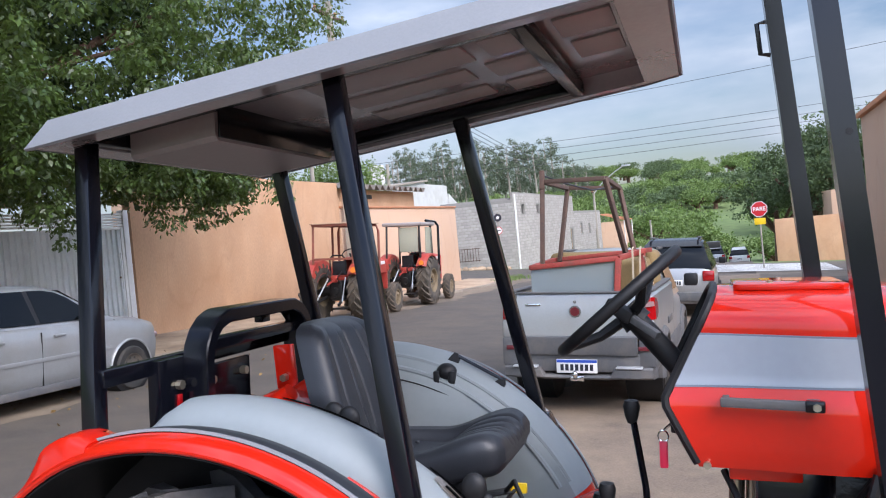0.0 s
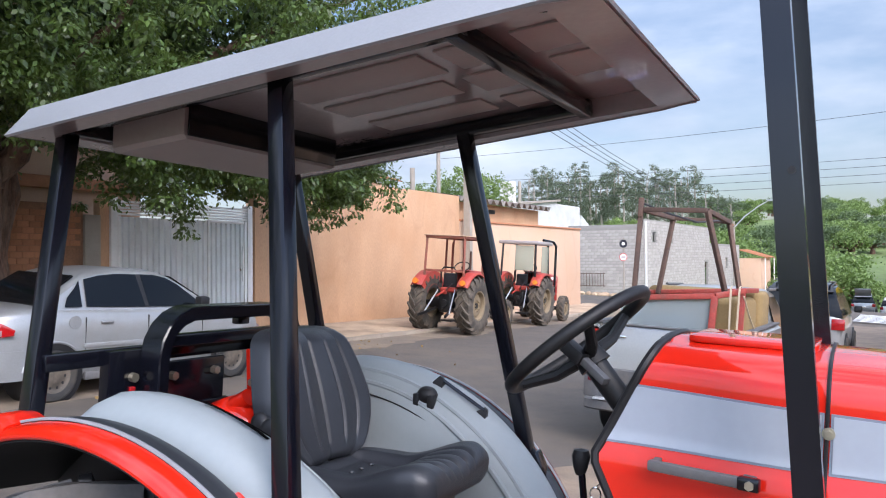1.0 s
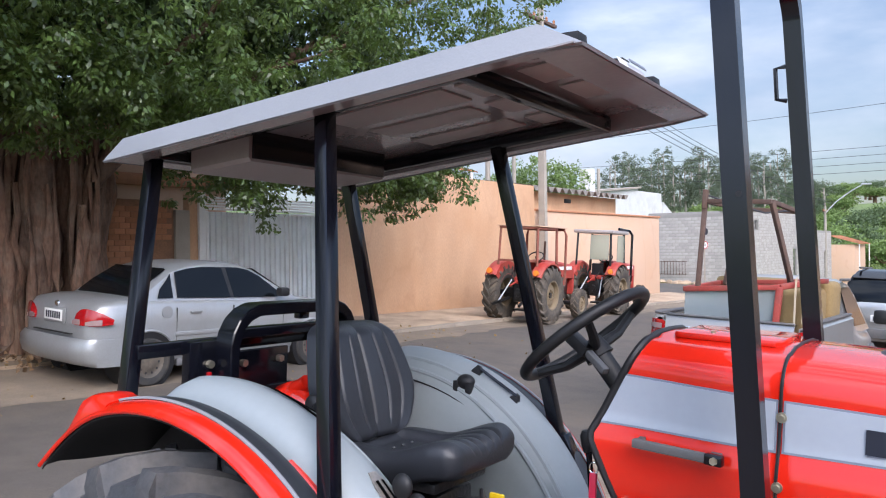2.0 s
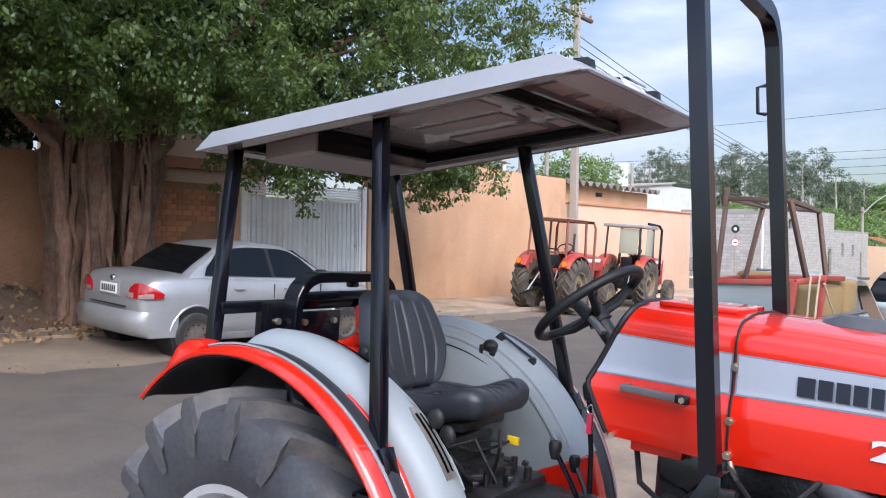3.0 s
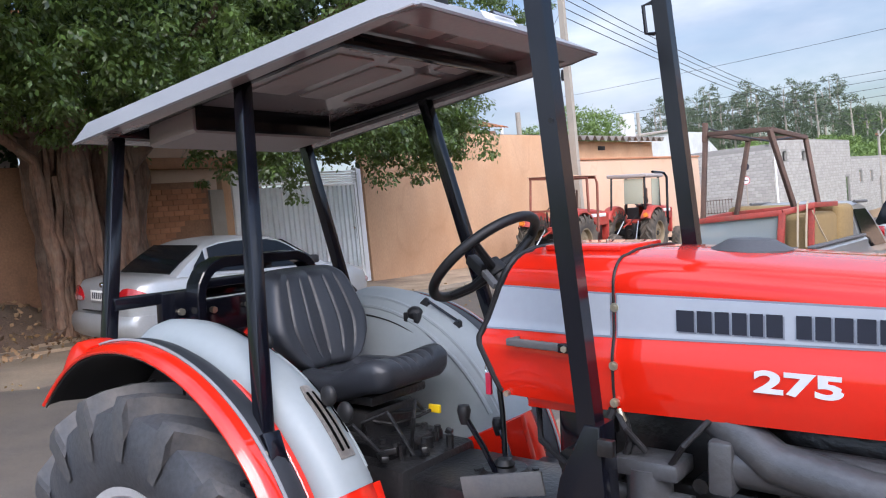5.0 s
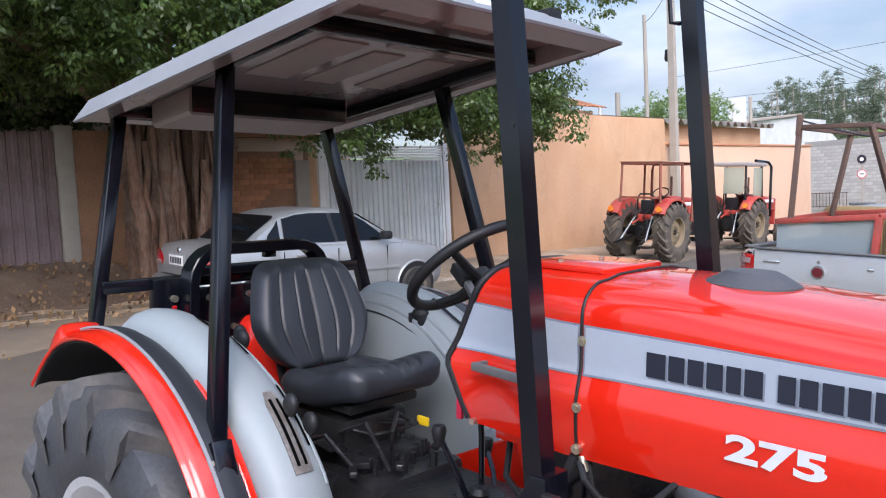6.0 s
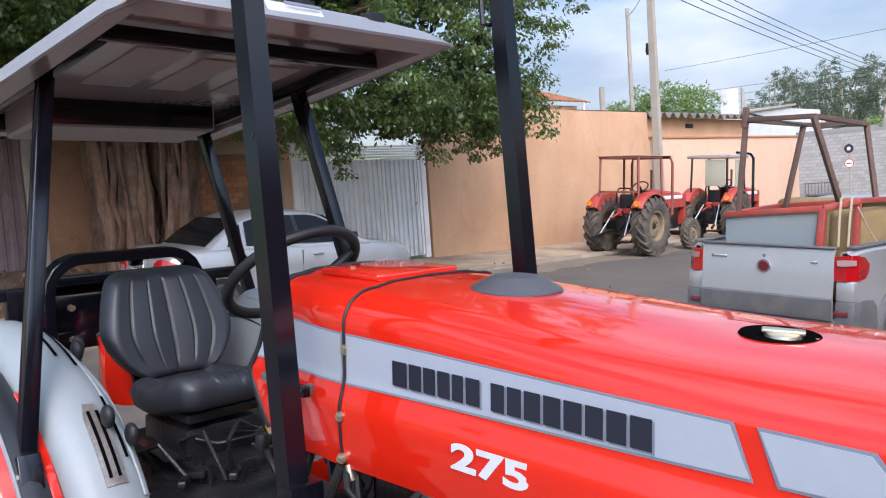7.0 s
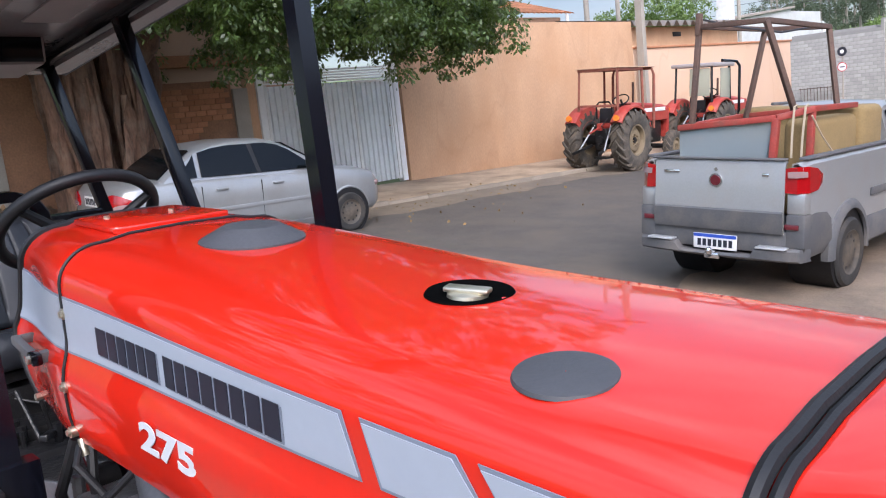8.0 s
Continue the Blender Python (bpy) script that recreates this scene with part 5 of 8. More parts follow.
            strip(tops, lows, M_STRIPEW, 0.0028, "stripe", border, "silver-grey stripe with dark outline")
        # the maker's name stands as one plain block for each character
        for x0, x1, widths in ((1.527, 1.776, (1.25, 1.05, 1, 1, 0.9, 1.05)), (1.797, 2.13, (0.95, 0.95, 1.05, 1.05, 1.05, 1, 1.05, 1.1))):
            unit, x = (x1 - x0) / sum(widths), x0
            for w in widths:
                for mat, off, dx, dz in ((M_SHADOWINK, 0.0046, 0.0035, -0.0035), (M_INK, 0.0062, 0, 0)):
                    a, b = x + 0.001 + dx, x + w * unit - 0.006 + dx
                    zc = 1.534 + 0.003 * (x - 1.527) / 0.6
                    rows = [[on_side(q, zc + 0.025 + dz, off), on_side(q, zc + dz, off), on_side(q, zc - 0.026 + dz, off)] for q in (a, b)]
                    part("maker_mark", shell(rows, 0.001), mat, hood)
                x += w * unit
        rot = pose(1.803, side * (hood_w(1.803) + 0.02), 1.408, 90, 0, 0 if side < 0 else 180)
        words("275", 0.068, M_DECAL, hood, rot, "model_number", depth=0.0008, width=0.184, bold=0.0024)
        for z in (1.557, 1.412, 1.318):
            bm = B()
            yb = hood_w(1.368) + bulge(z)
            rod(bm, (1.368, side * 0.25, z), (1.368, side * (yb + 0.005), z), 0.0115, 18)
            rod(bm, (1.368, side * 0.25, z), (1.368, side * (yb + 0.011), z), 0.007, 6)
            part("bolt", bm, M_STEEL, hood)
        bm = B()
        rod(bm, (1.012, side * 0.2, 1.29), (1.012, side * (hood_w(1.012) + 0.02), 1.29), 0.009, 8)
        part("bolt", bm, M_STEEL, cowl)
        bm = B()
        yb = hood_w(1.15) + 0.014
        bar(bm, (1.045, side * (yb + 0.016), 1.447), (1.255, side * (yb + 0.042), 1.447), 0.018, 0.021, 0.004)
        box(bm, 1.05, 1.065, min(side * (yb - 0.02), side * (yb + 0.02)), max(side * (yb - 0.02), side * (yb + 0.02)), 1.437, 1.457, 0.002)
        box(bm, 1.225, 1.25, min(side * (yb - 0.0), side * (yb + 0.035)), max(side * (yb - 0.0), side * (yb + 0.035)), 1.436, 1.458, 0.002)
        hd = part("side_handle", bm, M_CLAD, cowl, "dark grey plastic side bar")
        bm = B()
        bar(bm, (1.218, side * (yb + 0.038), 1.447), (1.258, side * (yb + 0.043), 1.447), 0.021, 0.025, 0.004)
        part("end_cap", bm, M_BLACK, hd)
        bm = B()
        rod(bm, (1.24, side * (yb + 0.045), 1.447), (1.24, side * (yb + 0.058), 1.447), 0.009, 6)
        part("bolt", bm, M_STEEL, hd)
    # key and fob
    bm = B()
    tube(bm, [(0.96, -0.165, 1.375), (0.93, -0.17, 1.37), (0.915, -0.17, 1.355)], 0.004, 6)
    ring = [(0.912 + 0.012 * math.cos(2 * math.pi * i / 14), -0.171, 1.34 + 0.014 * math.sin(2 * math.pi * i / 14)) for i in range(14)]
    tube(bm, ring, 0.002, 5, closed=True)
    key = part("ignition_key", bm, M_CHROME, t)
    bm = B()
    box(bm, 0.902, 0.922, -0.177, -0.165, 1.262, 1.328, 0.004)
    part("key_fob", bm, M_PINK, key, "red plastic key fob")
    bm = B()
    box(bm, 0.93, 0.985, -0.185, -0.14, 1.35, 1.4, 0.006)
    part("ignition_switch", bm, M_PLASTIC, t)

    # front roll bar
    def post_x(z):
        return 1.39 - 0.105 * (z - 1.1)
    top, r = 2.69, 0.11
    h = 0.415
    pts = [(-h, 0.8), (-h, 1.4), (-h, 2.0), (-h, top - r)] + [(-h + r - r * math.cos(radians(a)), top - r + r * math.sin(radians(a))) for a in (22.5, 45, 67.5, 90)]
    pts += [(-y, z) for y, z in reversed(pts)]
    bm = B()
    rows = []
    for i, (y, z) in enumerate(pts):
        a, b = pts[max(0, i - 1)], pts[min(len(pts) - 1, i + 1)]
        v = Vector((b[0] - a[0], b[1] - a[1])).normalized()
        o = Vector((-v.y, v.x)) * 0.024
        x = post_x(z) - 0.005
        rows.append([(x - 0.024, y - o.x, z - o.y), (x + 0.024, y - o.x, z - o.y), (x + 0.024, y + o.x, z + o.y), (x - 0.024, y + o.x, z + o.y)])
    loft(bm, rows)
    bmesh.ops.bevel(bm, geom=[e for e in bm.edges if e.calc_face_angle(0) > 1.0], offset=0.007, segments=2, affect="EDGES")
    bar_ob = part("roll_bar", bm, M_BLACK, t, "black square-tube front roll bar")
    for side in (-1, 1):
        bm = B()
        prism(bm, [(1.29, 1.16), (1.36, 1.3), (1.4, 1.3), (1.43, 0.75), (1.2, 0.75)], min(side * 0.36, side * 0.445), max(side * 0.36, side * 0.445), bevel=0.006)
        part("gusset", bm, M_BLACK, bar_ob)
        bm = B()
        box(bm, 1.2, 1.44, min(side * 0.18, side * 0.4), max(side * 0.18, side * 0.4), 0.78, 0.84, 0.005)
        part("mounting", bm, M_BLACK, bar_ob)
        bm = B()
        rod(bm, (post_x(2.02) + 0.004, side * 0.435, 2.02), (post_x(2.02) + 0.004, side * 0.4405, 2.02), 0.007, 10)
        part("bolt_hole", bm, M_PLASTIC, bar_ob)
    bm = B()
    tube(bm, [(post_x(2.44) - 0.03, 0.39, 2.45), (post_x(2.44) - 0.058, 0.39, 2.445), (post_x(2.36) - 0.058, 0.39, 2.355), (post_x(2.36) - 0.03, 0.39, 2.35)], 0.007, 6)
    part("latch_loop", bm, M_BLACK, bar_ob)
    bm = B()
    box(bm, 1.4, 1.44, -0.46, -0.44, 1.235, 1.275, 0.003)
    part("bracket", bm, M_IRON, bar_ob)
    return t


tractor = tractor_new(on_ground(-0.106, 2.591, -11.53))


# ---- the gate and the far side of the street ----
def gate_sheet():
    g = thing("gate", upright(-4.4, 0.0), "grey-white ribbed sheet metal double gate with a slatted panel", "gate")
    z0, z1 = 0.07, 2.28
    def ribbed(y0, y1, zz0, zz1, pitch=0.14, d=0.045):
        bm = B()
        n = max(1, round((y1 - y0) / pitch))
        p = (y1 - y0) / n
        prof = []
        for i in range(n):
            a = y0 + i * p
            prof += [(0, a), (0, a + p * 0.28), (d, a + p * 0.34), (d, a + p * 0.94)]
        prof.append((0, y1))
        loft(bm, [[(x, y, zz0) for x, y in prof], [(x, y, zz1) for x, y in prof]], closed=False, caps=False)
        bmesh.ops.solidify(bm, geom=bm.faces[:], thickness=0.004)
        return bm
    part("gate_leaf", ribbed(0.12, 2.17, z0, z1 - 0.02), M_GATE, g, smooth=0)
    leaf = part("gate_door", ribbed(2.25, 3.2, z0, z1 - 0.05), M_GATE, g, smooth=0)
    for y0, y1, a in ((2.18, 2.24, z0), (3.21, 3.28, z0), (2.245, 3.205, z1 - 0.06), (0.06, 0.12, z0)):
        bm = B()
        box(bm, 0.0, 0.05, y0, y1, a, z1, 0.005)
        part("gate_rail", bm, M_WHITE, g)
    bm = B()
    box(bm, 0.05, 0.075, 3.13, 3.16, 1.0, 1.75, 0.004)
    part("pull_bar", bm, M_GATE, leaf)
    bm = B()
    rod(bm, (0.04, 3.08, 1.25), (0.06, 3.08, 1.25), 0.025, 10)
    part("lock", bm, M_CHROME, leaf)
    for i in range(5):
        bm = B()
        box(bm, -0.01, 0.03, 0.05, 3.3, z1 + 0.015 + 0.055 * i, z1 + 0.055 + 0.055 * i, 0.006)
        part("slat", bm, M_WHITE, g)
    bm = B()
    box(bm, -0.1, 0.06, 3.3, 3.45, 0.0, 2.62, 0.01)
    part("gate_post", bm, M_WHITE, g, "white gate post")
    bm = B()
    box(bm, -0.1, 0.06, -0.1, 0.05, 0.0, 2.62, 0.01)
    part("gate_post", bm, M_WHITE, g, "white gate post")
    return g


gate_sheet()


def house_above_gate():
    h = thing("house", upright(-4.6, -3.0), "low house behind the gate with brown fascia", "house")
    bm = B()
    box(bm, -4.0, 0, -0.6, 3.2, 0, 4.1, 0.02)
    part("wall", bm, M_PEACH, h)
    bm = B()
    box(bm, -0.05, 0.25, -0.8, 3.4, 2.8, 3.05, 0.02)
    part("fascia", bm, M_BRICK, h)
    bm = B()
    box(bm, -4.2, 0.3, -0.8, 3.4, 4.1, 4.22, 0.02)
    part("roof", bm, M_TILE, h)
    return h


house_above_gate()


def tile_roof_house(s, t, z, w, d, label):
    x, y = st_xy(s, t)
    h = thing("house", pose(x, y, terrain(x, y), 0, 0, YAW), label, "house")
    zg = z - terrain(x, y)
    bm = B()
    box(bm, -d, 0, 0, w, -0.3, zg, 0.02)
    part("wall", bm, M_PEACH, h)
    roof = B()
    n = int(w / 0.2)
    for i in range(n):
        y0 = -0.2 + (w + 0.4) * i / n
        for j in range(6):
            x0 = 0.45 - 0.42 * j
            z0 = zg + 0.05 + 0.13 * j
            pts = [(y0 + 0.1 + 0.1 * math.cos(radians(a)), 0.05 * math.sin(radians(a))) for a in (0, 45, 90, 135, 180)]
            loft(roof, [[(x0, py, z0 + pz) for py, pz in pts], [(x0 - 0.46, py, z0 + 0.14 + pz) for py, pz in pts]], closed=False, caps=False)
    bmesh.ops.solidify(roof, geom=roof.faces[:], thickness=0.015)
    part("roof", roof, M_TILE, h, "orange clay tile roof", smooth=0)
    for yy in (0.1, w - 0.1):
        bm = B()
        rod(bm, (0.35, yy, -0.3), (0.35, yy, zg + 0.05), 0.05, 8)
        part("porch_post", bm, M_WHITE, h)
    return h


tile_roof_house(5.4, -3.3, 4.25, 3.9, 3.0, "small peach house with orange clay tile roof")


def shed_fibro():
    x, y = st_xy(9.2, -0.9)
    h = thing("shed", pose(x, y, terrain(x, y), 0, 0, YAW), "rendered shed with corrugated fibre-cement roof edge", "shed")
    zg = 3.6 - terrain(x, y)
    bm = B()
    box(bm, -2.8, 0, 0, 7.6, -0.3, zg - 0.02, 0.02)
    part("wall", bm, M_ORANGE, h)
    bm = B()
    n, wv = 15, 0.53
    prof = []
    for i in range(n * 8 + 1):
        yy = -0.2 + wv * i / 8
        c = math.cos(2 * math.pi * i / 8)
        prof.append((yy, 0.11 * max(-0.6, c)))
    loft(bm, [[(0.5, yy, zg + z) for yy, z in prof], [(-3.0, yy, zg + 0.5 + z) for yy, z in prof]], closed=False, caps=False)
    bmesh.ops.solidify(bm, geom=bm.faces[:], thickness=0.03)
    part("roof", bm, M_FIBRO, h, "weathered grey corrugated roof sheets", smooth=60)
    bm = B()
    box(bm, -0.02, 0.03, 3.0, 3.5, zg - 0.35, zg - 0.2, 0.01)
    part("vent", bm, M_PLASTIC, h)


shed_fibro()


def white_sheds():
    x, y = st_xy(50.8, -18.0)
    h = thing("building", pose(x, y, terrain(x, y), 0, 0, YAW), "white rendered sheds with a sloping roof line", "building")
    g = -terrain(x, y)
    bm = B()
    prism(bm, [(0, -1), (10.4, -1), (10.4, g + 7.2), (0, g + 6.3)], -6, 0, axis="x")
    part("wall", bm, M_PALEWALL, h)
    bm = B()
    prism(bm, [(-0.4, g + 6.3), (10.6, g + 7.25), (10.6, g + 7.42), (-0.4, g + 6.47)], -6.3, 0.3, axis="x")
    part("roof", bm, M_FIBRO, h)
    bm = B()
    prism(bm, [(10.4, -1), (18.4, -1), (18.4, g + 7.1), (10.4, g + 7.1)], -7, -0.6, axis="x")
    part("wall", bm, M_PALEWALL, h)
    bm = B()
    prism(bm, [(18.4, -1), (21.5, -1), (21.5, g + 4.9), (18.4, g + 6.2)], -7, -0.4, axis="x")
    part("wall", bm, M_PALEWALL, h)
    return h


white_sheds()


def concrete_tower(s, t, z):
    x, y = st_xy(s, t)
    zg = z - terrain(x, y)
    p = thing("tower", pose(x, y, terrain(x, y), 0, 0, YAW), "pale tapering concrete tower behind the wall", "tower")
    bm = B()
    prism(bm, [(-1.4, -0.3), (0.7, -0.3), (0.45, zg), (-0.1, zg)], -0.5, 0.5, axis="x", bevel=0.02)
    part("shaft", bm, M_TOWER, p)
    bm = B()
    rod(bm, (0.62, 0.85, 0), (0.62, 0.85, zg + 0.05), 0.13, 8)
    part("pipe", bm, M_POLE, p)


concrete_tower(41.3, -14.0, 7.45)


def pale_house():
    h = thing("house", upright(-17.0, -2.4), "pale pink house behind the sheet fence", "house")
    bm = B()
    box(bm, -4.0, 0, 0, 9.6, 0, 5.2, 0.02)
    part("wall", bm, M_PALEPINK, h)
    bm = B()
    box(bm, -4.2, 0.4, -0.2, 9.8, 5.2, 5.4, 0.02)
    part("roof", bm, M_TILE, h)
    bm = B()
    box(bm, -0.03, 0.03, 6.4, 7.6, 2.6, 3.7, 0.01)
    part("window", bm, M_DARKGLASS, h)


pale_house()


def utility_pole(s, t, h, r0, r1, label, arm=True, square=False):
    x, y = st_xy(s, t)
    p = thing("utility_pole", pose(x, y, terrain(x, y), 0, 0, YAW), label, "pole")
    bm = B()
    if square:
        loft(bm, [[(-r0, -r0 * 0.8, -0.3), (r0, -r0 * 0.8, -0.3), (r0, r0 * 0.8, -0.3), (-r0, r0 * 0.8, -0.3)], [(-r1, -r1 * 0.8, h), (r1, -r1 * 0.8, h), (r1, r1 * 0.8, h), (-r1, r1 * 0.8, h)]])
    else:
        rod(bm, (0, 0, -0.3), (0, 0, h), r0, 14, r1)
    part("shaft", bm, M_POLE, p, smooth=30)
    if arm:
        bm = B()
        box(bm, -0.06, 0.06, -1.0, 1.0, h - 0.5, h - 0.4, 0.01)
        part("cross_arm", bm, M_RUST, p)
        for k in (-0.9, -0.4, 0.4, 0.9):
            bm = B()
            lathe(bm, [(0.001, 0.16), (0.03, 0.15), (0.05, 0.1), (0.03, 0.08), (0.055, 0.03), (0.02, 0), (0.001, 0)], 10, "z", (0, k, h - 0.4))
            part("insulator", bm, M_BRICK, p)
    return p


main_pole = utility_pole(8.45, 0.28, 9.5, 0.125, 0.085, "tall square concrete utility pole by the wall", square=True)
bm = B()
lathe(bm, [(0.001, 0.36), (0.12, 0.34), (0.14, 0.1), (0.12, 0.0), (0.001, 0)], 14, "z", (-0.16, 0.1, 5.55))
part("meter_box", bm, M_PLASTIC, main_pole, "dark round fixture")
utility_pole(12.2, -3.0, 7.9, 0.09, 0.07, "thin metal service post behind the wall", arm=False)
utility_pole(10.35, -3.0, 4.95, 0.1, 0.09, "thin pale post behind the wall", arm=False)


def street_lamp(s, t, h, label):
    p = utility_pole(s, t, h, 0.16, 0.1, label, arm=True)
    bm = B()
    tube(bm, [(0, 0, h - 0.6), (0.9, 0.1, h + 0.4), (2.1, 0.2, h + 1.3), (2.9, 0.25, h + 1.75)], 0.05, 8)
    box(bm, 2.8, 3.6, 0.14, 0.36, h + 1.72, h + 1.86, 0.02)
    part("lamp_arm", bm, M_RIM, p)
    return p


street_lamp(62, -1.2, 7.9, "concrete street pole with lamp arm and wires")
utility_pole(78, 2.1, 5.4, 0.14, 0.1, "plain concrete street pole by the junction", arm=False)
utility_pole(92, 18, 9.0, 0.16, 0.1, "far concrete pole among the bushes")


def cable(p, q, sag, r=0.012, n=14):
    bm = B()
    p, q = Vector(p), Vector(q)
    tube(bm, [p.lerp(q, i / n) - Vector((0, 0, sag * 4 * (i / n) * (1 - i / n))) for i in range(n + 1)], r, 5)
    return tagged(part("power_cable", bm, M_WIRE), "thin black overhead cable sagging between poles", "cable", "overhead cables")


mx, my = st_xy(8.45, 0.28)
fx, fy = st_xy(62, -0.5)
gx, gy = st_xy(40, 26)
for k in range(4):
    cable((mx, my, 7.35 + 0.3 * k), (*st_xy(62, -1.2), 4.9 + 0.42 * k), 0.75 + 0.12 * k, 0.014)
for k in range(4):
    cable((*st_xy(70, -40), 8.6 + 0.75 * k), (*st_xy(64, 60), 9.4 + 0.7 * k), 0.9, 0.02)
cable((*st_xy(110, -60), 19.5), (*st_xy(90, 90), 24.0), 2.0, 0.03)
cable((*st_xy(12.2, -3.0), 7.5), (mx, my, 7.6), 0.15, 0.01)


# ---- the block-built corner, signs and the far junction ----
def block_wall(name, x0, y0, yaw, length, z0, z1, label, near=True, windows=()):
    """Courses of concrete blocks with recessed joints; openings as (along, height, width, tall)."""
    root = tagged(part(name, wall_core(length, z0, z1, windows), M_MORTAR, m=pose(x0, y0, 0, 0, 0, yaw)), label, "wall", kind="structure")
    bw, bh, g = 0.39, 0.19, 0.02
    bm = bmesh.new()
    box(bm, -0.006, 0.012, 0, bw - g, 0, bh - g)
    me = finish(bm)
    me.materials.append(M_BLOCK)
    rows = int((z1 - z0) / bh)
    rest = []
    made = 0
    for r in range(rows - 1, -1, -1):
        off = 0 if r % 2 else -bw / 2
        k = 0
        while off + bw * k < length - 0.05:
            a = off + bw * k
            k += 1
            b = min(a + bw, length)
            a = max(a, 0)
            zc = z0 + r * bh
            if b - a < 0.1 or any(a < wx + ww and b > wx and zc < wz + wh and zc + bh > wz for wx, wz, ww, wh in windows):
                continue
            if made < 290 and near and b - a > bw - 0.01:
                ob = new("block", me)
                ob.parent = root
                ob.matrix_basis = pose(random.uniform(-0.004, 0.004), a, zc)
                made += 1
            else:
                rest.append((a, b, zc))
    vs, fs = [], []
    for a, b, zc in rest:
        i = len(vs)
        x = 0.012 + random.uniform(-0.004, 0.004)
        vs += [(x, a, zc), (x, b - g, zc), (x, b - g, zc + bh - g), (x, a, zc + bh - g), (-0.006, a, zc), (-0.006, b - g, zc), (-0.006, b - g, zc + bh - g), (-0.006, a, zc + bh - g)]
        fs += [(i, i + 1, i + 2, i + 3), (i, i + 4, i + 5, i + 1), (i + 3, i + 2, i + 6, i + 7), (i, i + 3, i + 7, i + 4), (i + 1, i + 5, i + 6, i + 2)]
    if fs:
        m2 = bpy.data.meshes.new("rest")
        m2.from_pydata(vs, [], fs)
        m2.materials.append(M_BLOCKW)
        tagged(part("blocks", m2, None, root), kind="stuff")
    return root


def wall_core(length, z0, z1, windows):
    bm = B()
    cuts = sorted(windows)
    y = 0.0
    for wx, wz, ww, wh in cuts:
        if wx > y:
            box(bm, -0.14, 0, y, wx, z0, z1)
        box(bm, -0.14, 0, wx, wx + ww, z0, wz)
        if wz + wh < z1:
            box(bm, -0.14, 0, wx, wx + ww, wz + wh, z1)
        y = wx + ww
    if y < length:
        box(bm, -0.14, 0, y, length, z0, z1)
    return bm


SB, CT = 33.2, -1.2
zb = terrain(*st_xy(SB, -4))
bx, by = st_xy(SB, CT - 9.3)
block_wall("wall_block_front", bx, by, YAW - 90, 9.3, zb - 0.4, 3.44, "grey concrete block yard wall facing the side street")
bx, by = st_xy(SB, CT)
block_wall("wall_block_side", bx, by, YAW, 18.4, zb - 0.6, 3.9, "grey concrete block house side with small windows and doorway", near=False, windows=((1.9, 2.55, 0.8, 0.6), (5.9, 2.55, 0.8, 0.6), (16.6, zb - 0.6, 1.0, 2.5)))
bx, by = st_xy(SB + 18.4, CT)
block_wall("wall_block_far", bx, by, YAW, 13.0, zb - 1.0, 2.66, "lower grey block wall farther down the street", near=False, windows=((2.6, 0.7, 0.8, 0.9), (6.4, 0.6, 0.8, 0.9), (9.8, zb - 1.0, 1.2, 2.6)))
b2 = thing("house", pose(*st_xy(SB + 0.15, CT - 0.15), 0, 0, 0, YAW), "dark inside of the unfinished block house", "house")
bm = B()
box(bm, -4.8, -0.35, 0.35, 18.0, zb - 0.5, 3.6, 0.02)
part("inner_wall", bm, M_MORTAR, b2)
bm = B()
rod(bm, (0.22, 0.05, zb - 0.3), (0.22, 0.05, 3.75), 0.06, 8)
part("down_pipe", bm, M_WHITE, b2, "white rain pipe at the corner")
tile_roof_house(66, 0.5, 1.4, 6.0, 5.0, "distant low house with orange tile roof")

# rubble and a grating at the foot of the block wall
bm = B()
random.seed(5)
for i in range(26):
    s, t = SB - 0.5 - random.random() * 1.2, -6.5 + random.random() * 5.2
    x, y = st_xy(s, t)
    ball(bm, (x, y, terrain(x, y) + 0.05), 0.1 + random.random() * 0.25, 0.1 + random.random() * 0.25, 0.05 + random.random() * 0.14, 7)
tagged(part("rubble", bm, M_PAVE), "heap of sandy rubble below the block wall", "rubble", kind="stuff")
gr = thing("grating", upright(SB - 0.3, -5.4, 0.45, -90), "dark metal grating leaning by the block wall", "grating")
for i in range(11):
    bm = B()
    rod(bm, (0, 0.18 * i, 0), (0, 0.18 * i, 0.85), 0.016, 6)
    part("grating_bar", bm, M_RUST, gr)
for z in (0.05, 0.8):
    bm = B()
    rod(bm, (0, -0.1, z), (0, 1.9, z), 0.02, 6)
    part("rail", bm, M_RUST, gr)


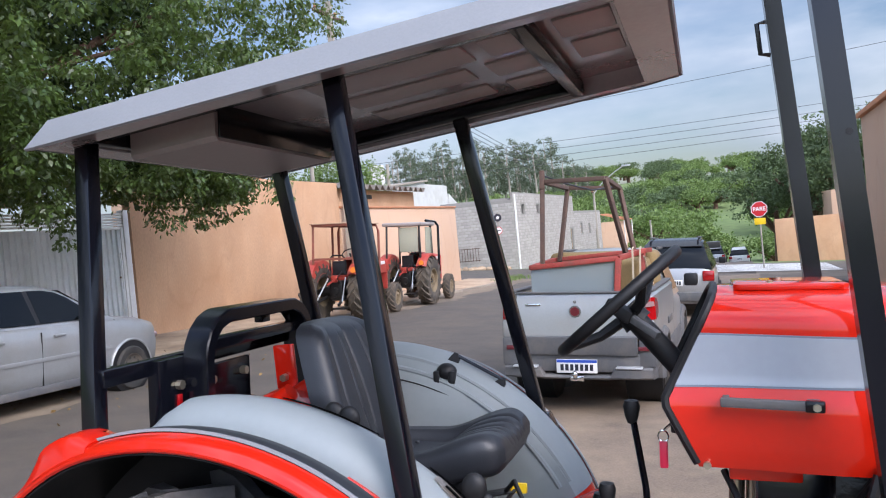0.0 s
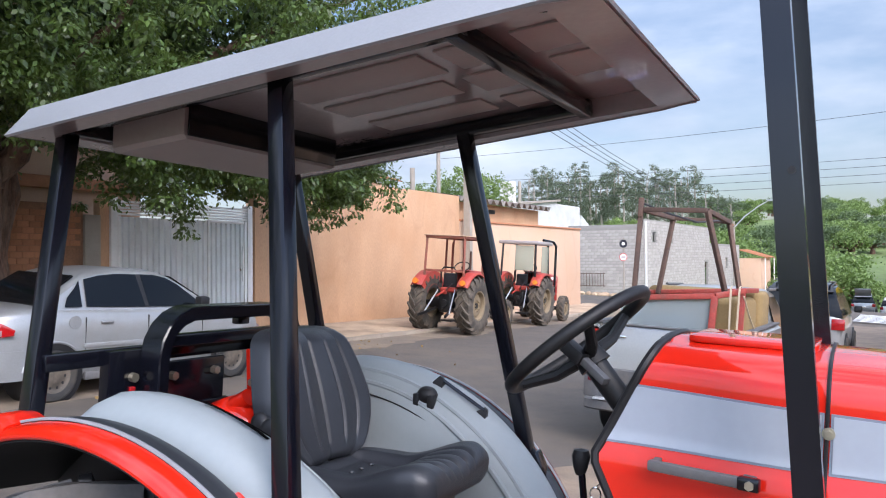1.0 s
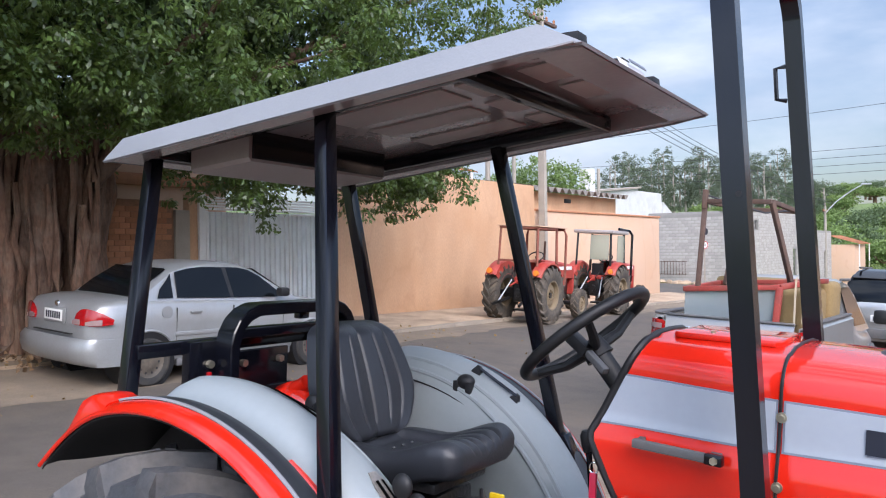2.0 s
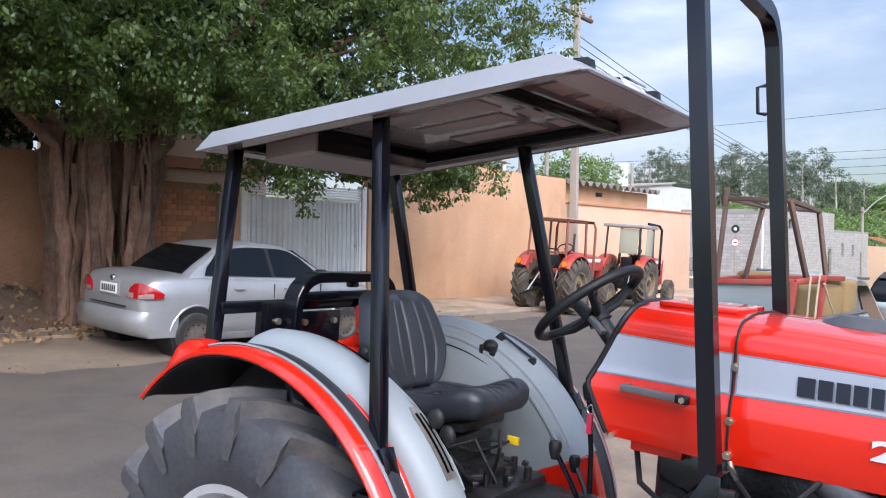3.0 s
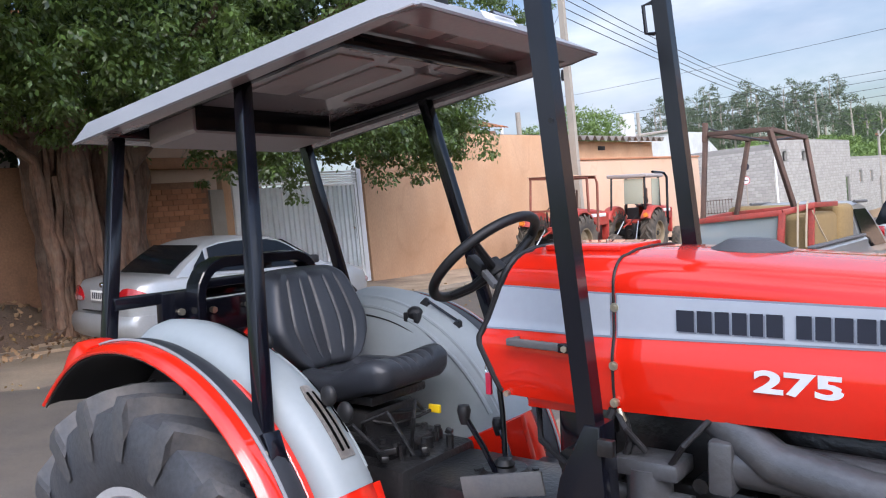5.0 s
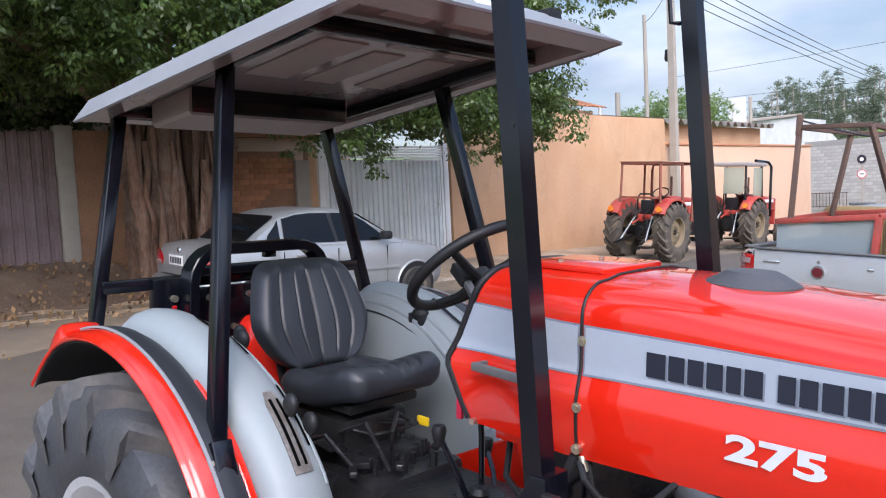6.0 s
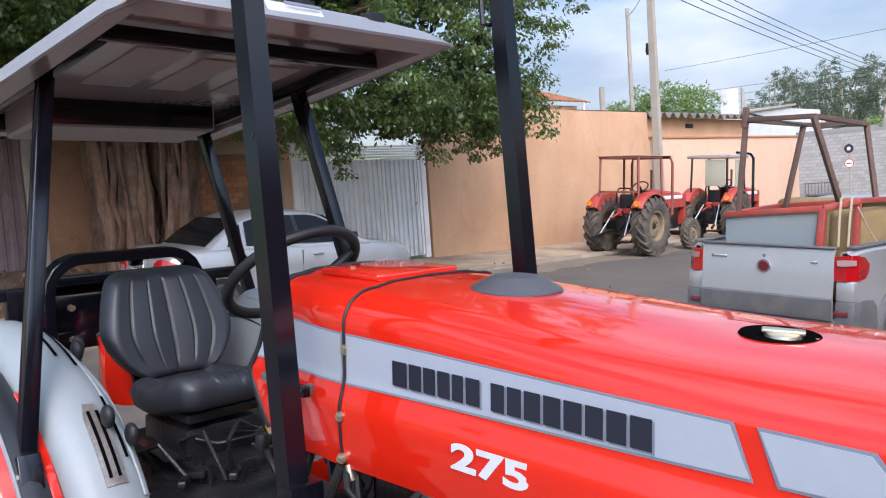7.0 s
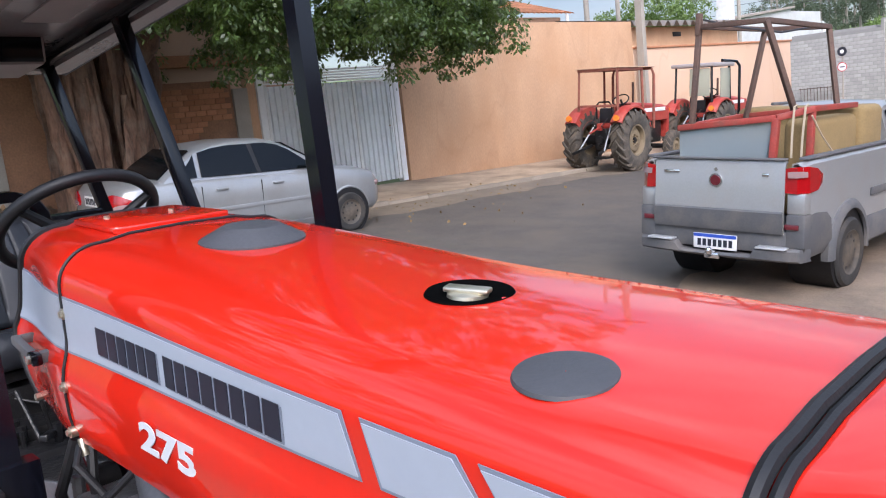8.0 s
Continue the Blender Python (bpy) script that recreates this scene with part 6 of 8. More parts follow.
def round_signs(s, t):
    p = thing("road_sign", upright(s, t, 0, -90), "two small round road signs on a thin post", "road sign")
    bm = B()
    rod(bm, (0, 0, 0), (0, 0, 3.0), 0.03, 10)
    part("post", bm, M_POLE, p)
    for z, dark in ((2.75, True), (2.19, False)):
        bm = B()
        rod(bm, (0.035, 0, z), (0.05, 0, z), 0.17, 32)
        d = part("disc", bm, M_INK if dark else M_PLATE, p, "dark round plate" if dark else "white round plate with dark rim")
        bm = B()
        if dark:
            rod(bm, (0.05, 0, z), (0.054, 0, z), 0.07, 20)
            part("symbol", bm, M_PLATE, d)
        else:
            lathe(bm, [(0.17, 0.051), (0.17, 0.056), (0.143, 0.056), (0.143, 0.051)], 32, "x", (0, 0, z))
            part("ring", bm, M_SIGNRED, d)
            bm = B()
            box(bm, 0.05, 0.055, -0.09, 0.09, z - 0.018, z + 0.018)
            part("symbol", bm, M_INK, d)
    return p


round_signs(19.05, 2.0)


def stop_sign(s, t):
    p = thing("road_sign", upright(s, t, 0, -93), "red octagonal stop sign with yellow plate on grey post", "road sign")
    bm = B()
    rod(bm, (0, 0, 0), (0, 0, 2.95), 0.035, 10)
    part("post", bm, M_POLE, p)
    bm = B()
    prism(bm, [(0.37 * math.cos(radians(22.5 + 45 * i)), 2.75 + 0.37 * math.sin(radians(22.5 + 45 * i))) for i in range(8)], 0.036, 0.048, axis="x")
    d = part("plate", bm, M_PLATE, p)
    bm = B()
    prism(bm, [(0.34 * math.cos(radians(22.5 + 45 * i)), 2.75 + 0.34 * math.sin(radians(22.5 + 45 * i))) for i in range(8)], 0.0485, 0.052, axis="x")
    part("face", bm, M_SIGNRED, d, "red enamel face")
    words("PARE", 0.26, M_PLATE, d, pose(0.056, 0, 2.75, 90, 0, 90), "lettering", width=0.54, bold=0.006)
    bm = B()
    box(bm, 0.036, 0.045, -0.24, 0.24, 2.05, 2.34, 0.01)
    part("yellow_plate", bm, M_YELLOW, p, "small yellow plate")
    return p


stop_sign(25.0, 12.6)
for i in range(7):
    bm = B()
    s0 = 22.0 + i * 1.05
    pts = [(s0, 10.4), (s0 + 0.45, 10.4), (s0 + 0.45, 15.5), (s0, 15.5)]
    lo = [bm.verts.new((*st_xy(s, t), terrain(*st_xy(s, t)) + 0.07)) for s, t in pts]
    hi = [bm.verts.new((*st_xy(s, t), terrain(*st_xy(s, t)) + 0.078)) for s, t in pts]
    bm.faces.new(hi)
    for k in range(4):
        bm.faces.new((lo[k], lo[(k + 1) % 4], hi[(k + 1) % 4], hi[k]))
    tagged(part("crossing_stripe", bm, M_WHITE), "white painted crossing stripe on the asphalt", "road marking", "crossing stripes", "structure")
street_strip("side_road_near", 12.2, 60, 21.0, 30.5, 0.068, M_ASPHALT, "asphalt side street on this side of the junction", "road", ns=6, nt=20)


def right_building():
    h = thing("building", upright(2.2, 15.6), "tan rendered building on this side of the street", "building")
    bm = B()
    box(bm, 0, 6, 0, 12.0, -1.5, 4.9, 0.03)
    part("wall", bm, M_PEACH, h)
    bm = B()
    box(bm, -0.12, 6.1, -0.1, 12.1, 4.9, 5.05, 0.02)
    part("roof_edge", bm, M_TILE, h)
    bm = B()
    box(bm, -0.05, 0, 6.0, 7.0, 0, 2.1, 0.01)
    part("door", bm, M_GATE, h)
    return h


right_building()
bx, by = st_xy(37, 13.6)
far_wall = B()
box(far_wall, 0, 9, 0, 0.2, -3.2, 0.75, 0.02)
tagged(part("wall_brown_far", far_wall, M_ORANGE, m=pose(bx, by, 0, 0, 0, YAW)), "low brown plastered wall across the junction", "wall", kind="structure")
tile_roof_house(40, 25.0, 2.2, 6, 8, "brown house with tile roof across the junction")


# ---- trees and bushes ----
def leaf_mesh(points, size, rng, droop=0.35, name="leaves", lift=0.0):
    """One small folded leaf at each point."""
    n = len(points)
    p = np.asarray(points)
    d = rng.normal(size=(n, 3))
    d[:, 2] -= droop
    d /= np.linalg.norm(d, axis=1, keepdims=True) + 1e-9
    q = np.cross(d, rng.normal(size=(n, 3)) * 0.6 + np.array([0.0, 0.0, lift]))
    q /= np.linalg.norm(q, axis=1, keepdims=True) + 1e-9
    up = np.cross(d, q)
    sz = size * (0.6 + 0.8 * rng.random(n))[:, None]
    a, c = p - d * sz * 0.5, p + d * sz * 0.5
    b = p + q * sz * 0.3 + up * sz * 0.08
    e = p - q * sz * 0.3 + up * sz * 0.08
    co = np.stack([a, b, c, e], 1).reshape(-1, 3)
    me = bpy.data.meshes.new(name)
    me.vertices.add(4 * n)
    me.vertices.foreach_set("co", co.astype(np.float32).ravel())
    me.loops.add(4 * n)
    me.loops.foreach_set("vertex_index", np.arange(4 * n, dtype=np.int32))
    me.polygons.add(n)
    me.polygons.foreach_set("loop_start", np.arange(0, 4 * n, 4, dtype=np.int32))
    me.update(calc_edges=True)
    return me


def sprig_leaves(centres, rng, per, radius, size, name="leaves"):
    """Drooping umbrella-shaped sprigs: leaves lie over the upper side of each and hang at its rim."""
    n = len(centres)
    c = np.repeat(np.asarray(centres), per, axis=0)
    rad = np.repeat(radius * (0.55 + 0.8 * rng.random(n)), per)[:, None]
    v = rng.normal(size=(n * per, 3))
    v[:, 2] = np.abs(v[:, 2]) * 0.9 - 0.35
    v /= np.linalg.norm(v, axis=1, keepdims=True)
    shell_r = (0.55 + 0.5 * rng.random(n * per) ** 0.5)[:, None]
    p = c + v * rad * shell_r * np.array([1.0, 1.0, 0.8])
    nrm = v * 0.9 + np.array([0.0, 0.0, 0.55]) + rng.normal(size=(n * per, 3)) * 0.42
    nrm /= np.linalg.norm(nrm, axis=1, keepdims=True)
    d = v * np.array([0.8, 0.8, 0.2]) + np.array([0.0, 0.0, -0.55]) + rng.normal(size=(n * per, 3)) * 0.45
    d -= nrm * np.sum(d * nrm, axis=1, keepdims=True)
    d /= np.linalg.norm(d, axis=1, keepdims=True) + 1e-9
    q = np.cross(d, nrm)
    sz = size * (0.65 + 0.7 * rng.random(n * per))[:, None]
    a, b = p - d * sz * 0.5, p + q * sz * 0.26 - nrm * sz * 0.04
    t, e = p + d * sz * 0.55 - nrm * sz * 0.1, p - q * sz * 0.26 - nrm * sz * 0.04
    co = np.stack([a, b, t, e], 1).reshape(-1, 3)
    k = n * per
    me = bpy.data.meshes.new(name)
    me.vertices.add(4 * k)
    me.vertices.foreach_set("co", co.astype(np.float32).ravel())
    me.loops.add(4 * k)
    me.loops.foreach_set("vertex_index", np.arange(4 * k, dtype=np.int32))
    me.polygons.add(k)
    me.polygons.foreach_set("loop_start", np.arange(0, 4 * k, 4, dtype=np.int32))
    me.update(calc_edges=True)
    return me


def lobe_points(rng, lobes, per_area, clump, spread, hole=0.9):
    """Leaf clumps over uneven lobes, thin in places."""
    out = []
    for cx, cy, cz, rx, ry, rz in lobes:
        area = 4 * math.pi * ((rx * ry) ** 1.6 / 3 + (rx * rz) ** 1.6 / 3 + (ry * rz) ** 1.6 / 3) ** (1 / 1.6)
        m = int(area * per_area)
        v = rng.normal(size=(m, 3))
        v /= np.linalg.norm(v, axis=1, keepdims=True)
        rad = 0.62 + 0.42 * rng.random(m) ** 0.6
        for i in range(m):
            w = noise.noise((cx + v[i, 0] * 2.2, cy + v[i, 1] * 2.2, cz + v[i, 2] * 2.2))
            gap = noise.noise(((cx + v[i, 0] * rx) * hole, (cy + v[i, 1] * ry) * hole, (cz + v[i, 2] * rz) * hole + 5))
            if (w < -0.22 or gap < -0.03) and rng.random() < 0.88:
                continue
            r = rad[i] * (1 + 0.24 * w + 0.16 * gap)
            c = np.array([cx + v[i, 0] * rx * r, cy + v[i, 1] * ry * r, cz + v[i, 2] * rz * r])
            k = clump
            sp = spread * (0.65 + 0.7 * rng.random())
            out.append(c + rng.normal(size=(k, 3)) * sp * np.array([1, 1, 0.75]))
    return np.concatenate(out)


def fig_tree():
    x0, y0 = st_xy(-7.85, 0.95)
    zg = terrain(x0, y0) + 0.06
    base = pose(x0, y0, zg)
    t = thing("tree", base, "large fig tree with many fused stems and hanging glossy leaves", "tree")
    rng = np.random.default_rng(3)
    rnd = random.Random(4)
    bm = B()
    def loc(s, tt, z):
        x, y = st_xy(s, tt)
        return Vector((x - x0, y - y0, z - zg))
    tops = [(-12.5, 2.0, 5.6), (-10.5, 3.6, 5.4), (-8.4, 3.2, 6.4), (-6.2, 3.4, 5.6), (-3.8, 3.2, 5.2), (-1.5, 3.2, 6.6), (-7.4, -1.0, 6.2), (-10.0, -0.6, 6.2), (-5.4, 0.6, 5.6), (-14.5, 3, 5.6), (-9.0, 1.6, 6.5), (-7.0, 2.0, 6.5), (-8.0, 0.4, 6.6), (-6.6, 1.0, 6.2)]
    for k, (s, tt, z) in enumerate(tops):
        ring = 1.0 if k < 10 else 0.45
        a = math.atan2(tt - 0.95, s + 7.85) + rnd.uniform(-0.35, 0.35)
        ds, dt = 0.62 * math.cos(a) * ring, 0.42 * math.sin(a) * ring
        foot = loc(-7.85 + ds, 0.95 + dt, zg - 0.15)
        fork = loc(-7.85 + ds * 1.3 + 0.14 * rnd.uniform(-1, 1), 0.95 + dt * 1.1, zg + 2.3 + 0.9 * rnd.random())
        end = loc(s, tt, z)
        girth = rnd.uniform(0.1, 0.2)
        pts, rr = [], []
        for i in range(26):
            q = i / 25
            p = foot.lerp(fork, q) + Vector((noise.noise((k * 2.1, q * 3, 0)), noise.noise((k * 2.1, q * 3, 7)), 0)) * 0.09
            pts.append(p)
            rr.append(girth * (1.05 - 0.3 * q) * (1 + 0.2 * noise.noise((k * 3, q * 8, 2))) + (0.14 * (1 - q / 0.2) ** 2 if q < 0.2 else 0))
        for i in range(1, 9):
            q = i / 8
            mid = fork.lerp(end, q)
            mid += Vector((noise.noise((k, q * 4, 1)), noise.noise((k, q * 4, 8)), 0.35 * math.sin(q * math.pi))) * 0.3
            pts.append(mid)
            rr.append(max(0.035, girth * 0.75 * (1 - q) ** 0.7))
        tube(bm, pts, rr, 16)
    for k in range(11):
        a = 2 * math.pi * k / 11
        pts = [Vector((0.45 * math.cos(a), 0.45 * math.sin(a), 0.35)), Vector((0.75 * math.cos(a + 0.1), 0.75 * math.sin(a + 0.1), 0.06)), Vector((1.15 * math.cos(a + 0.3), 1.15 * math.sin(a + 0.3), -0.06))]
        tube(bm, pts, [0.16, 0.1, 0.03], 7)
    # thin aerial roots down the front of the stems
    for k in range(70):
        a = rnd.uniform(-3.2, 0.8)
        r = rnd.uniform(0.38, 0.72)
        z0 = rnd.uniform(2.0, 3.6)
        base_p = Vector((r * math.cos(a), r * math.sin(a), -0.1))
        pts = [base_p + Vector((0.12 * noise.noise((k * 1.7, q * 0.8, 0)), 0.12 * noise.noise((k * 1.7, q * 0.8, 5)), z0 * q / 6)) for q in range(7)]
        tube(bm, pts, [rnd.uniform(0.02, 0.07) for _ in pts], 7)
    bm.normal_update()
    for v in bm.verts:
        if v.co.z < 3.6:
            c = v.co
            v.co = c + v.normal * (0.1 * noise.noise((c.x * 6, c.y * 6, c.z * 0.9)) + 0.04 * noise.noise((c.x * 17, c.y * 17, c.z * 3)))
    part("trunk", bm, M_BARK, t, "ridged brown trunk of fused stems", smooth=60)
    lob = []
    # last two lobes: unseen upper crown, added to darken the hood's reflection
    for s, tt, z, rs, rt, rz in ((-8, 2.4, 7.6, 7, 4.6, 2.8), (-3.2, 3.0, 5.1, 2.8, 2.2, 2.3), (-1.0, 2.9, 7.2, 3.2, 2.4, 2.3), (-5.2, 3.6, 4.3, 2.3, 2.0, 1.5), (-10.6, 4.2, 5.3, 2.8, 2.4, 1.7), (-13.6, 2.6, 5.5, 3.8, 3.2, 1.9), (-17.5, 2, 6, 4, 4, 2.6), (-2.9, 3.0, 3.3, 1.8, 1.2, 0.95), (-1.6, 3.1, 3.9, 1.1, 1.0, 1.1), (-5.6, 2.6, 3.0, 1.2, 1.0, 0.6), (-12.2, 4.5, 4.3, 1.8, 1.4, 1.0), (-7.6, 4.6, 4.9, 2.2, 1.8, 1.2), (-3.6, 4.6, 6.2, 2.8, 1.8, 1.8), (-15, 4.6, 4.6, 2, 1.5, 1.1), (-12.5, -0.8, 5.2, 3.5, 2.4, 1.9), (-7, -1.6, 5.6, 3.5, 2.2, 2.0), (-17, -2, 6.2, 4, 3, 2.0), (-20, 3, 5.6, 3.5, 3.5, 2.4), (-11.4, 1.4, 4.3, 2.0, 1.8, 0.9), (-14.4, 1.0, 5.1, 2.2, 2.0, 0.9), (-17.5, 1.5, 5.2, 2.4, 2.2, 1.0), (-1.2, 3.0, 3.2, 0.8, 0.8, 1.0), (-9.0, 3.4, 4.2, 1.6, 1.4, 0.8), (-6.4, 3.6, 4.0, 1.6, 1.4, 0.8), (-9.6, -1.0, 4.2, 2.2, 1.4, 1.2), (-12.0, -1.2, 4.9, 2.2, 1.5, 1.1), (-10.4, 1.8, 4.9, 2.0, 1.6, 1.0), (-6.2, 0.65, 3.1, 0.95, 0.5, 0.95), (-8.7, 2.6, 3.75, 1.6, 1.0, 0.65), (-6.7, 2.5, 3.6, 1.2, 0.9, 0.65), (-10.8, 2.4, 3.7, 1.3, 1.0, 0.6), (-11.6, 5.0, 6.8, 3.0, 1.8, 1.5), (-8.0, 1.8, 11.0, 5.6, 3.8, 2.6), (-3.0, 2.6, 9.6, 3.0, 2.3, 2.0)):
        c = loc(s, tt, z)
        lob.append((c.x, c.y, c.z, (rs + rt) / 2 if abs(rs - rt) < 0.6 else rt * 0.97 + 0.03 * rs, rs, rz))
    sprigs = lobe_points(rng, lob, 4.2, 1, 0.06, 1.1)
    back = []
    for s, tt, z, rs, rt, rz in ((-8, -0.4, 6.6, 7, 2.4, 2.4), (-3.4, 0.9, 6.3, 3.0, 1.8, 2.0), (-8.5, 2.0, 5.6, 5.0, 1.6, 1.2), (-14, 0.5, 6.2, 5, 2.6, 2.0), (-9.3, -1.2, 4.3, 2.4, 0.9, 1.3), (-5.6, 0.2, 5.0, 2.0, 1.0, 1.2), (-3.0, 2.5, 3.7, 1.6, 0.6, 0.75), (-1.5, 2.7, 3.7, 0.8, 0.6, 0.9)):
        c = loc(s, tt, z)
        back.append((c.x, c.y, c.z, rt, rs, rz))
    # inner leaves get the shade-darkened leaf colour
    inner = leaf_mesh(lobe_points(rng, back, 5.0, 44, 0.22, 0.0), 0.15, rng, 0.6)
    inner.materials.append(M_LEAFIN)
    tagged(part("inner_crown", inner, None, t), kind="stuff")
    strands = []
    for s0, s1, zlo, t0 in ((-6.8, -1.2, 2.0, 3.0), (-2.2, -0.6, 2.2, 3.0), (-10.5, -6.5, 2.6, 3.6), (-13.5, -10, 2.9, 3.8)):
        for i in range(int((s1 - s0) * 9)):
            s, tt = s0 + (s1 - s0) * rng.random(), t0 + rng.normal() * 0.55
            zt = zlo + 1.0 + rng.random() * 0.5
            ln = 0.4 + 0.8 * rng.random() * abs(noise.noise((s * 1.3, tt, 3)) * 1.6 + 0.5)
            dx = rng.normal() * 0.16
            for j in range(int(ln * 9)):
                q = (j + rng.random()) / (ln * 9)
                strands.append(np.array(loc(s + dx * q, tt + dx * q * 0.6, zt - ln * q)) + rng.normal(size=3) * 0.04)
    me = sprig_leaves(np.concatenate([sprigs, np.array(strands)]), rng, 76, 0.25, 0.08)
    me.materials.append(M_LEAF)
    tagged(part("crown", me, None, t, "deep green crown with bright leaf tips"), kind="stuff")
    return t


fig_tree()


def eucalyptus(x, y, h, w, rng, mat):
    z = terrain(x, y)
    t = thing("tree", pose(x, y, z), "tall slim eucalyptus with pale trunk and grey-green crown", "tree", "far eucalyptus stand")
    bm = B()
    tube(bm, [(0, 0, -0.5), (0.1, 0, h * 0.4), (-0.1, 0.1, h * 0.7), (0, 0, h * 0.92)], [0.35, 0.28, 0.2, 0.06], 7)
    for k in range(5):
        a, q = rng.random() * 6.28, 0.45 + 0.1 * k
        tube(bm, [(0, 0, h * q), (w * 0.35 * math.cos(a), w * 0.35 * math.sin(a), h * (q + 0.12))], [0.12, 0.04], 5)
    part("trunk", bm, M_POLE, t)
    lob = []
    for k in range(16):
        q = 0.22 + 0.76 * (k + rng.random()) / 16
        a = rng.random() * 6.28
        ww = w * (0.75 + 0.5 * rng.random()) * (1.0 if q < 0.75 else 1.0 - 1.8 * (q - 0.75))
        lob.append((ww * 0.5 * math.cos(a), ww * 0.5 * math.sin(a), h * q, ww * 0.3, ww * 0.3, h * 0.045))
    pts = lobe_points(rng, lob, 1.3, 18, 0.36)
    me = leaf_mesh(pts, 0.34, rng, 0.9)
    me.materials.append(mat)
    tagged(part("crown", me, None, t), kind="stuff")
    return t


def broad_tree(x, y, h, w, rng, mat, label, group="", leaf=0.5, dens=1.3):
    z = terrain(x, y)
    t = thing("tree", pose(x, y, z), label, "tree", group)
    bm = B()
    tube(bm, [(0, 0, -0.4), (0.1, 0.05, h * 0.3), (0, 0, h * 0.55)], [w * 0.06, w * 0.045, w * 0.02], 7)
    for k in range(5):
        a = 6.28 * k / 5
        tube(bm, [(0.05, 0, h * 0.32), (w * 0.3 * math.cos(a), w * 0.3 * math.sin(a), h * 0.62)], [w * 0.03, w * 0.012], 5)
    part("trunk", bm, M_BARK, t)
    lob = []
    for k in range(8):
        a = rng.random() * 6.28
        r = w * 0.3 * rng.random() ** 0.5
        lob.append((r * math.cos(a), r * math.sin(a), h * (0.5 + 0.35 * rng.random()), w * (0.2 + 0.12 * rng.random()), w * (0.2 + 0.12 * rng.random()), h * (0.13 + 0.1 * rng.random())))
    pts = lobe_points(rng, lob, dens, 18, 0.34 * leaf / 0.5)
    me = leaf_mesh(pts, leaf * 0.72, rng, 0.3, lift=0.8)
    me.materials.append(mat)
    tagged(part("crown", me, None, t), kind="stuff")
    return t


rng = np.random.default_rng(11)
for k in range(30):
    az = radians(-9.3 + 11.3 * (k + 0.6 * rng.random()) / 29)
    d = 222 + 40 * rng.random()
    top = 1.6 + d * math.tan(radians(5.6 + 0.55 * math.sin(k * 0.9) + 0.7 * rng.random()))
    x, y = d * math.sin(az) - 1, d * math.cos(az)
    eucalyptus(x, y, top - terrain(x, y), 4.0 + 1.8 * rng.random(), rng, M_EUC)
for az, d, el in ((-10.7, 240, 4.5), (-10.1, 235, 4.8), (2.6, 225, 4.7), (3.4, 230, 4.4), (4.2, 240, 4.0), (-9.6, 238, 3.9)):
    x, y = d * math.sin(radians(az)), d * math.cos(radians(az))
    eucalyptus(x, y, 1.6 + d * math.tan(radians(el)) - terrain(x, y), 4.5, rng, M_EUC)
for k in range(190):
    az = radians(1.2 + 24 * rng.random())
    d = 112 + 250 * rng.random() ** 0.75
    broad_tree(d * math.sin(az), d * math.cos(az), 4 + 3.2 * rng.random(), 7.5 + 5 * rng.random(), rng, M_LEAFB if rng.random() < 0.4 else M_LEAFG, "round green tree on the far slope", "far slope trees", leaf=0.6, dens=0.75)
for k in range(46):
    az = radians(-13 + 19 * rng.random())
    d = 130 + 95 * rng.random()
    broad_tree(d * math.sin(az), d * math.cos(az), 4 + 3 * rng.random(), 6 + 3 * rng.random(), rng, M_LEAFG, "bright green tree beyond the houses", "trees beyond the houses", leaf=0.75, dens=0.5)
for k in range(16):
    az = radians(8 + 12 * rng.random())
    d = 84 + 24 * rng.random()
    broad_tree(d * math.sin(az), d * math.cos(az), 2.6 + 2.2 * rng.random(), 4.5 + 2 * rng.random(), rng, M_LEAFG, "tall green shrub past the junction", "shrubs past the junction", leaf=0.45, dens=1.1)
for az, d, h, w in ((19.0, 66, 10.5, 9), (21.5, 62, 11, 9), (16.6, 74, 8.5, 8), (24, 70, 11, 10)):
    broad_tree(d * math.sin(radians(az)), d * math.cos(radians(az)), h, w, rng, M_LEAFB, "dark broad tree beside the junction", "", leaf=0.34, dens=2.6)
for s, t, h, w in ((17.6, -5.2, 5.7, 5.4), (20.0, -6.0, 5.4, 4.0)):
    x, y = st_xy(s, t)
    broad_tree(x, y, h, w, rng, M_LEAFG, "rounded green shrub behind the peach wall", "", leaf=0.16, dens=9)


def tufts():
    """Grass tufts at the pavement corner."""
    r = random.Random(6)
    vs, fs = [], []
    for k in range(260):
        s, t = 19.2 + r.gauss(0, 0.7), 2.35 + r.gauss(0, 0.25)
        x, y = st_xy(s, t)
        z = terrain(x, y) + 0.05
        a, h = r.random() * 6.28, 0.1 + 0.16 * r.random()
        dx, dy = 0.02 * math.cos(a), 0.02 * math.sin(a)
        i = len(vs)
        vs += [(x - dx, y - dy, z), (x + dx, y + dy, z), (x + dy * 4, y - dx * 4, z + h)]
        fs.append((i, i + 1, i + 2))
    me = bpy.data.meshes.new("tufts")
    me.from_pydata(vs, [], fs)
    me.materials.append(M_LEAFG)
    tagged(part("grass_tufts", me, None), "green grass tufts at the pavement corner", "grass", kind="stuff")


tufts()


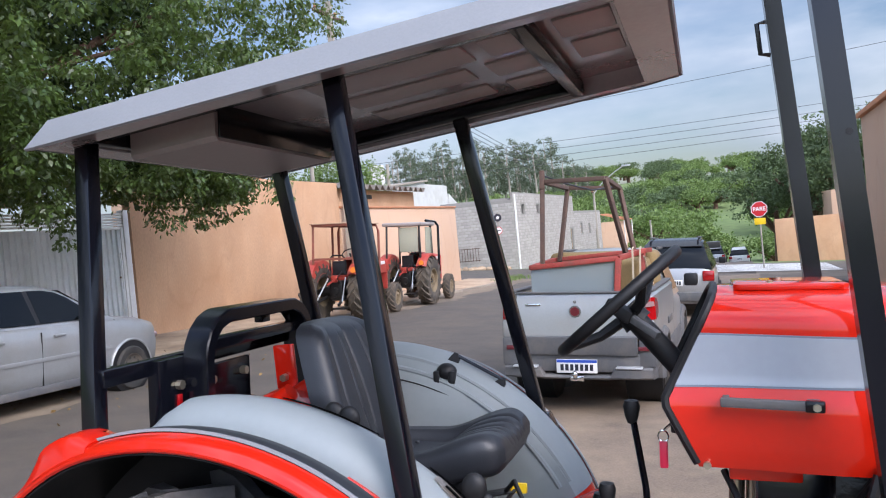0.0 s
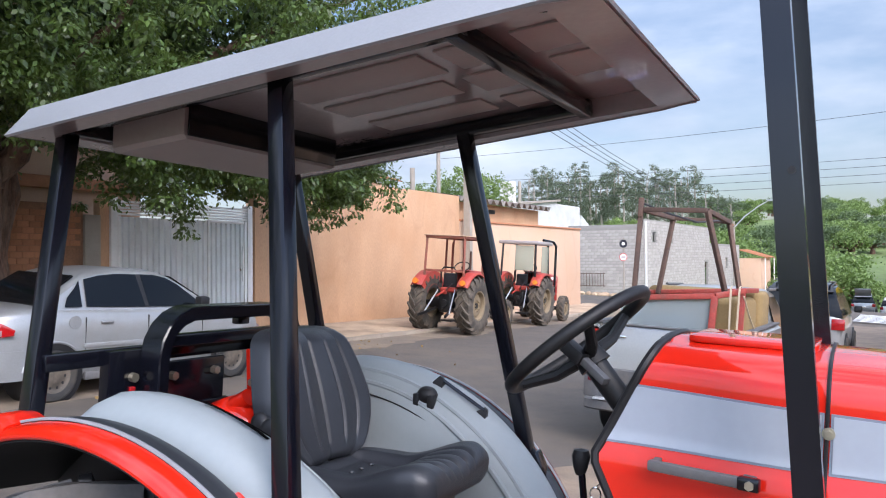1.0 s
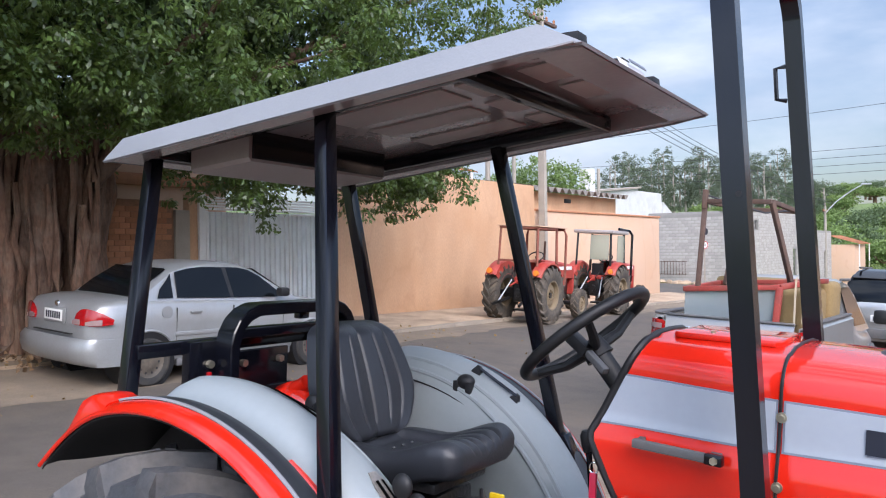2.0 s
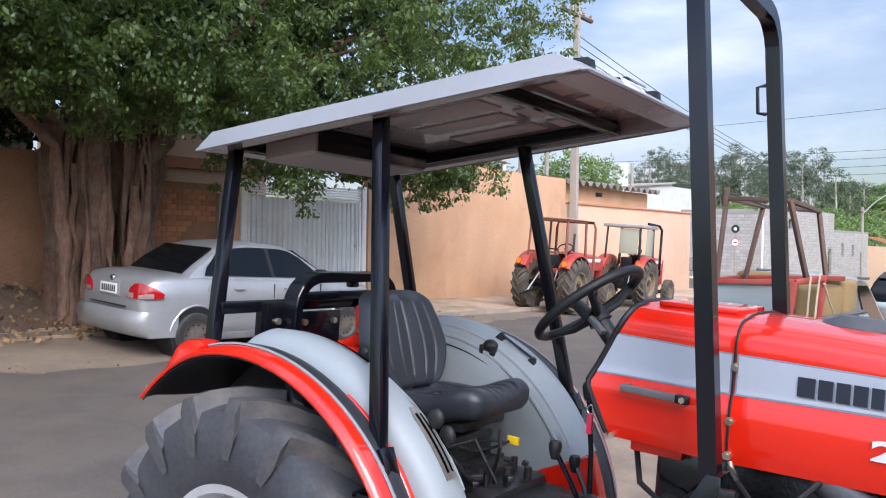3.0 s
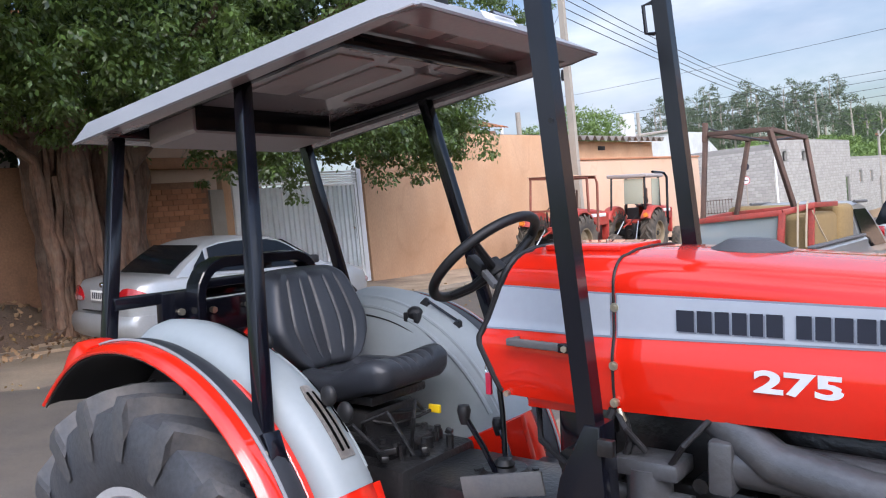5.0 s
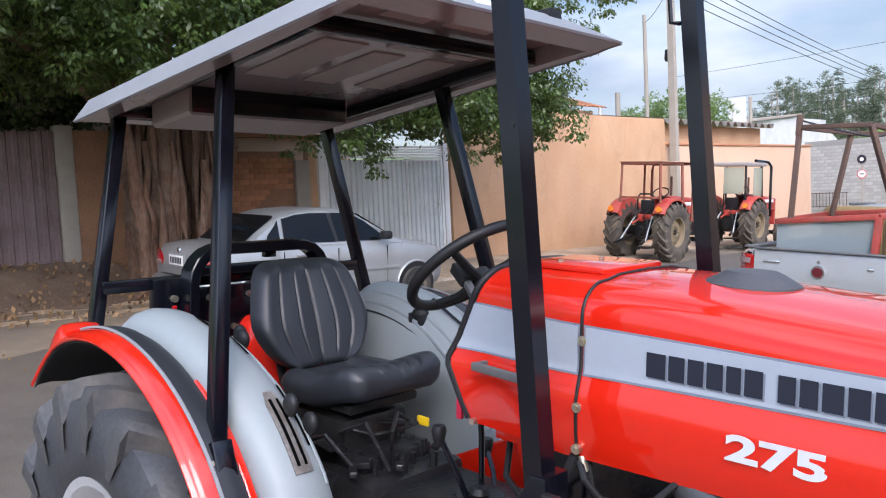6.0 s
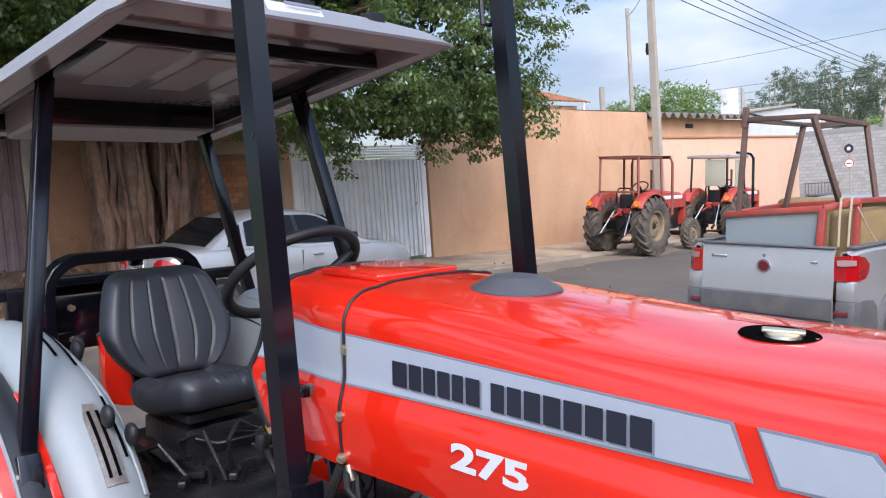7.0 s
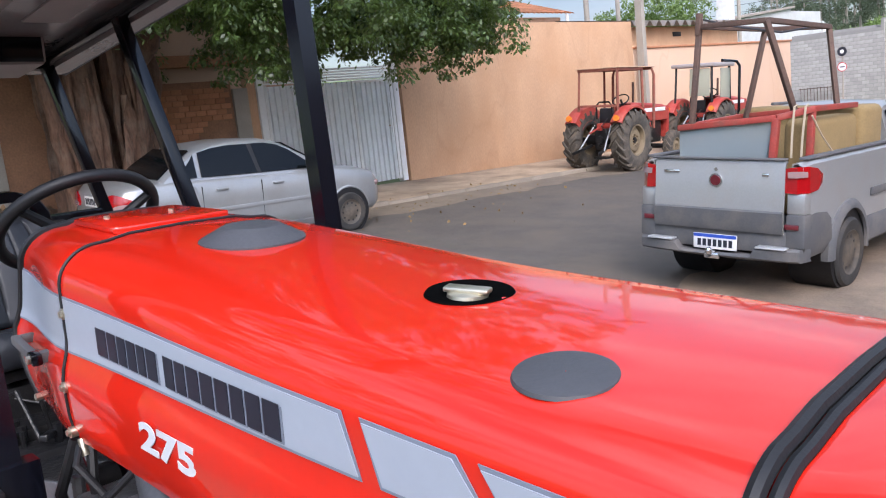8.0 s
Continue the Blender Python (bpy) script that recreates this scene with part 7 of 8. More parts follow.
# ---- parked vehicles ----
def road_wheel(parent, x, y, z, r, w, side, m_rim, steel=True):
    m = pose(x, y, z, 0, 0, 0 if side < 0 else 180)
    bm = B()
    lathe(bm, [(r * 0.62, -w * 0.42), (r * 0.7, -w * 0.5), (r * 0.93, -w * 0.48), (r, -w * 0.34), (r, w * 0.34), (r * 0.93, w * 0.48), (r * 0.62, w * 0.4)], 32)
    tyre = part("wheel", bm, M_TYRE, parent, m=m)
    bm = B()
    lathe(bm, [(r * 0.66, -w * 0.44), (r * 0.64, -w * 0.47), (r * 0.6, -w * 0.42), (r * 0.55, -w * 0.35), (r * 0.4, -w * 0.34), (r * 0.3, -w * 0.4), (r * 0.16, -w * 0.43), (0.001, -w * 0.43)], 32)
    rim = part("rim", bm, m_rim, tyre)
    for i in range(10):
        a = 2 * math.pi * i / 10
        bm = B()
        rod(bm, (r * 0.46 * math.cos(a), -w * 0.352, r * 0.46 * math.sin(a)), (r * 0.46 * math.cos(a), -w * 0.3, r * 0.46 * math.sin(a)), r * 0.055, 8)
        part("rim_hole", bm, M_PLASTIC, rim)
    return tyre


def body_ring(x, w, zl, zb, crown=0.03, tuck=0.9):
    half = [(w * tuck, zl), (w * 0.97, zl + 0.06), (w, zl + 0.2), (w, zl + (zb - zl) * 0.62), (w * 0.975, zb - 0.07), (w * 0.93, zb - 0.015), (w * 0.82, zb + crown * 0.4), (w * 0.4, zb + crown * 0.9), (0, zb + crown)]
    return [(x, y, z) for y, z in half] + [(x, -y, z) for y, z in reversed(half[:-1])]


def plate_bars(parent, m, w, h, top=False):
    bm = B()
    box(bm, -w / 2, w / 2, -h / 2, h / 2, 0, 0.006, 0.004)
    p = part("number_plate", bm, M_PLATE, parent, "white number plate", m=m)
    if top:
        bm = B()
        box(bm, -w / 2 + 0.004, w / 2 - 0.004, h / 2 - h * 0.24, h / 2 - 0.004, 0.0065, 0.009)
        part("plate_band", bm, M_BLUE, p, "blue top band")
    for i in range(7):
        bm = B()
        x = -w * 0.42 + w * 0.84 * (i + 0.5) / 7
        box(bm, x - w * 0.04, x + w * 0.04, -h * 0.32, h * (0.14 if top else 0.3), 0.0065, 0.009)
        part("plate_bar", bm, M_INK, p)
    return p


def sedan(m):
    c = thing("car", m, "silver four-door sedan with dark tinted windows by the kerb", "car")
    W = 0.82
    prof = [(-2.08, 0.60, 0.42, 0.78), (-2.05, 0.70, 0.32, 0.9), (-1.95, 0.77, 0.28, 1.0), (-1.7, 0.81, 0.26, 1.03), (-1.3, 0.82, 0.25, 1.03), (-0.8, 0.82, 0.24, 1.02), (0, 0.82, 0.24, 1.0), (0.8, 0.82, 0.24, 0.99), (1.2, 0.81, 0.25, 0.975), (1.6, 0.79, 0.26, 0.925), (1.9, 0.74, 0.28, 0.85), (2.06, 0.62, 0.32, 0.74), (2.11, 0.5, 0.38, 0.62)]
    bm = B()
    loft(bm, [body_ring(x, w, zl, zb) for x, w, zl, zb in prof])
    body = part("body", bm, M_SEDAN, c, smooth=50)
    def yy(z):
        return 0.775 - 0.2 * (z - 0.98) / 0.47
    top = [(-1.5, 1.02), (-1.28, 1.18), (-0.95, 1.38), (-0.7, 1.45), (-0.3, 1.475), (0.15, 1.46), (0.4, 1.38), (0.75, 1.18), (1.12, 0.97)]
    rows = []
    for x, z in top:
        w = yy(max(z, 1.0))
        rows.append([(x, -w - 0.0, 0.96), (x, -w, z - 0.03), (x, -w + 0.06, z), (x, -0.3, z + 0.015), (x, 0.3, z + 0.015), (x, w - 0.06, z), (x, w, z - 0.03), (x, w, 0.96)])
    bm = B()
    vr = [[Vector(p) for p in r] for r in rows]
    rows2 = []
    for r in rows:
        x = r[0][0]
        rows2.append([(x, -0.775, 0.96)] + r[1:-1] + [(x, 0.775, 0.96)])
    loft(bm, rows2)
    part("roof", bm, M_SEDAN, c, smooth=40)
    # windows
    def pane(poly, side, name="side_window"):
        bm = B()
        lo = [bm.verts.new((x, side * (yy(z) + 0.004), z)) for x, z in poly]
        hi = [bm.verts.new((x, side * (yy(z) + 0.012), z)) for x, z in poly]
        bm.faces.new(hi)
        bm.faces.new(lo)
        for i in range(len(poly)):
            k = (i + 1) % len(poly)
            bm.faces.new((lo[i], lo[k], hi[k], hi[i]))
        return part(name, bm, M_DARKGLASS, c, "dark tinted side window")
    for side in (-1, 1):
        pane([(-1.22, 1.05), (-1.0, 1.05), (-0.98, 1.34), (-1.04, 1.27), (-1.17, 1.15)], side)
        pane([(-0.94, 1.05), (-0.12, 1.03), (-0.17, 1.42), (-0.45, 1.425), (-0.7, 1.405), (-0.91, 1.36)], side)
        pane([(-0.06, 1.03), (0.72, 1.015), (0.72, 1.1), (0.45, 1.3), (0.28, 1.38), (0.1, 1.415), (-0.1, 1.42)], side)
        bm = B()
        lo = [(-0.122, 1.03), (-0.06, 1.03), (-0.1, 1.42), (-0.168, 1.42)]
        loft(bm, [[(x, side * (yy(z) + o), z) for x, z in lo] for o in (0.002, 0.009)])
        part("door_pillar", bm, M_PLASTIC, c)
        for xs in ((-0.98, -0.96, 0.4), (-0.1, -0.08, 0.3), (0.78, 0.8, 0.35)):
            bm = B()
            box(bm, xs[0], xs[0] + 0.006, min(side * 0.8, side * (W + 0.003)), max(side * 0.8, side * (W + 0.003)), xs[2], 0.93, 0.002)
            part("door_gap", bm, M_PLASTIC, body)
        for x in (-0.78, 0.08):
            bm = B()
            box(bm, x, x + 0.17, min(side * 0.8, side * (W + 0.022)), max(side * 0.8, side * (W + 0.022)), 0.855, 0.885, 0.01)
            part("door_handle", bm, M_SEDAN, body)
        bm = B()
        box(bm, 0.6, 0.76, min(side * 0.84, side * 0.97), max(side * 0.84, side * 0.97), 1.03, 1.15, 0.03)
        part("door_mirror", bm, M_PLASTIC, c)
        bm = B()
        box(bm, -1.0, 1.0, min(side * 0.815, side * (W + 0.012)), max(side * 0.815, side * (W + 0.012)), 0.58, 0.63, 0.006)
        part("side_moulding", bm, M_SEDAN, body)
        bm = B()
        box(bm, -0.95, 0.95, min(side * 0.72, side * 0.812), max(side * 0.72, side * 0.812), 0.2, 0.3, 0.02)
        part("sill", bm, M_CLAD, body)
        for x in (-1.36, 1.34):
            bm = B()
            lathe(bm, [(0.355, -0.01), (0.37, -0.02), (0.385, -0.008), (0.385, 0.03)], 24, "y", (0, 0, 0), 10, 170)
            part("wheel_arch", bm, M_SEDAN, body, m=pose(x, side * (W + 0.002) if side < 0 else side * (W + 0.002), 0.3, 0, 0, 0 if side < 0 else 180))
            # black drum proud of the body stands for the shaded wheel recess
            bm = B()
            rod(bm, (x, side * 0.45, 0.3), (x, side * (W + 0.006), 0.3), 0.36, 28)
            part("wheel_well", bm, M_PLASTIC, body)
            road_wheel(c, x, side * 0.775, 0.29, 0.29, 0.175, side, M_RIMD)
        # lamps
        arch = ((0.42, -2.095, 0.8, 0.76), (0.47, -2.092, 0.885, 0.752), (0.55, -2.084, 0.935, 0.75), (0.64, -2.066, 0.947, 0.75), (0.735, -2.03, 0.932, 0.75), (0.797, -1.945, 0.89, 0.757), (0.828, -1.83, 0.825, 0.77))
        bm = shell([[(x + 0.004, side * y, zt), (x - 0.014, side * (y + 0.006), (zt + zb) / 2), (x - 0.012, side * (y + 0.006), zb)] for y, x, zt, zb in arch], 0.02)
        tl = part("tail_lamp", bm, M_LAMPRED, c, "red tail lamp with clear lower band")
        for low in (arch[:3], arch[3:6]):
            bm = shell([[(x - 0.02, side * (y + 0.012), zb + (0.07 if k else 0.045)), (x - 0.022, side * (y + 0.012), zb + 0.008)] for k, (y, x, zt, zb) in enumerate(low)], 0.008)
            part("clear_lens", bm, M_LAMPW, tl)
        bm = B()
        ball(bm, (1.95, side * 0.58, 0.66), 0.12, 0.13, 0.07)
        part("headlamp", bm, M_LAMPW, c)
    bm = B()
    rod(bm, (-1.12, -W + 0.005, 0.88), (-1.12, -W - 0.004, 0.88), 0.075, 24)
    part("fuel_flap", bm, M_SEDAN, body)
    # rear glass, boot, bumper
    bm = shell([[(-1.46, -0.6, 1.06), (-1.46, 0.6, 1.06)], [(-1.29, -0.58, 1.195), (-1.29, 0.58, 1.195)], [(-0.98, -0.53, 1.39), (-0.98, 0.53, 1.39)]], 0.02)
    rg = part("rear_window", bm, M_DARKGLASS, c, "dark tinted rear window")
    rg.matrix_basis = pose(-0.012, 0, 0.012)
    bm = shell([[(1.09, -0.62, 1.0), (1.09, 0.62, 1.0)], [(0.75, -0.58, 1.195), (0.75, 0.58, 1.195)], [(0.42, -0.53, 1.385), (0.42, 0.53, 1.385)]], 0.02)
    ws = part("windscreen", bm, M_DARKGLASS, c)
    ws.matrix_basis = pose(0.012, 0, 0.012)
    rows = []
    for z, x, w in ((0.28, -2.06, 0.66), (0.34, -2.14, 0.7), (0.45, -2.17, 0.71), (0.55, -2.16, 0.71), (0.6, -2.12, 0.7)):
        rows.append([(-1.62, -0.835, z), (-1.85, -0.825, z), (-2.0, -0.79, z), (x + 0.03, -w, z), (x, -0.4, z), (x - 0.01, 0, z), (x, 0.4, z), (x + 0.03, w, z), (-2.0, 0.79, z), (-1.85, 0.825, z), (-1.62, 0.835, z)])
    part("rear_bumper", shell(rows, 0.02), M_SEDAN, c, smooth=50)
    bm = B()
    box(bm, -2.13, -2.09, -0.41, 0.41, 0.635, 0.645, 0.002)
    part("boot_gap", bm, M_PLASTIC, body)
    plate_bars(c, Matrix(((0, 0, -1, -2.105), (-1, 0, 0, 0.0), (0, 1, 0, 0.835), (0, 0, 0, 1))), 0.4, 0.13)
    bm = B()
    box(bm, -2.1, -2.08, -0.24, 0.24, 0.74, 0.93, 0.01)
    part("plate_recess", bm, M_SEDAN, body)
    bm = B()
    rod(bm, (-2.05, 0, 0.965), (-2.075, 0, 0.96), 0.035, 16)
    part("badge", bm, M_CHROME, body)
    return c


sx, sy = st_xy(-6.95, 3.24)
sedan(on_ground(sx, sy, 75.8))


def pickup(m):
    p = thing("pickup", m, "silver pickup truck with dark bumpers carrying a rusty load", "pickup truck")
    W, H = 0.785, 1.245
    # bed sides
    for side in (-1, 1):
        rows = []
        for x, w, zl, zt in ((-2.2, 0.75, 0.52, H - 0.02), (-2.1, W, 0.5, H), (-1.6, W, 0.48, H), (-0.6, W, 0.46, H), (-0.1, W, 0.45, H), (0.0, W, 0.45, H)):
            rows.append([(x, side * (w - 0.1), H - 0.55), (x, side * (w - 0.1), zt - 0.01), (x, side * (w - 0.05), zt), (x, side * (w - 0.005), zt - 0.035), (x, side * w, 0.9), (x, side * w, 0.66), (x, side * (w - 0.02), zl)])
        part("bed_side", shell(rows, 0.012), M_SILVER, p, smooth=40)
        bm = B()
        box(bm, -2.15, 0.0, min(side * (W - 0.1), side * (W - 0.02)), max(side * (W - 0.1), side * (W - 0.02)), H, H + 0.025, 0.008)
        part("bed_rail", bm, M_CLAD, p)
        # lamp
        rows = [[(-2.235, side * 0.61, 1.18), (-2.24, side * 0.61, 0.975)], [(-2.23, side * 0.71, 1.195), (-2.235, side * 0.715, 0.97)], [(-2.16, side * 0.785, 1.195), (-2.16, side * 0.795, 0.975)], [(-2.02, side * 0.793, 1.17), (-2.02, side * 0.8, 0.985)], [(-1.9, side * 0.79, 1.11), (-1.93, side * 0.798, 1.04)]]
        lamp = part("tail_lamp", shell(rows, 0.025), M_LAMPRED, p, "red wrap-around tail lamp")
        rows = [[(-2.262, side * 0.645, 1.155), (-2.264, side * 0.65, 1.105)], [(-2.25, side * 0.715, 1.16), (-2.255, side * 0.715, 1.105)], [(-2.19, side * 0.782, 1.155), (-2.192, side * 0.786, 1.11)]]
        part("clear_lens", shell(rows, 0.008), M_LAMPW, lamp)
        bm = B()
        box(bm, -2.225, -2.05, min(side * 0.625, side * (W - 0.004)), max(side * 0.625, side * (W - 0.004)), 0.79, 0.972, 0.02)
        part("rear_corner", bm, M_SILVER, p)
        bm = B()
        box(bm, -2.235, -2.05, min(side * 0.625, side * (W + 0.004)), max(side * 0.625, side * (W + 0.004)), 0.5, 0.795, 0.02)
        part("corner_cladding", bm, M_CLAD, p)
        # cladding, arch and wheels
        rows = []
        for x, zz in ((-2.2, 0.78), (-2.0, 0.79), (-1.8, 0.77), (-1.7, 0.7)):
            rows.append([(x, side * (W - 0.02 if x < -2.1 else W + 0.012), zz), (x, side * (W if x < -2.1 else W + 0.025), 0.52), (x, side * (W - 0.03), 0.4)])
        part("lower_cladding", shell(rows, 0.015), M_CLAD, p)
        for x in (-1.28, 1.4):
            bm = B()
            lathe(bm, [(0.37, -0.02), (0.375, -0.045), (0.42, -0.045), (0.46, -0.012), (0.46, 0.05)], 26, "y", (0, 0, 0), -6, 186)
            part("wheel_flare", bm, M_CLAD, p, "dark grey plastic wheel flare", m=pose(x, side * W, 0.36, 0, 0, 0 if side < 0 else 180))
            # black drum in place of the shaded recess round the wheel
            bm = B()
            rod(bm, (x, side * 0.4, 0.36), (x, side * (W + 0.004), 0.36), 0.385, 28)
            part("wheel_well", bm, M_PLASTIC, p)
            road_wheel(p, x, side * 0.738, 0.325, 0.325, 0.19, side, M_RIMD)
        rows = []
        for x in (-0.86, -0.4, 0.4, 0.98):
            rows.append([(x, side * (W - 0.01), 0.6), (x, side * (W + 0.018), 0.55), (x, side * (W + 0.01), 0.36), (x, side * (W - 0.06), 0.3)])
        part("sill_cladding", shell(rows, 0.015), M_CLAD, p)
        bm = B()
        box(bm, -0.75, -0.3, min(side * W, side * (W + 0.012)), max(side * W, side * (W + 0.012)), 0.78, 0.86, 0.006)
        part("side_mark", bm, M_CLAD, p)
        bm = B()
        box(bm, -2.25, -2.23, min(side * 0.62, side * 0.74), max(side * 0.62, side * 0.74), 0.665, 0.71, 0.004)
        part("reflector", bm, M_BADGE, p)
    # bed floor and tailgate
    bm = B()
    box(bm, -2.15, 0.0, -0.74, 0.74, 0.6, 0.66, 0.01)
    part("bed_floor", bm, M_CLAD, p)
    bm = B()
    box(bm, -0.03, 0.02, -0.74, 0.74, 0.6, H, 0.01)
    part("bed_front", bm, M_SILVER, p)
    rows = []
    for y in (-0.615, -0.58, -0.3, 0, 0.3, 0.58, 0.615):
        rows.append([(-2.19, y, H + 0.0), (-2.225, y, H - 0.005), (-2.24, y, H - 0.05), (-2.245, y, 1.0), (-2.262, y, 0.82), (-2.262, y, 0.7), (-2.245, y, 0.62)])
    tg = part("tailgate", shell(rows, 0.02), M_SILVER, p, smooth=35)
    rows = [[(-2.263, y, 0.815), (-2.276, y, 0.8), (-2.276, y, 0.66), (-2.262, y, 0.62)] for y in (-0.612, -0.3, 0.0, 0.3, 0.612)]
    part("tailgate_trim", shell(rows, 0.01), M_CLAD, tg, "dark grey plastic tailgate band")
    bm = B()
    box(bm, -2.25, -2.19, -0.62, 0.62, H, H + 0.02, 0.008)
    part("tailgate_cap", bm, M_CLAD, tg)
    bm = B()
    rod(bm, (-2.242, 0, 1.065), (-2.262, 0, 1.063), 0.062, 28)
    bd = part("round_badge", bm, M_CHROME, tg, "round chrome badge with red centre")
    bm = B()
    rod(bm, (-2.26, 0, 1.064), (-2.266, 0, 1.063), 0.048, 24)
    part("badge_centre", bm, M_BADGE, bd)
    bm = B()
    rod(bm, (-2.24, 0, 1.16), (-2.255, 0, 1.16), 0.016, 14)
    part("lock", bm, M_CHROME, tg)
    for y0, y1, z0, z1 in ((0.36, 0.52, 1.12, 1.145), (-0.48, -0.42, 1.11, 1.135)):
        bm = B()
        box(bm, -2.252, -2.243, y0, y1, z0, z1, 0.003)
        part("script_mark", bm, M_CHROME, tg)
    # lower rear: dark panel, bumper with step, plate
    bm = B()
    box(bm, -2.23, -2.1, -0.74, 0.74, 0.44, 0.64, 0.02)
    part("rear_panel", bm, M_CLAD, p)
    rows = []
    for y, x, zt, zl in ((-0.79, -2.1, 0.49, 0.38), (-0.76, -2.26, 0.5, 0.38), (-0.6, -2.3, 0.5, 0.38), (-0.38, -2.31, 0.49, 0.38), (-0.34, -2.29, 0.42, 0.37), (0, -2.29, 0.41, 0.37), (0.34, -2.29, 0.42, 0.37), (0.38, -2.31, 0.49, 0.38), (0.6, -2.3, 0.5, 0.38), (0.76, -2.26, 0.5, 0.38), (0.79, -2.1, 0.49, 0.38)):
        rows.append([(-2.1, y, zt), (x + 0.02, y, zt), (x, y, zt - 0.02), (x, y, zl + 0.02), (x + 0.03, y, zl)])
    part("rear_bumper", shell(rows, 0.02), M_CLAD, p)
    for y0, y1 in ((-0.66, -0.4), (0.4, 0.66)):
        bm = B()
        box(bm, -2.32, -2.2, y0, y1, 0.492, 0.51, 0.005)
        part("bumper_step", bm, M_RIM, p, "silver bumper step insert")
    plate_bars(p, Matrix(((0, 0, -1, -2.255), (-1, 0, 0, 0.0), (0, 1, 0, 0.505), (0, 0, 0, 1))), 0.42, 0.14, True)
    bm = B()
    rod(bm, (-2.2, 0.0, 0.4), (-2.36, 0.0, 0.4), 0.025, 10)
    ball(bm, (-2.37, 0.0, 0.44), 0.03, 0.03, 0.035, 12)
    box(bm, -2.36, -2.33, -0.09, 0.05, 0.37, 0.42, 0.006)
    part("tow_hitch", bm, M_CHROME, p, "bright tow ball")
    # cab
    prof = [(0.02, W, 0.45, H), (0.5, W, 0.43, 1.06), (1.0, W, 0.43, 1.03), (1.4, W - 0.01, 0.43, 1.0), (1.8, W - 0.04, 0.43, 0.93), (2.1, 0.72, 0.45, 0.8), (2.2, 0.55, 0.5, 0.68)]
    bm = B()
    loft(bm, [body_ring(x, w, zl, zb) for x, w, zl, zb in prof])
    part("cab_body", bm, M_SILVER, p, smooth=50)
    def yy(z):
        return 0.745 - 0.18 * (z - 1.03) / 0.6
    rows = []
    for x, z in ((0.02, 1.1), (0.03, 1.58), (0.15, 1.62), (0.5, 1.64), (0.8, 1.6), (1.0, 1.5), (1.3, 1.22), (1.45, 1.05)):
        w = yy(z)
        rows.append([(x, -0.745, 1.0), (x, -w, z - 0.03), (x, -w + 0.07, z), (x, 0, z + 0.02), (x, w - 0.07, z), (x, w, z - 0.03), (x, 0.745, 1.0)])
    bm = B()
    loft(bm, rows)
    part("cab_roof", bm, M_SILVER, p, smooth=40)
    bm = B()
    box(bm, 0.0, 0.018, -0.6, 0.6, 1.2, 1.52, 0.01)
    part("rear_window", bm, M_DARKGLASS, p)
    for side in (-1, 1):
        bm = B()
        poly = [(0.12, 1.1), (1.2, 1.08), (0.95, 1.38), (0.72, 1.54), (0.12, 1.55)]
        lo = [bm.verts.new((x, side * (yy(z) + 0.002), z)) for x, z in poly]
        hi = [bm.verts.new((x, side * (yy(z) + 0.012), z)) for x, z in poly]
        bm.faces.new(hi), bm.faces.new(lo)
        for i in range(5):
            bm.faces.new((lo[i], lo[(i + 1) % 5], hi[(i + 1) % 5], hi[i]))
        part("side_window", bm, M_DARKGLASS, p)
        bm = B()
        box(bm, 1.0, 1.14, min(side * 0.85, side * 1.03), max(side * 0.85, side * 1.03), 1.1, 1.27, 0.03)
        part("door_mirror", bm, M_PLASTIC, p)
        bm = B()
        rod(bm, (0.16, side * 0.6, 1.64), (0.9, side * 0.58, 1.63), 0.018, 8)
        part("roof_rail", bm, M_CLAD, p)
    bm = shell([[(1.44, -0.66, 1.08), (1.44, 0.66, 1.08)], [(1.3, -0.62, 1.235), (1.3, 0.62, 1.235)], [(1.0, -0.56, 1.515), (1.0, 0.56, 1.515)]], 0.02)
    wd = part("windscreen", bm, M_DARKGLASS, p)
    wd.matrix_basis = pose(0.014, 0, 0.012)
    return p


PX, PY = st_xy(-6.05 + 2.24, 10.27)
PM = on_ground(PX, PY, 75.8) @ pose(0, 0.1, 0)
pickup(PM)


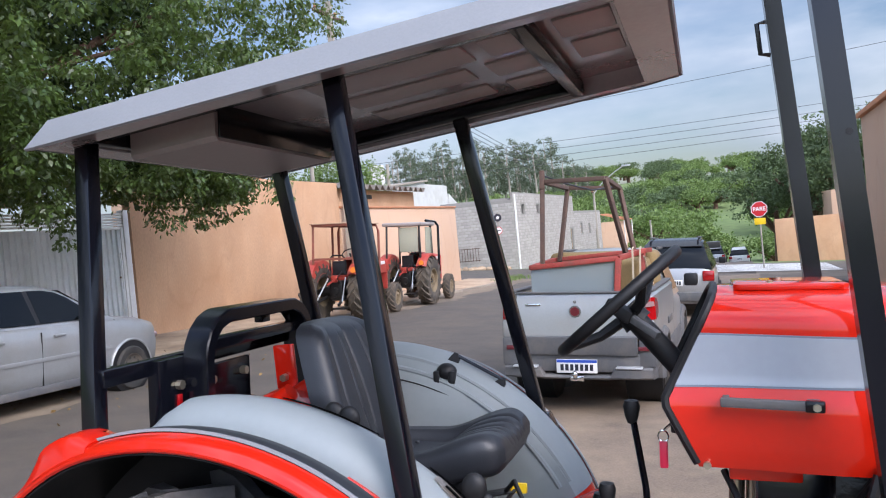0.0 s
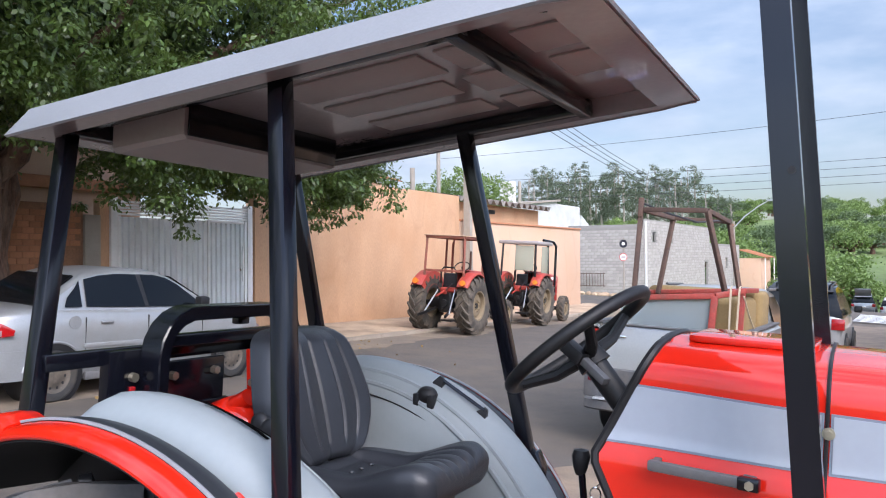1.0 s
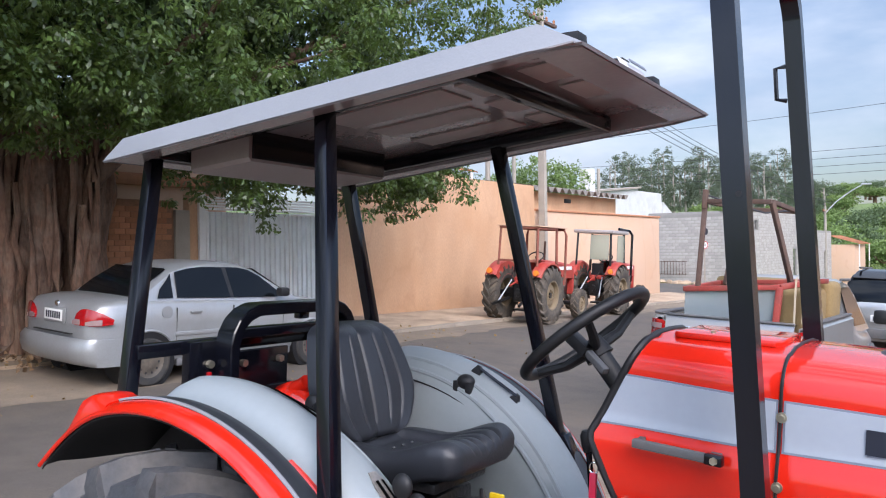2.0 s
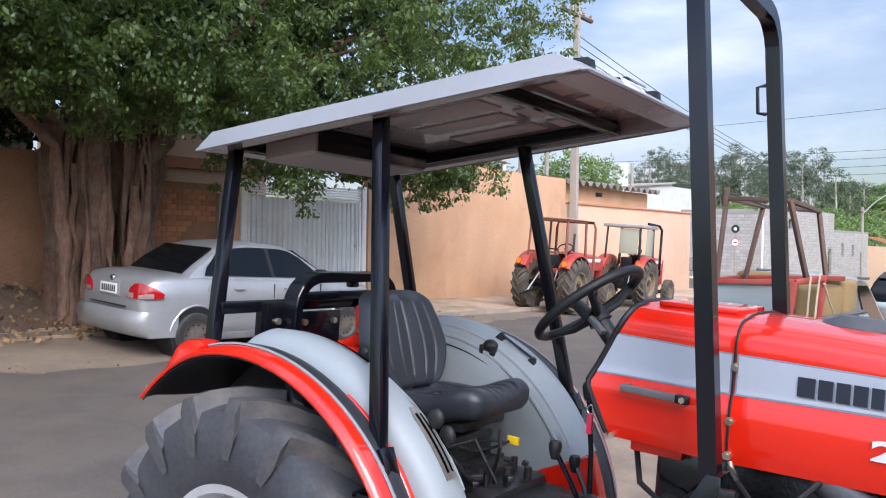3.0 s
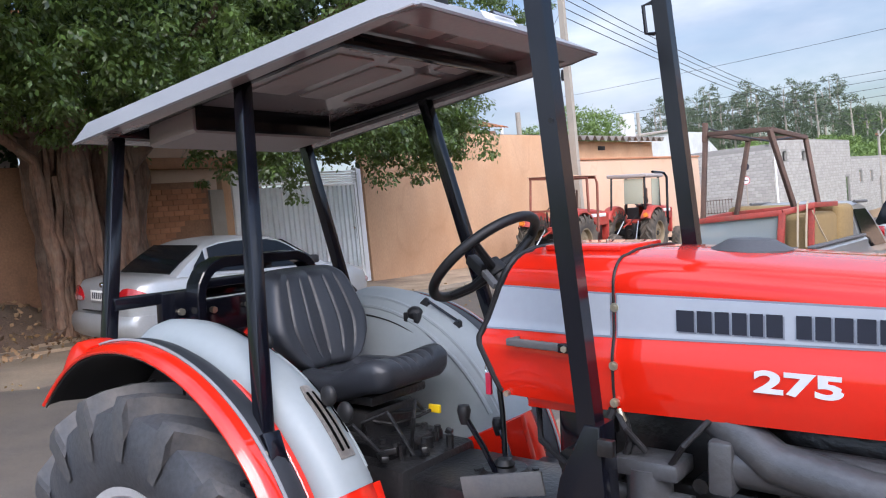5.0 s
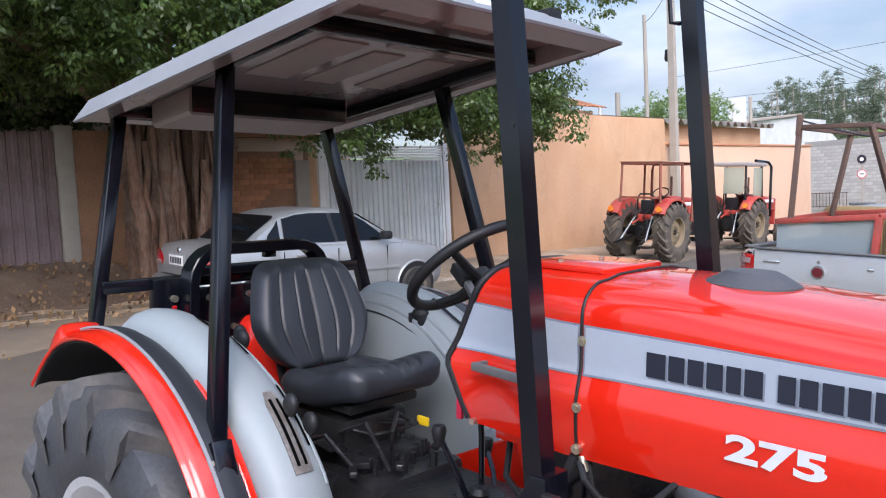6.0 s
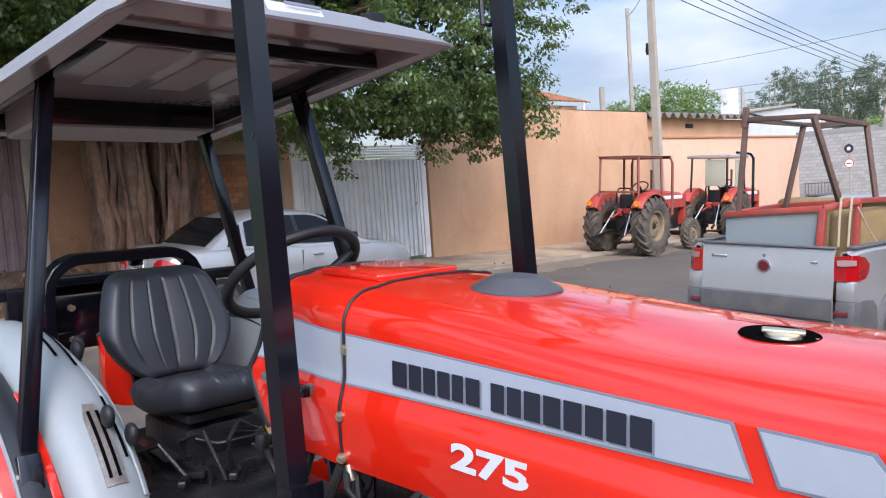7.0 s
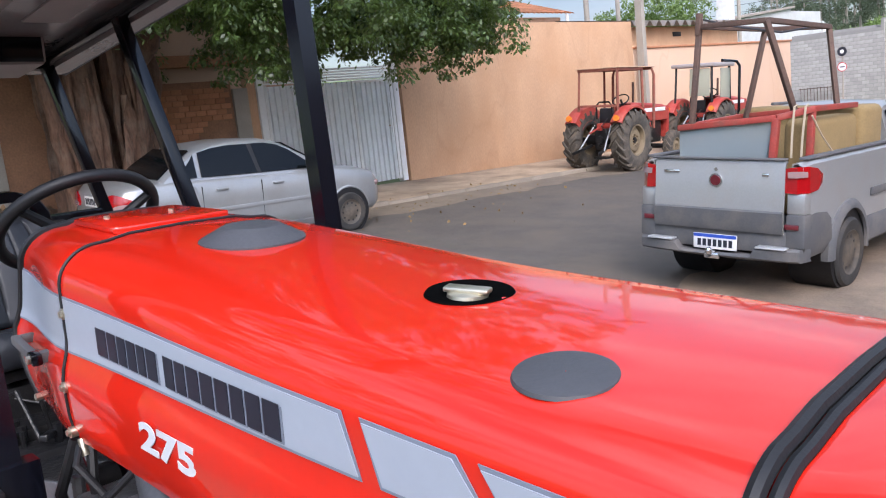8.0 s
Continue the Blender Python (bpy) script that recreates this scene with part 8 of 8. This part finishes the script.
def pickup_load():
    # an old tractor cab lying in the bed
    cab = thing("tractor_cab", PM, "old red tractor cab shell with grey glass panes", "tractor cab")
    A, Bp, C, D = (-2.0, 0.51, 1.51), (-2.0, -0.42, 1.59), (-2.0, 0.51, 0.7), (-2.0, -0.36, 0.7)
    def cab_bar(name, p, q, w=0.05, mat=M_CABRED):
        bm = B()
        bar(bm, p, q, w, w, 0.006)
        part(name, bm, mat, cab)
    cab_bar("top_rail", A, Bp, 0.055)
    cab_bar("corner_post", A, C, 0.05, M_RUST)
    cab_bar("corner_post", Bp, D, 0.06)
    cab_bar("top_rail", Bp, (-1.8, -0.66, 1.655), 0.055)
    cab_bar("corner_post", (-1.8, -0.64, 1.65), (-1.8, -0.62, 0.7), 0.055)
    cab_bar("top_rail", A, (-0.7, 0.55, 1.55), 0.05)
    cab_bar("top_rail", (-1.8, -0.64, 1.655), (-0.7, -0.6, 1.64), 0.05)
    cab_bar("top_rail", (-0.7, 0.55, 1.55), (-0.7, -0.6, 1.64), 0.05)
    cab_bar("corner_post", (-0.7, 0.55, 1.55), (-0.7, 0.55, 0.7), 0.05)
    cab_bar("corner_post", (-0.7, -0.6, 1.64), (-0.7, -0.6, 0.7), 0.05)
    bm = B()
    q = [A, Bp, D, C]
    lo = [bm.verts.new((x + 0.01, y, z)) for x, y, z in q]
    hi = [bm.verts.new((x + 0.004, y, z)) for x, y, z in q]
    bm.faces.new(lo), bm.faces.new(hi)
    for i in range(4):
        bm.faces.new((lo[i], lo[(i + 1) % 4], hi[(i + 1) % 4], hi[i]))
    g = part("pane", bm, M_CLEAR, cab, "dusty grey glass pane", smooth=0)
    g.visible_shadow = False
    bm = B()
    box(bm, -1.9, -0.75, -0.28, 0.48, 0.68, 1.1, 0.05)
    box(bm, -1.7, -1.2, -0.1, 0.35, 1.08, 1.34, 0.06)
    part("seat_remains", bm, M_CLAD, cab)
    # foam
    foam = thing("foam_block", PM, "big yellow-brown foam block in the pickup bed", "foam block")
    bm = B()
    box(bm, -1.7, -0.3, -0.6, -0.34, 0.68, 1.56, 0.07, None, 3)
    box(bm, -0.66, -0.1, -0.66, 0.62, 0.68, 1.63, 0.07, None, 3)
    part("foam", bm, M_FOAM, foam)
    # straps
    for x0, y0, y1 in ((-1.93, -0.56, -0.57), (-1.87, -0.63, -0.63)):
        bm = B()
        loft(bm, [[(x, y - 0.009, z), (x, y + 0.009, z), (x - 0.005, y + 0.009, z), (x - 0.005, y - 0.009, z)] for x, y, z in ((x0 + 0.02, y0, 1.7), (x0 - 0.04, y0, 1.68), (x0 - 0.08, (y0 + y1) / 2, 1.45), (x0 - 0.1, y1, 1.25))])
        tagged(part("strap", bm, M_ROPE, m=PM), "pale fabric strap tying down the load", "strap", "load straps")
    bm = B()
    tube(bm, [(-1.85, -0.66, 1.6), (-1.7, -0.69, 1.42), (-1.5, -0.72, 1.25)], 0.008, 6)
    tagged(part("strap", bm, M_ROPE, m=PM), "pale fabric strap tying down the load", "strap", "load straps")
    # rusty trestle
    r = thing("steel_frame", PM, "rusty angle-iron frame standing on the pickup load", "steel frame")
    legs = {"a": ((-2.0, 0.38, 1.52), (-1.88, 0.38, 2.43)), "b": ((-1.73, -0.46, 1.63), (-2.0, -0.31, 2.42)), "c": ((-0.74, 0.47, 1.53), (-0.51, 0.39, 2.43)), "d": ((-0.66, -0.42, 1.6), (-0.48, -0.24, 2.4))}
    for a, b in legs.values():
        bm = B()
        bar(bm, a, b, 0.046, 0.046, 0.004)
        part("leg", bm, M_RUST, r)
    for a, b in (("a", "b"), ("c", "d"), ("b", "d"), ("a", "c")):
        bm = B()
        bar(bm, legs[a][1], legs[b][1], 0.048, 0.046, 0.004)
        part("cross_bar", bm, M_RUST, r)
    bm = B()
    bar(bm, (-1.9, 0.38, 2.35), (-1.88, 0.38, 2.55), 0.05, 0.05, 0.004)
    part("upright", bm, M_RUST, r)
    bm = B()
    tube(bm, [(-1.88, 0.38, 2.5), (-1.5, 0.2, 2.42), (-1.0, 0.0, 2.36), (-0.5, -0.2, 2.42)], 0.01, 6)
    part("loose_cable", bm, M_WIRE, r)


pickup_load()


def old_tractor(m, cab, label):
    t = thing("tractor", m, label, "tractor", "old tractors by the wall")
    for side in (-1, 1):
        big_wheel(t, 0, 0.62 * side, 0.7, 0.7, 0.34, 0.19, 18, M_RUBBERD, M_RIMOLD, side, 0.05)
        big_wheel(t, 2.1, 0.6 * side, 0.4, 0.4, 0.2, 0.11, 16, M_RUBBERD, M_RIMOLD, side, 0.025)
        rows = []
        for i in range(15):
            a = 146 - 9 * i
            rows.append([arc_pt(r, a, y * side, 0.0, 0.7) for y, r in ((0.745, 0.735), (0.74, 0.775), (0.71, 0.795), (0.5, 0.8), (0.45, 0.77), (0.43, 0.45))])
        part("fender", shell(rows, 0.012), M_REDOLD, t, "faded red wheel fender")
        bm = B()
        rod(bm, (-0.62, 0.62 * side, 1.22), (-0.68, 0.62 * side, 1.24), 0.07, 14)
        part("tail_lamp", bm, M_ORANGEL, t)
    bm = B()
    rod(bm, (0, -0.5, 0.7), (0, 0.5, 0.7), 0.13, 14)
    box(bm, -0.3, 0.9, -0.17, 0.17, 0.5, 0.98, 0.05)
    lathe(bm, [(0.001, -0.36), (0.09, -0.35), (0.1, -0.3), (0.16, -0.28)], 16, "x", (0, 0, 0.72))
    rod(bm, (-0.42, 0, 0.62), (-0.28, 0, 0.62), 0.03, 10)
    tube(bm, [(-0.3, 0.1, 0.95), (-0.4, 0.16, 1.1), (-0.2, 0.2, 1.25)], 0.014, 6)
    tube(bm, [(-0.3, -0.12, 0.9), (-0.42, -0.1, 1.05), (-0.22, -0.15, 1.2)], 0.014, 6)
    box(bm, 0.9, 2.3, -0.17, 0.17, 0.5, 1.05, 0.03)
    part("drivetrain", bm, M_IRON, t)
    bm = B()
    rod(bm, (2.1, -0.55, 0.4), (2.1, 0.55, 0.4), 0.06, 10)
    part("front_axle", bm, M_IRON, t)
    for y in (-0.22, 0.22):
        bm = B()
        bar(bm, (-0.3, y, 0.6), (-0.95, y * 1.6, 0.45), 0.05, 0.06)
        part("lift_arm", bm, M_IRON, t)
        bm = B()
        rod(bm, (-0.2, y, 1.05), (-0.7, y * 1.5, 0.5), 0.018, 8)
        part("lift_rod", bm, M_RIM, t)
    bm = B()
    rod(bm, (-0.32, 0, 1.02), (-0.72, 0.02, 0.9), 0.022, 8)
    box(bm, -0.36, -0.28, -0.05, 0.05, 0.94, 1.1, 0.01)
    part("top_link", bm, M_REDOLD, t)
    bm = B()
    box(bm, -0.16, 0.1, -0.2, 0.2, 0.98, 1.1, 0.03)
    part("lift_housing", bm, M_REDOLD, t)
    bm = B()
    tube(bm, [(-0.12, -0.2, 1.2), (-0.14, -0.2, 1.5), (-0.13, -0.13, 1.58), (-0.13, 0.13, 1.58), (-0.14, 0.2, 1.5), (-0.12, 0.2, 1.2)], 0.02, 8)
    part("seat_guard", bm, M_IRON, t)
    bm = B()
    box(bm, -0.75, -0.3, -0.42, -0.1, 0.33, 0.37, 0.005)
    part("drawbar", bm, M_IRON, t)
    rows = []
    for x, w, zt in ((0.75, 0.24, 1.5), (0.9, 0.26, 1.52), (1.6, 0.27, 1.48), (2.3, 0.26, 1.42), (2.55, 0.23, 1.36)):
        rows.append([(x, -w, 1.05), (x, -w, zt - 0.06), (x, -w + 0.06, zt), (x, 0, zt + 0.015), (x, w - 0.06, zt), (x, w, zt - 0.06), (x, w, 1.05)])
    part("hood", shell(rows, 0.012), M_REDOLD, t, "faded red engine hood")
    for side in (-1, 1):
        bm = B()
        box(bm, 0.95, 2.3, min(side * 0.26, side * 0.279), max(side * 0.26, side * 0.279), 1.27, 1.36, 0.003)
        part("hood_stripe", bm, M_WHITE, t, "pale worn hood stripe")
    bm = B()
    rod(bm, (1.5, 0.17, 1.5), (1.5, 0.17, 2.0), 0.03, 10)
    part("exhaust_pipe", bm, M_RUST, t)
    bm = B()
    box(bm, 2.5, 2.6, -0.24, 0.24, 0.6, 1.38, 0.03)
    part("grille", bm, M_REDOLD, t)
    bm = B()
    box(bm, 0.0, 0.4, -0.22, 0.22, 1.08, 1.16, 0.03)
    box(bm, -0.06, 0.02, -0.18, 0.18, 1.1, 1.44, 0.04)
    part("seat", bm, M_VINYL, t)
    bm = B()
    c = Vector((0.62, 0, 1.6))
    tube(bm, [c + Vector((0.13 * math.cos(a), 0.2 * math.sin(a), 0.12 * math.cos(a))) for a in [2 * math.pi * i / 20 for i in range(20)]], 0.016, 6, closed=True)
    rod(bm, c, (0.85, 0, 1.3), 0.025, 8)
    part("steering_wheel", bm, M_PLASTIC, t)
    top = 2.3
    mat = M_RUSTRED if not cab else M_PLASTIC
    for x in (-0.4, 0.75):
        for y in (-0.52, 0.52):
            bm = B()
            bar(bm, (x, y, 1.2), (x * 0.95, y * 0.95, top), 0.05, 0.05)
            part("canopy_post", bm, mat, t)
    if not cab:
        for a, b in (((-0.4, -0.5), (-0.4, 0.5)), ((0.72, -0.5), (0.72, 0.5)), ((-0.4, -0.5), (0.72, -0.5)), ((-0.4, 0.5), (0.72, 0.5))):
            bm = B()
            bar(bm, (*a, top), (*b, top), 0.06, 0.06)
            part("top_rail", bm, M_RUSTRED, t)
        bm = B()
        bar(bm, (-0.4, -0.5, 1.5), (-0.4, 0.5, 1.5), 0.05, 0.05)
        part("rear_rail", bm, M_RUSTRED, t)
        bm = B()
        box(bm, -0.45, 1.25, -0.56, 0.56, top + 0.03, top + 0.05, 0.006)
        part("canopy", bm, M_PEACH, t, "thin faded canopy sheet")
        bm = B()
        tube(bm, [(1.2, -0.55, 0.9), (1.2, -0.55, 2.15), (1.18, -0.5, 2.3), (1.18, 0.5, 2.3), (1.2, 0.55, 2.15), (1.2, 0.55, 0.9)], 0.035, 8)
        part("roll_bar", bm, M_RUSTRED, t)
    else:
        bm = B()
        box(bm, -0.5, 0.85, -0.6, 0.6, top, top + 0.1, 0.03)
        part("canopy", bm, M_BOXG, t, "dirty pale cab roof")
        bm = B()
        box(bm, -0.42, -0.4, -0.46, 0.1, 1.55, 2.26, 0.004)
        g = part("pane", bm, M_CABGLASS, t, "dusty cab glass")
        bm = B()
        box(bm, 0.1, 0.7, -0.53, -0.515, 1.45, 2.26, 0.004)
        part("pane", bm, M_CABGLASS, t)
        bm = B()
        tube(bm, [(1.15, -0.6, 0.9), (1.15, -0.6, 2.3), (1.13, -0.52, 2.42), (0.2, -0.52, 2.45)], 0.04, 8)
        part("roll_bar", bm, M_BLACK, t)
    return t


ox, oy = st_xy(2.95, 2.68)
old_tractor(on_ground(ox, oy, 75.8 + 4), False, "old faded red tractor with open canopy frame")
ox, oy = st_xy(7.4, 2.55)
old_tractor(on_ground(ox, oy, 75.8 + 4), True, "old faded red tractor with white-roofed cab")


def hatch_car(m, label, mat, dark_roof=True):
    c = thing("car", m, label, "car")
    bm = B()
    prof = [(-1.98, 0.7, 0.4, 0.95), (-1.9, 0.8, 0.3, 1.05), (-1.0, 0.84, 0.28, 1.06), (0, 0.84, 0.28, 1.04), (1.0, 0.83, 0.28, 1.0), (1.7, 0.76, 0.3, 0.88), (2.0, 0.6, 0.36, 0.72)]
    loft(bm, [body_ring(x, w, zl, zb) for x, w, zl, zb in prof])
    part("body", bm, mat, c, smooth=50)
    rows = []
    for x, z in ((-1.92, 1.1), (-1.75, 1.45), (-1.5, 1.6), (-0.5, 1.66), (0.2, 1.6), (0.6, 1.45), (1.15, 1.05)):
        w = 0.8 - 0.2 * (z - 1.05) / 0.6
        rows.append([(x, -0.8, 1.02), (x, -w, z - 0.03), (x, -w + 0.07, z), (x, 0, z + 0.02), (x, w - 0.07, z), (x, w, z - 0.03), (x, 0.8, 1.02)])
    bm = B()
    loft(bm, rows)
    part("greenhouse", bm, M_DARKGLASS, c, "dark tinted cabin glass", smooth=40)
    bm = shell([[(-1.72, -0.6, 1.52), (-1.72, 0.6, 1.52)], [(-1.48, -0.55, 1.64), (-1.48, 0.55, 1.64)], [(-0.5, -0.55, 1.7), (-0.5, 0.55, 1.7)], [(0.2, -0.55, 1.64), (0.2, 0.55, 1.64)]], 0.02)
    part("roof", bm, M_BLACK if dark_roof else mat, c)
    for side in (-1, 1):
        for x in (-1.2, 1.25):
            # wheel recess is not cut; a black drum gives its shade
            bm = B()
            rod(bm, (x, side * 0.5, 0.33), (x, side * 0.846, 0.33), 0.37, 24)
            part("wheel_well", bm, M_PLASTIC, c)
            road_wheel(c, x, side * 0.8, 0.31, 0.31, 0.18, side, M_RIMD)
        bm = B()
        box(bm, -2.0, -1.85, min(side * 0.6, side * 0.84), max(side * 0.6, side * 0.84), 0.78, 1.0, 0.02)
        part("tail_lamp", bm, M_LAMPRED, c)
        bm = B()
        box(bm, 0.7, 0.85, min(side * 0.86, side * 1.02), max(side * 0.86, side * 1.02), 1.05, 1.2, 0.03)
        part("door_mirror", bm, M_PLASTIC, c)
        bm = B()
        rod(bm, (-1.5, side * 0.5, 1.72), (0.2, side * 0.5, 1.7), 0.02, 8)
        part("roof_rail", bm, M_CLAD, c)
    bm = B()
    box(bm, -2.04, -1.9, -0.75, 0.75, 0.35, 0.55, 0.03)
    part("rear_bumper", bm, M_CLAD, c)
    plate_bars(c, Matrix(((0, 0, -1, -2.04), (-1, 0, 0, 0.0), (0, 1, 0, 0.75), (0, 0, 0, 1))), 0.4, 0.13)
    return c


# hatchback body stands in for a second silver pickup
hx, hy = st_xy(5.5, 10.35)
hatch_car(on_ground(hx, hy, 75.8), "pale silver hatchback body standing in for a pickup, with dark glass and roof rails", M_SILVER)
for s, t, lab in ((57, 9.4, "distant silver hatchback with its boot lid open"), (60, 11.3, "distant white car beside the junction")):
    x, y = st_xy(s, t)
    cc = hatch_car(pose(x, y, terrain(x, y) + 0.02, 0, 0, 75.8), lab, M_SILVER if s < 58 else M_WHITE, False)
    if s < 58:
        bm = B()
        bar(bm, (-1.75, 0, 1.6), (-2.3, 0, 2.15), 1.1, 0.05, 0.01)
        part("boot_lid", bm, M_SILVER, cc)

# fallen leaves and litter on the road
rng2 = np.random.default_rng(8)
pts = []
for i in range(260):
    s, t = -13 + 13 * rng2.random() ** 1.2, 2.0 + abs(rng2.normal()) * 1.4
    x, y = st_xy(s, t)
    z = ground_plane(x, y) + (0.066 if t < 2.35 else 0.008)
    pts.append((x, y, z + 0.006))
for i in range(500):
    s, t = -16 + 9 * rng2.random(), 0.1 + rng2.random() * 1.2
    x, y = st_xy(s, t)
    pts.append((x, y, ground_plane(x, y) + 0.14 + 0.02 * rng2.random()))
me = leaf_mesh(np.array(pts), 0.062, rng2, 0.0)
me.materials.append(M_DRYLEAF)
tagged(part("fallen_leaves", me, None), "scattered dry yellow leaves along the kerb", "leaves", kind="stuff")


def bank_litter():
    """Brown dry leaves on the soil against the old wall."""
    r = np.random.default_rng(14)
    pts = []
    for i in range(900):
        s, t = -14.3 + 6.2 * r.random(), 0.15 + 2.6 * r.random() ** 1.3
        x, y = st_xy(s, t)
        h = 0.5 * (1 - smooth01(t / 1.5)) * (1 - 0.85 * smooth01((s + 9.0) / 1.4)) if t < 1.75 else 0.0
        pts.append((x, y, terrain(x, y) + 0.09 + h + 0.03 * r.random()))
    me = leaf_mesh(np.array(pts), 0.085, r, 0.0)
    me.materials.append(M_DRYBROWN)
    tagged(part("leaf_litter", me, None), "brown dry leaves on the soil by the wall", "leaves", kind="stuff")


bank_litter()
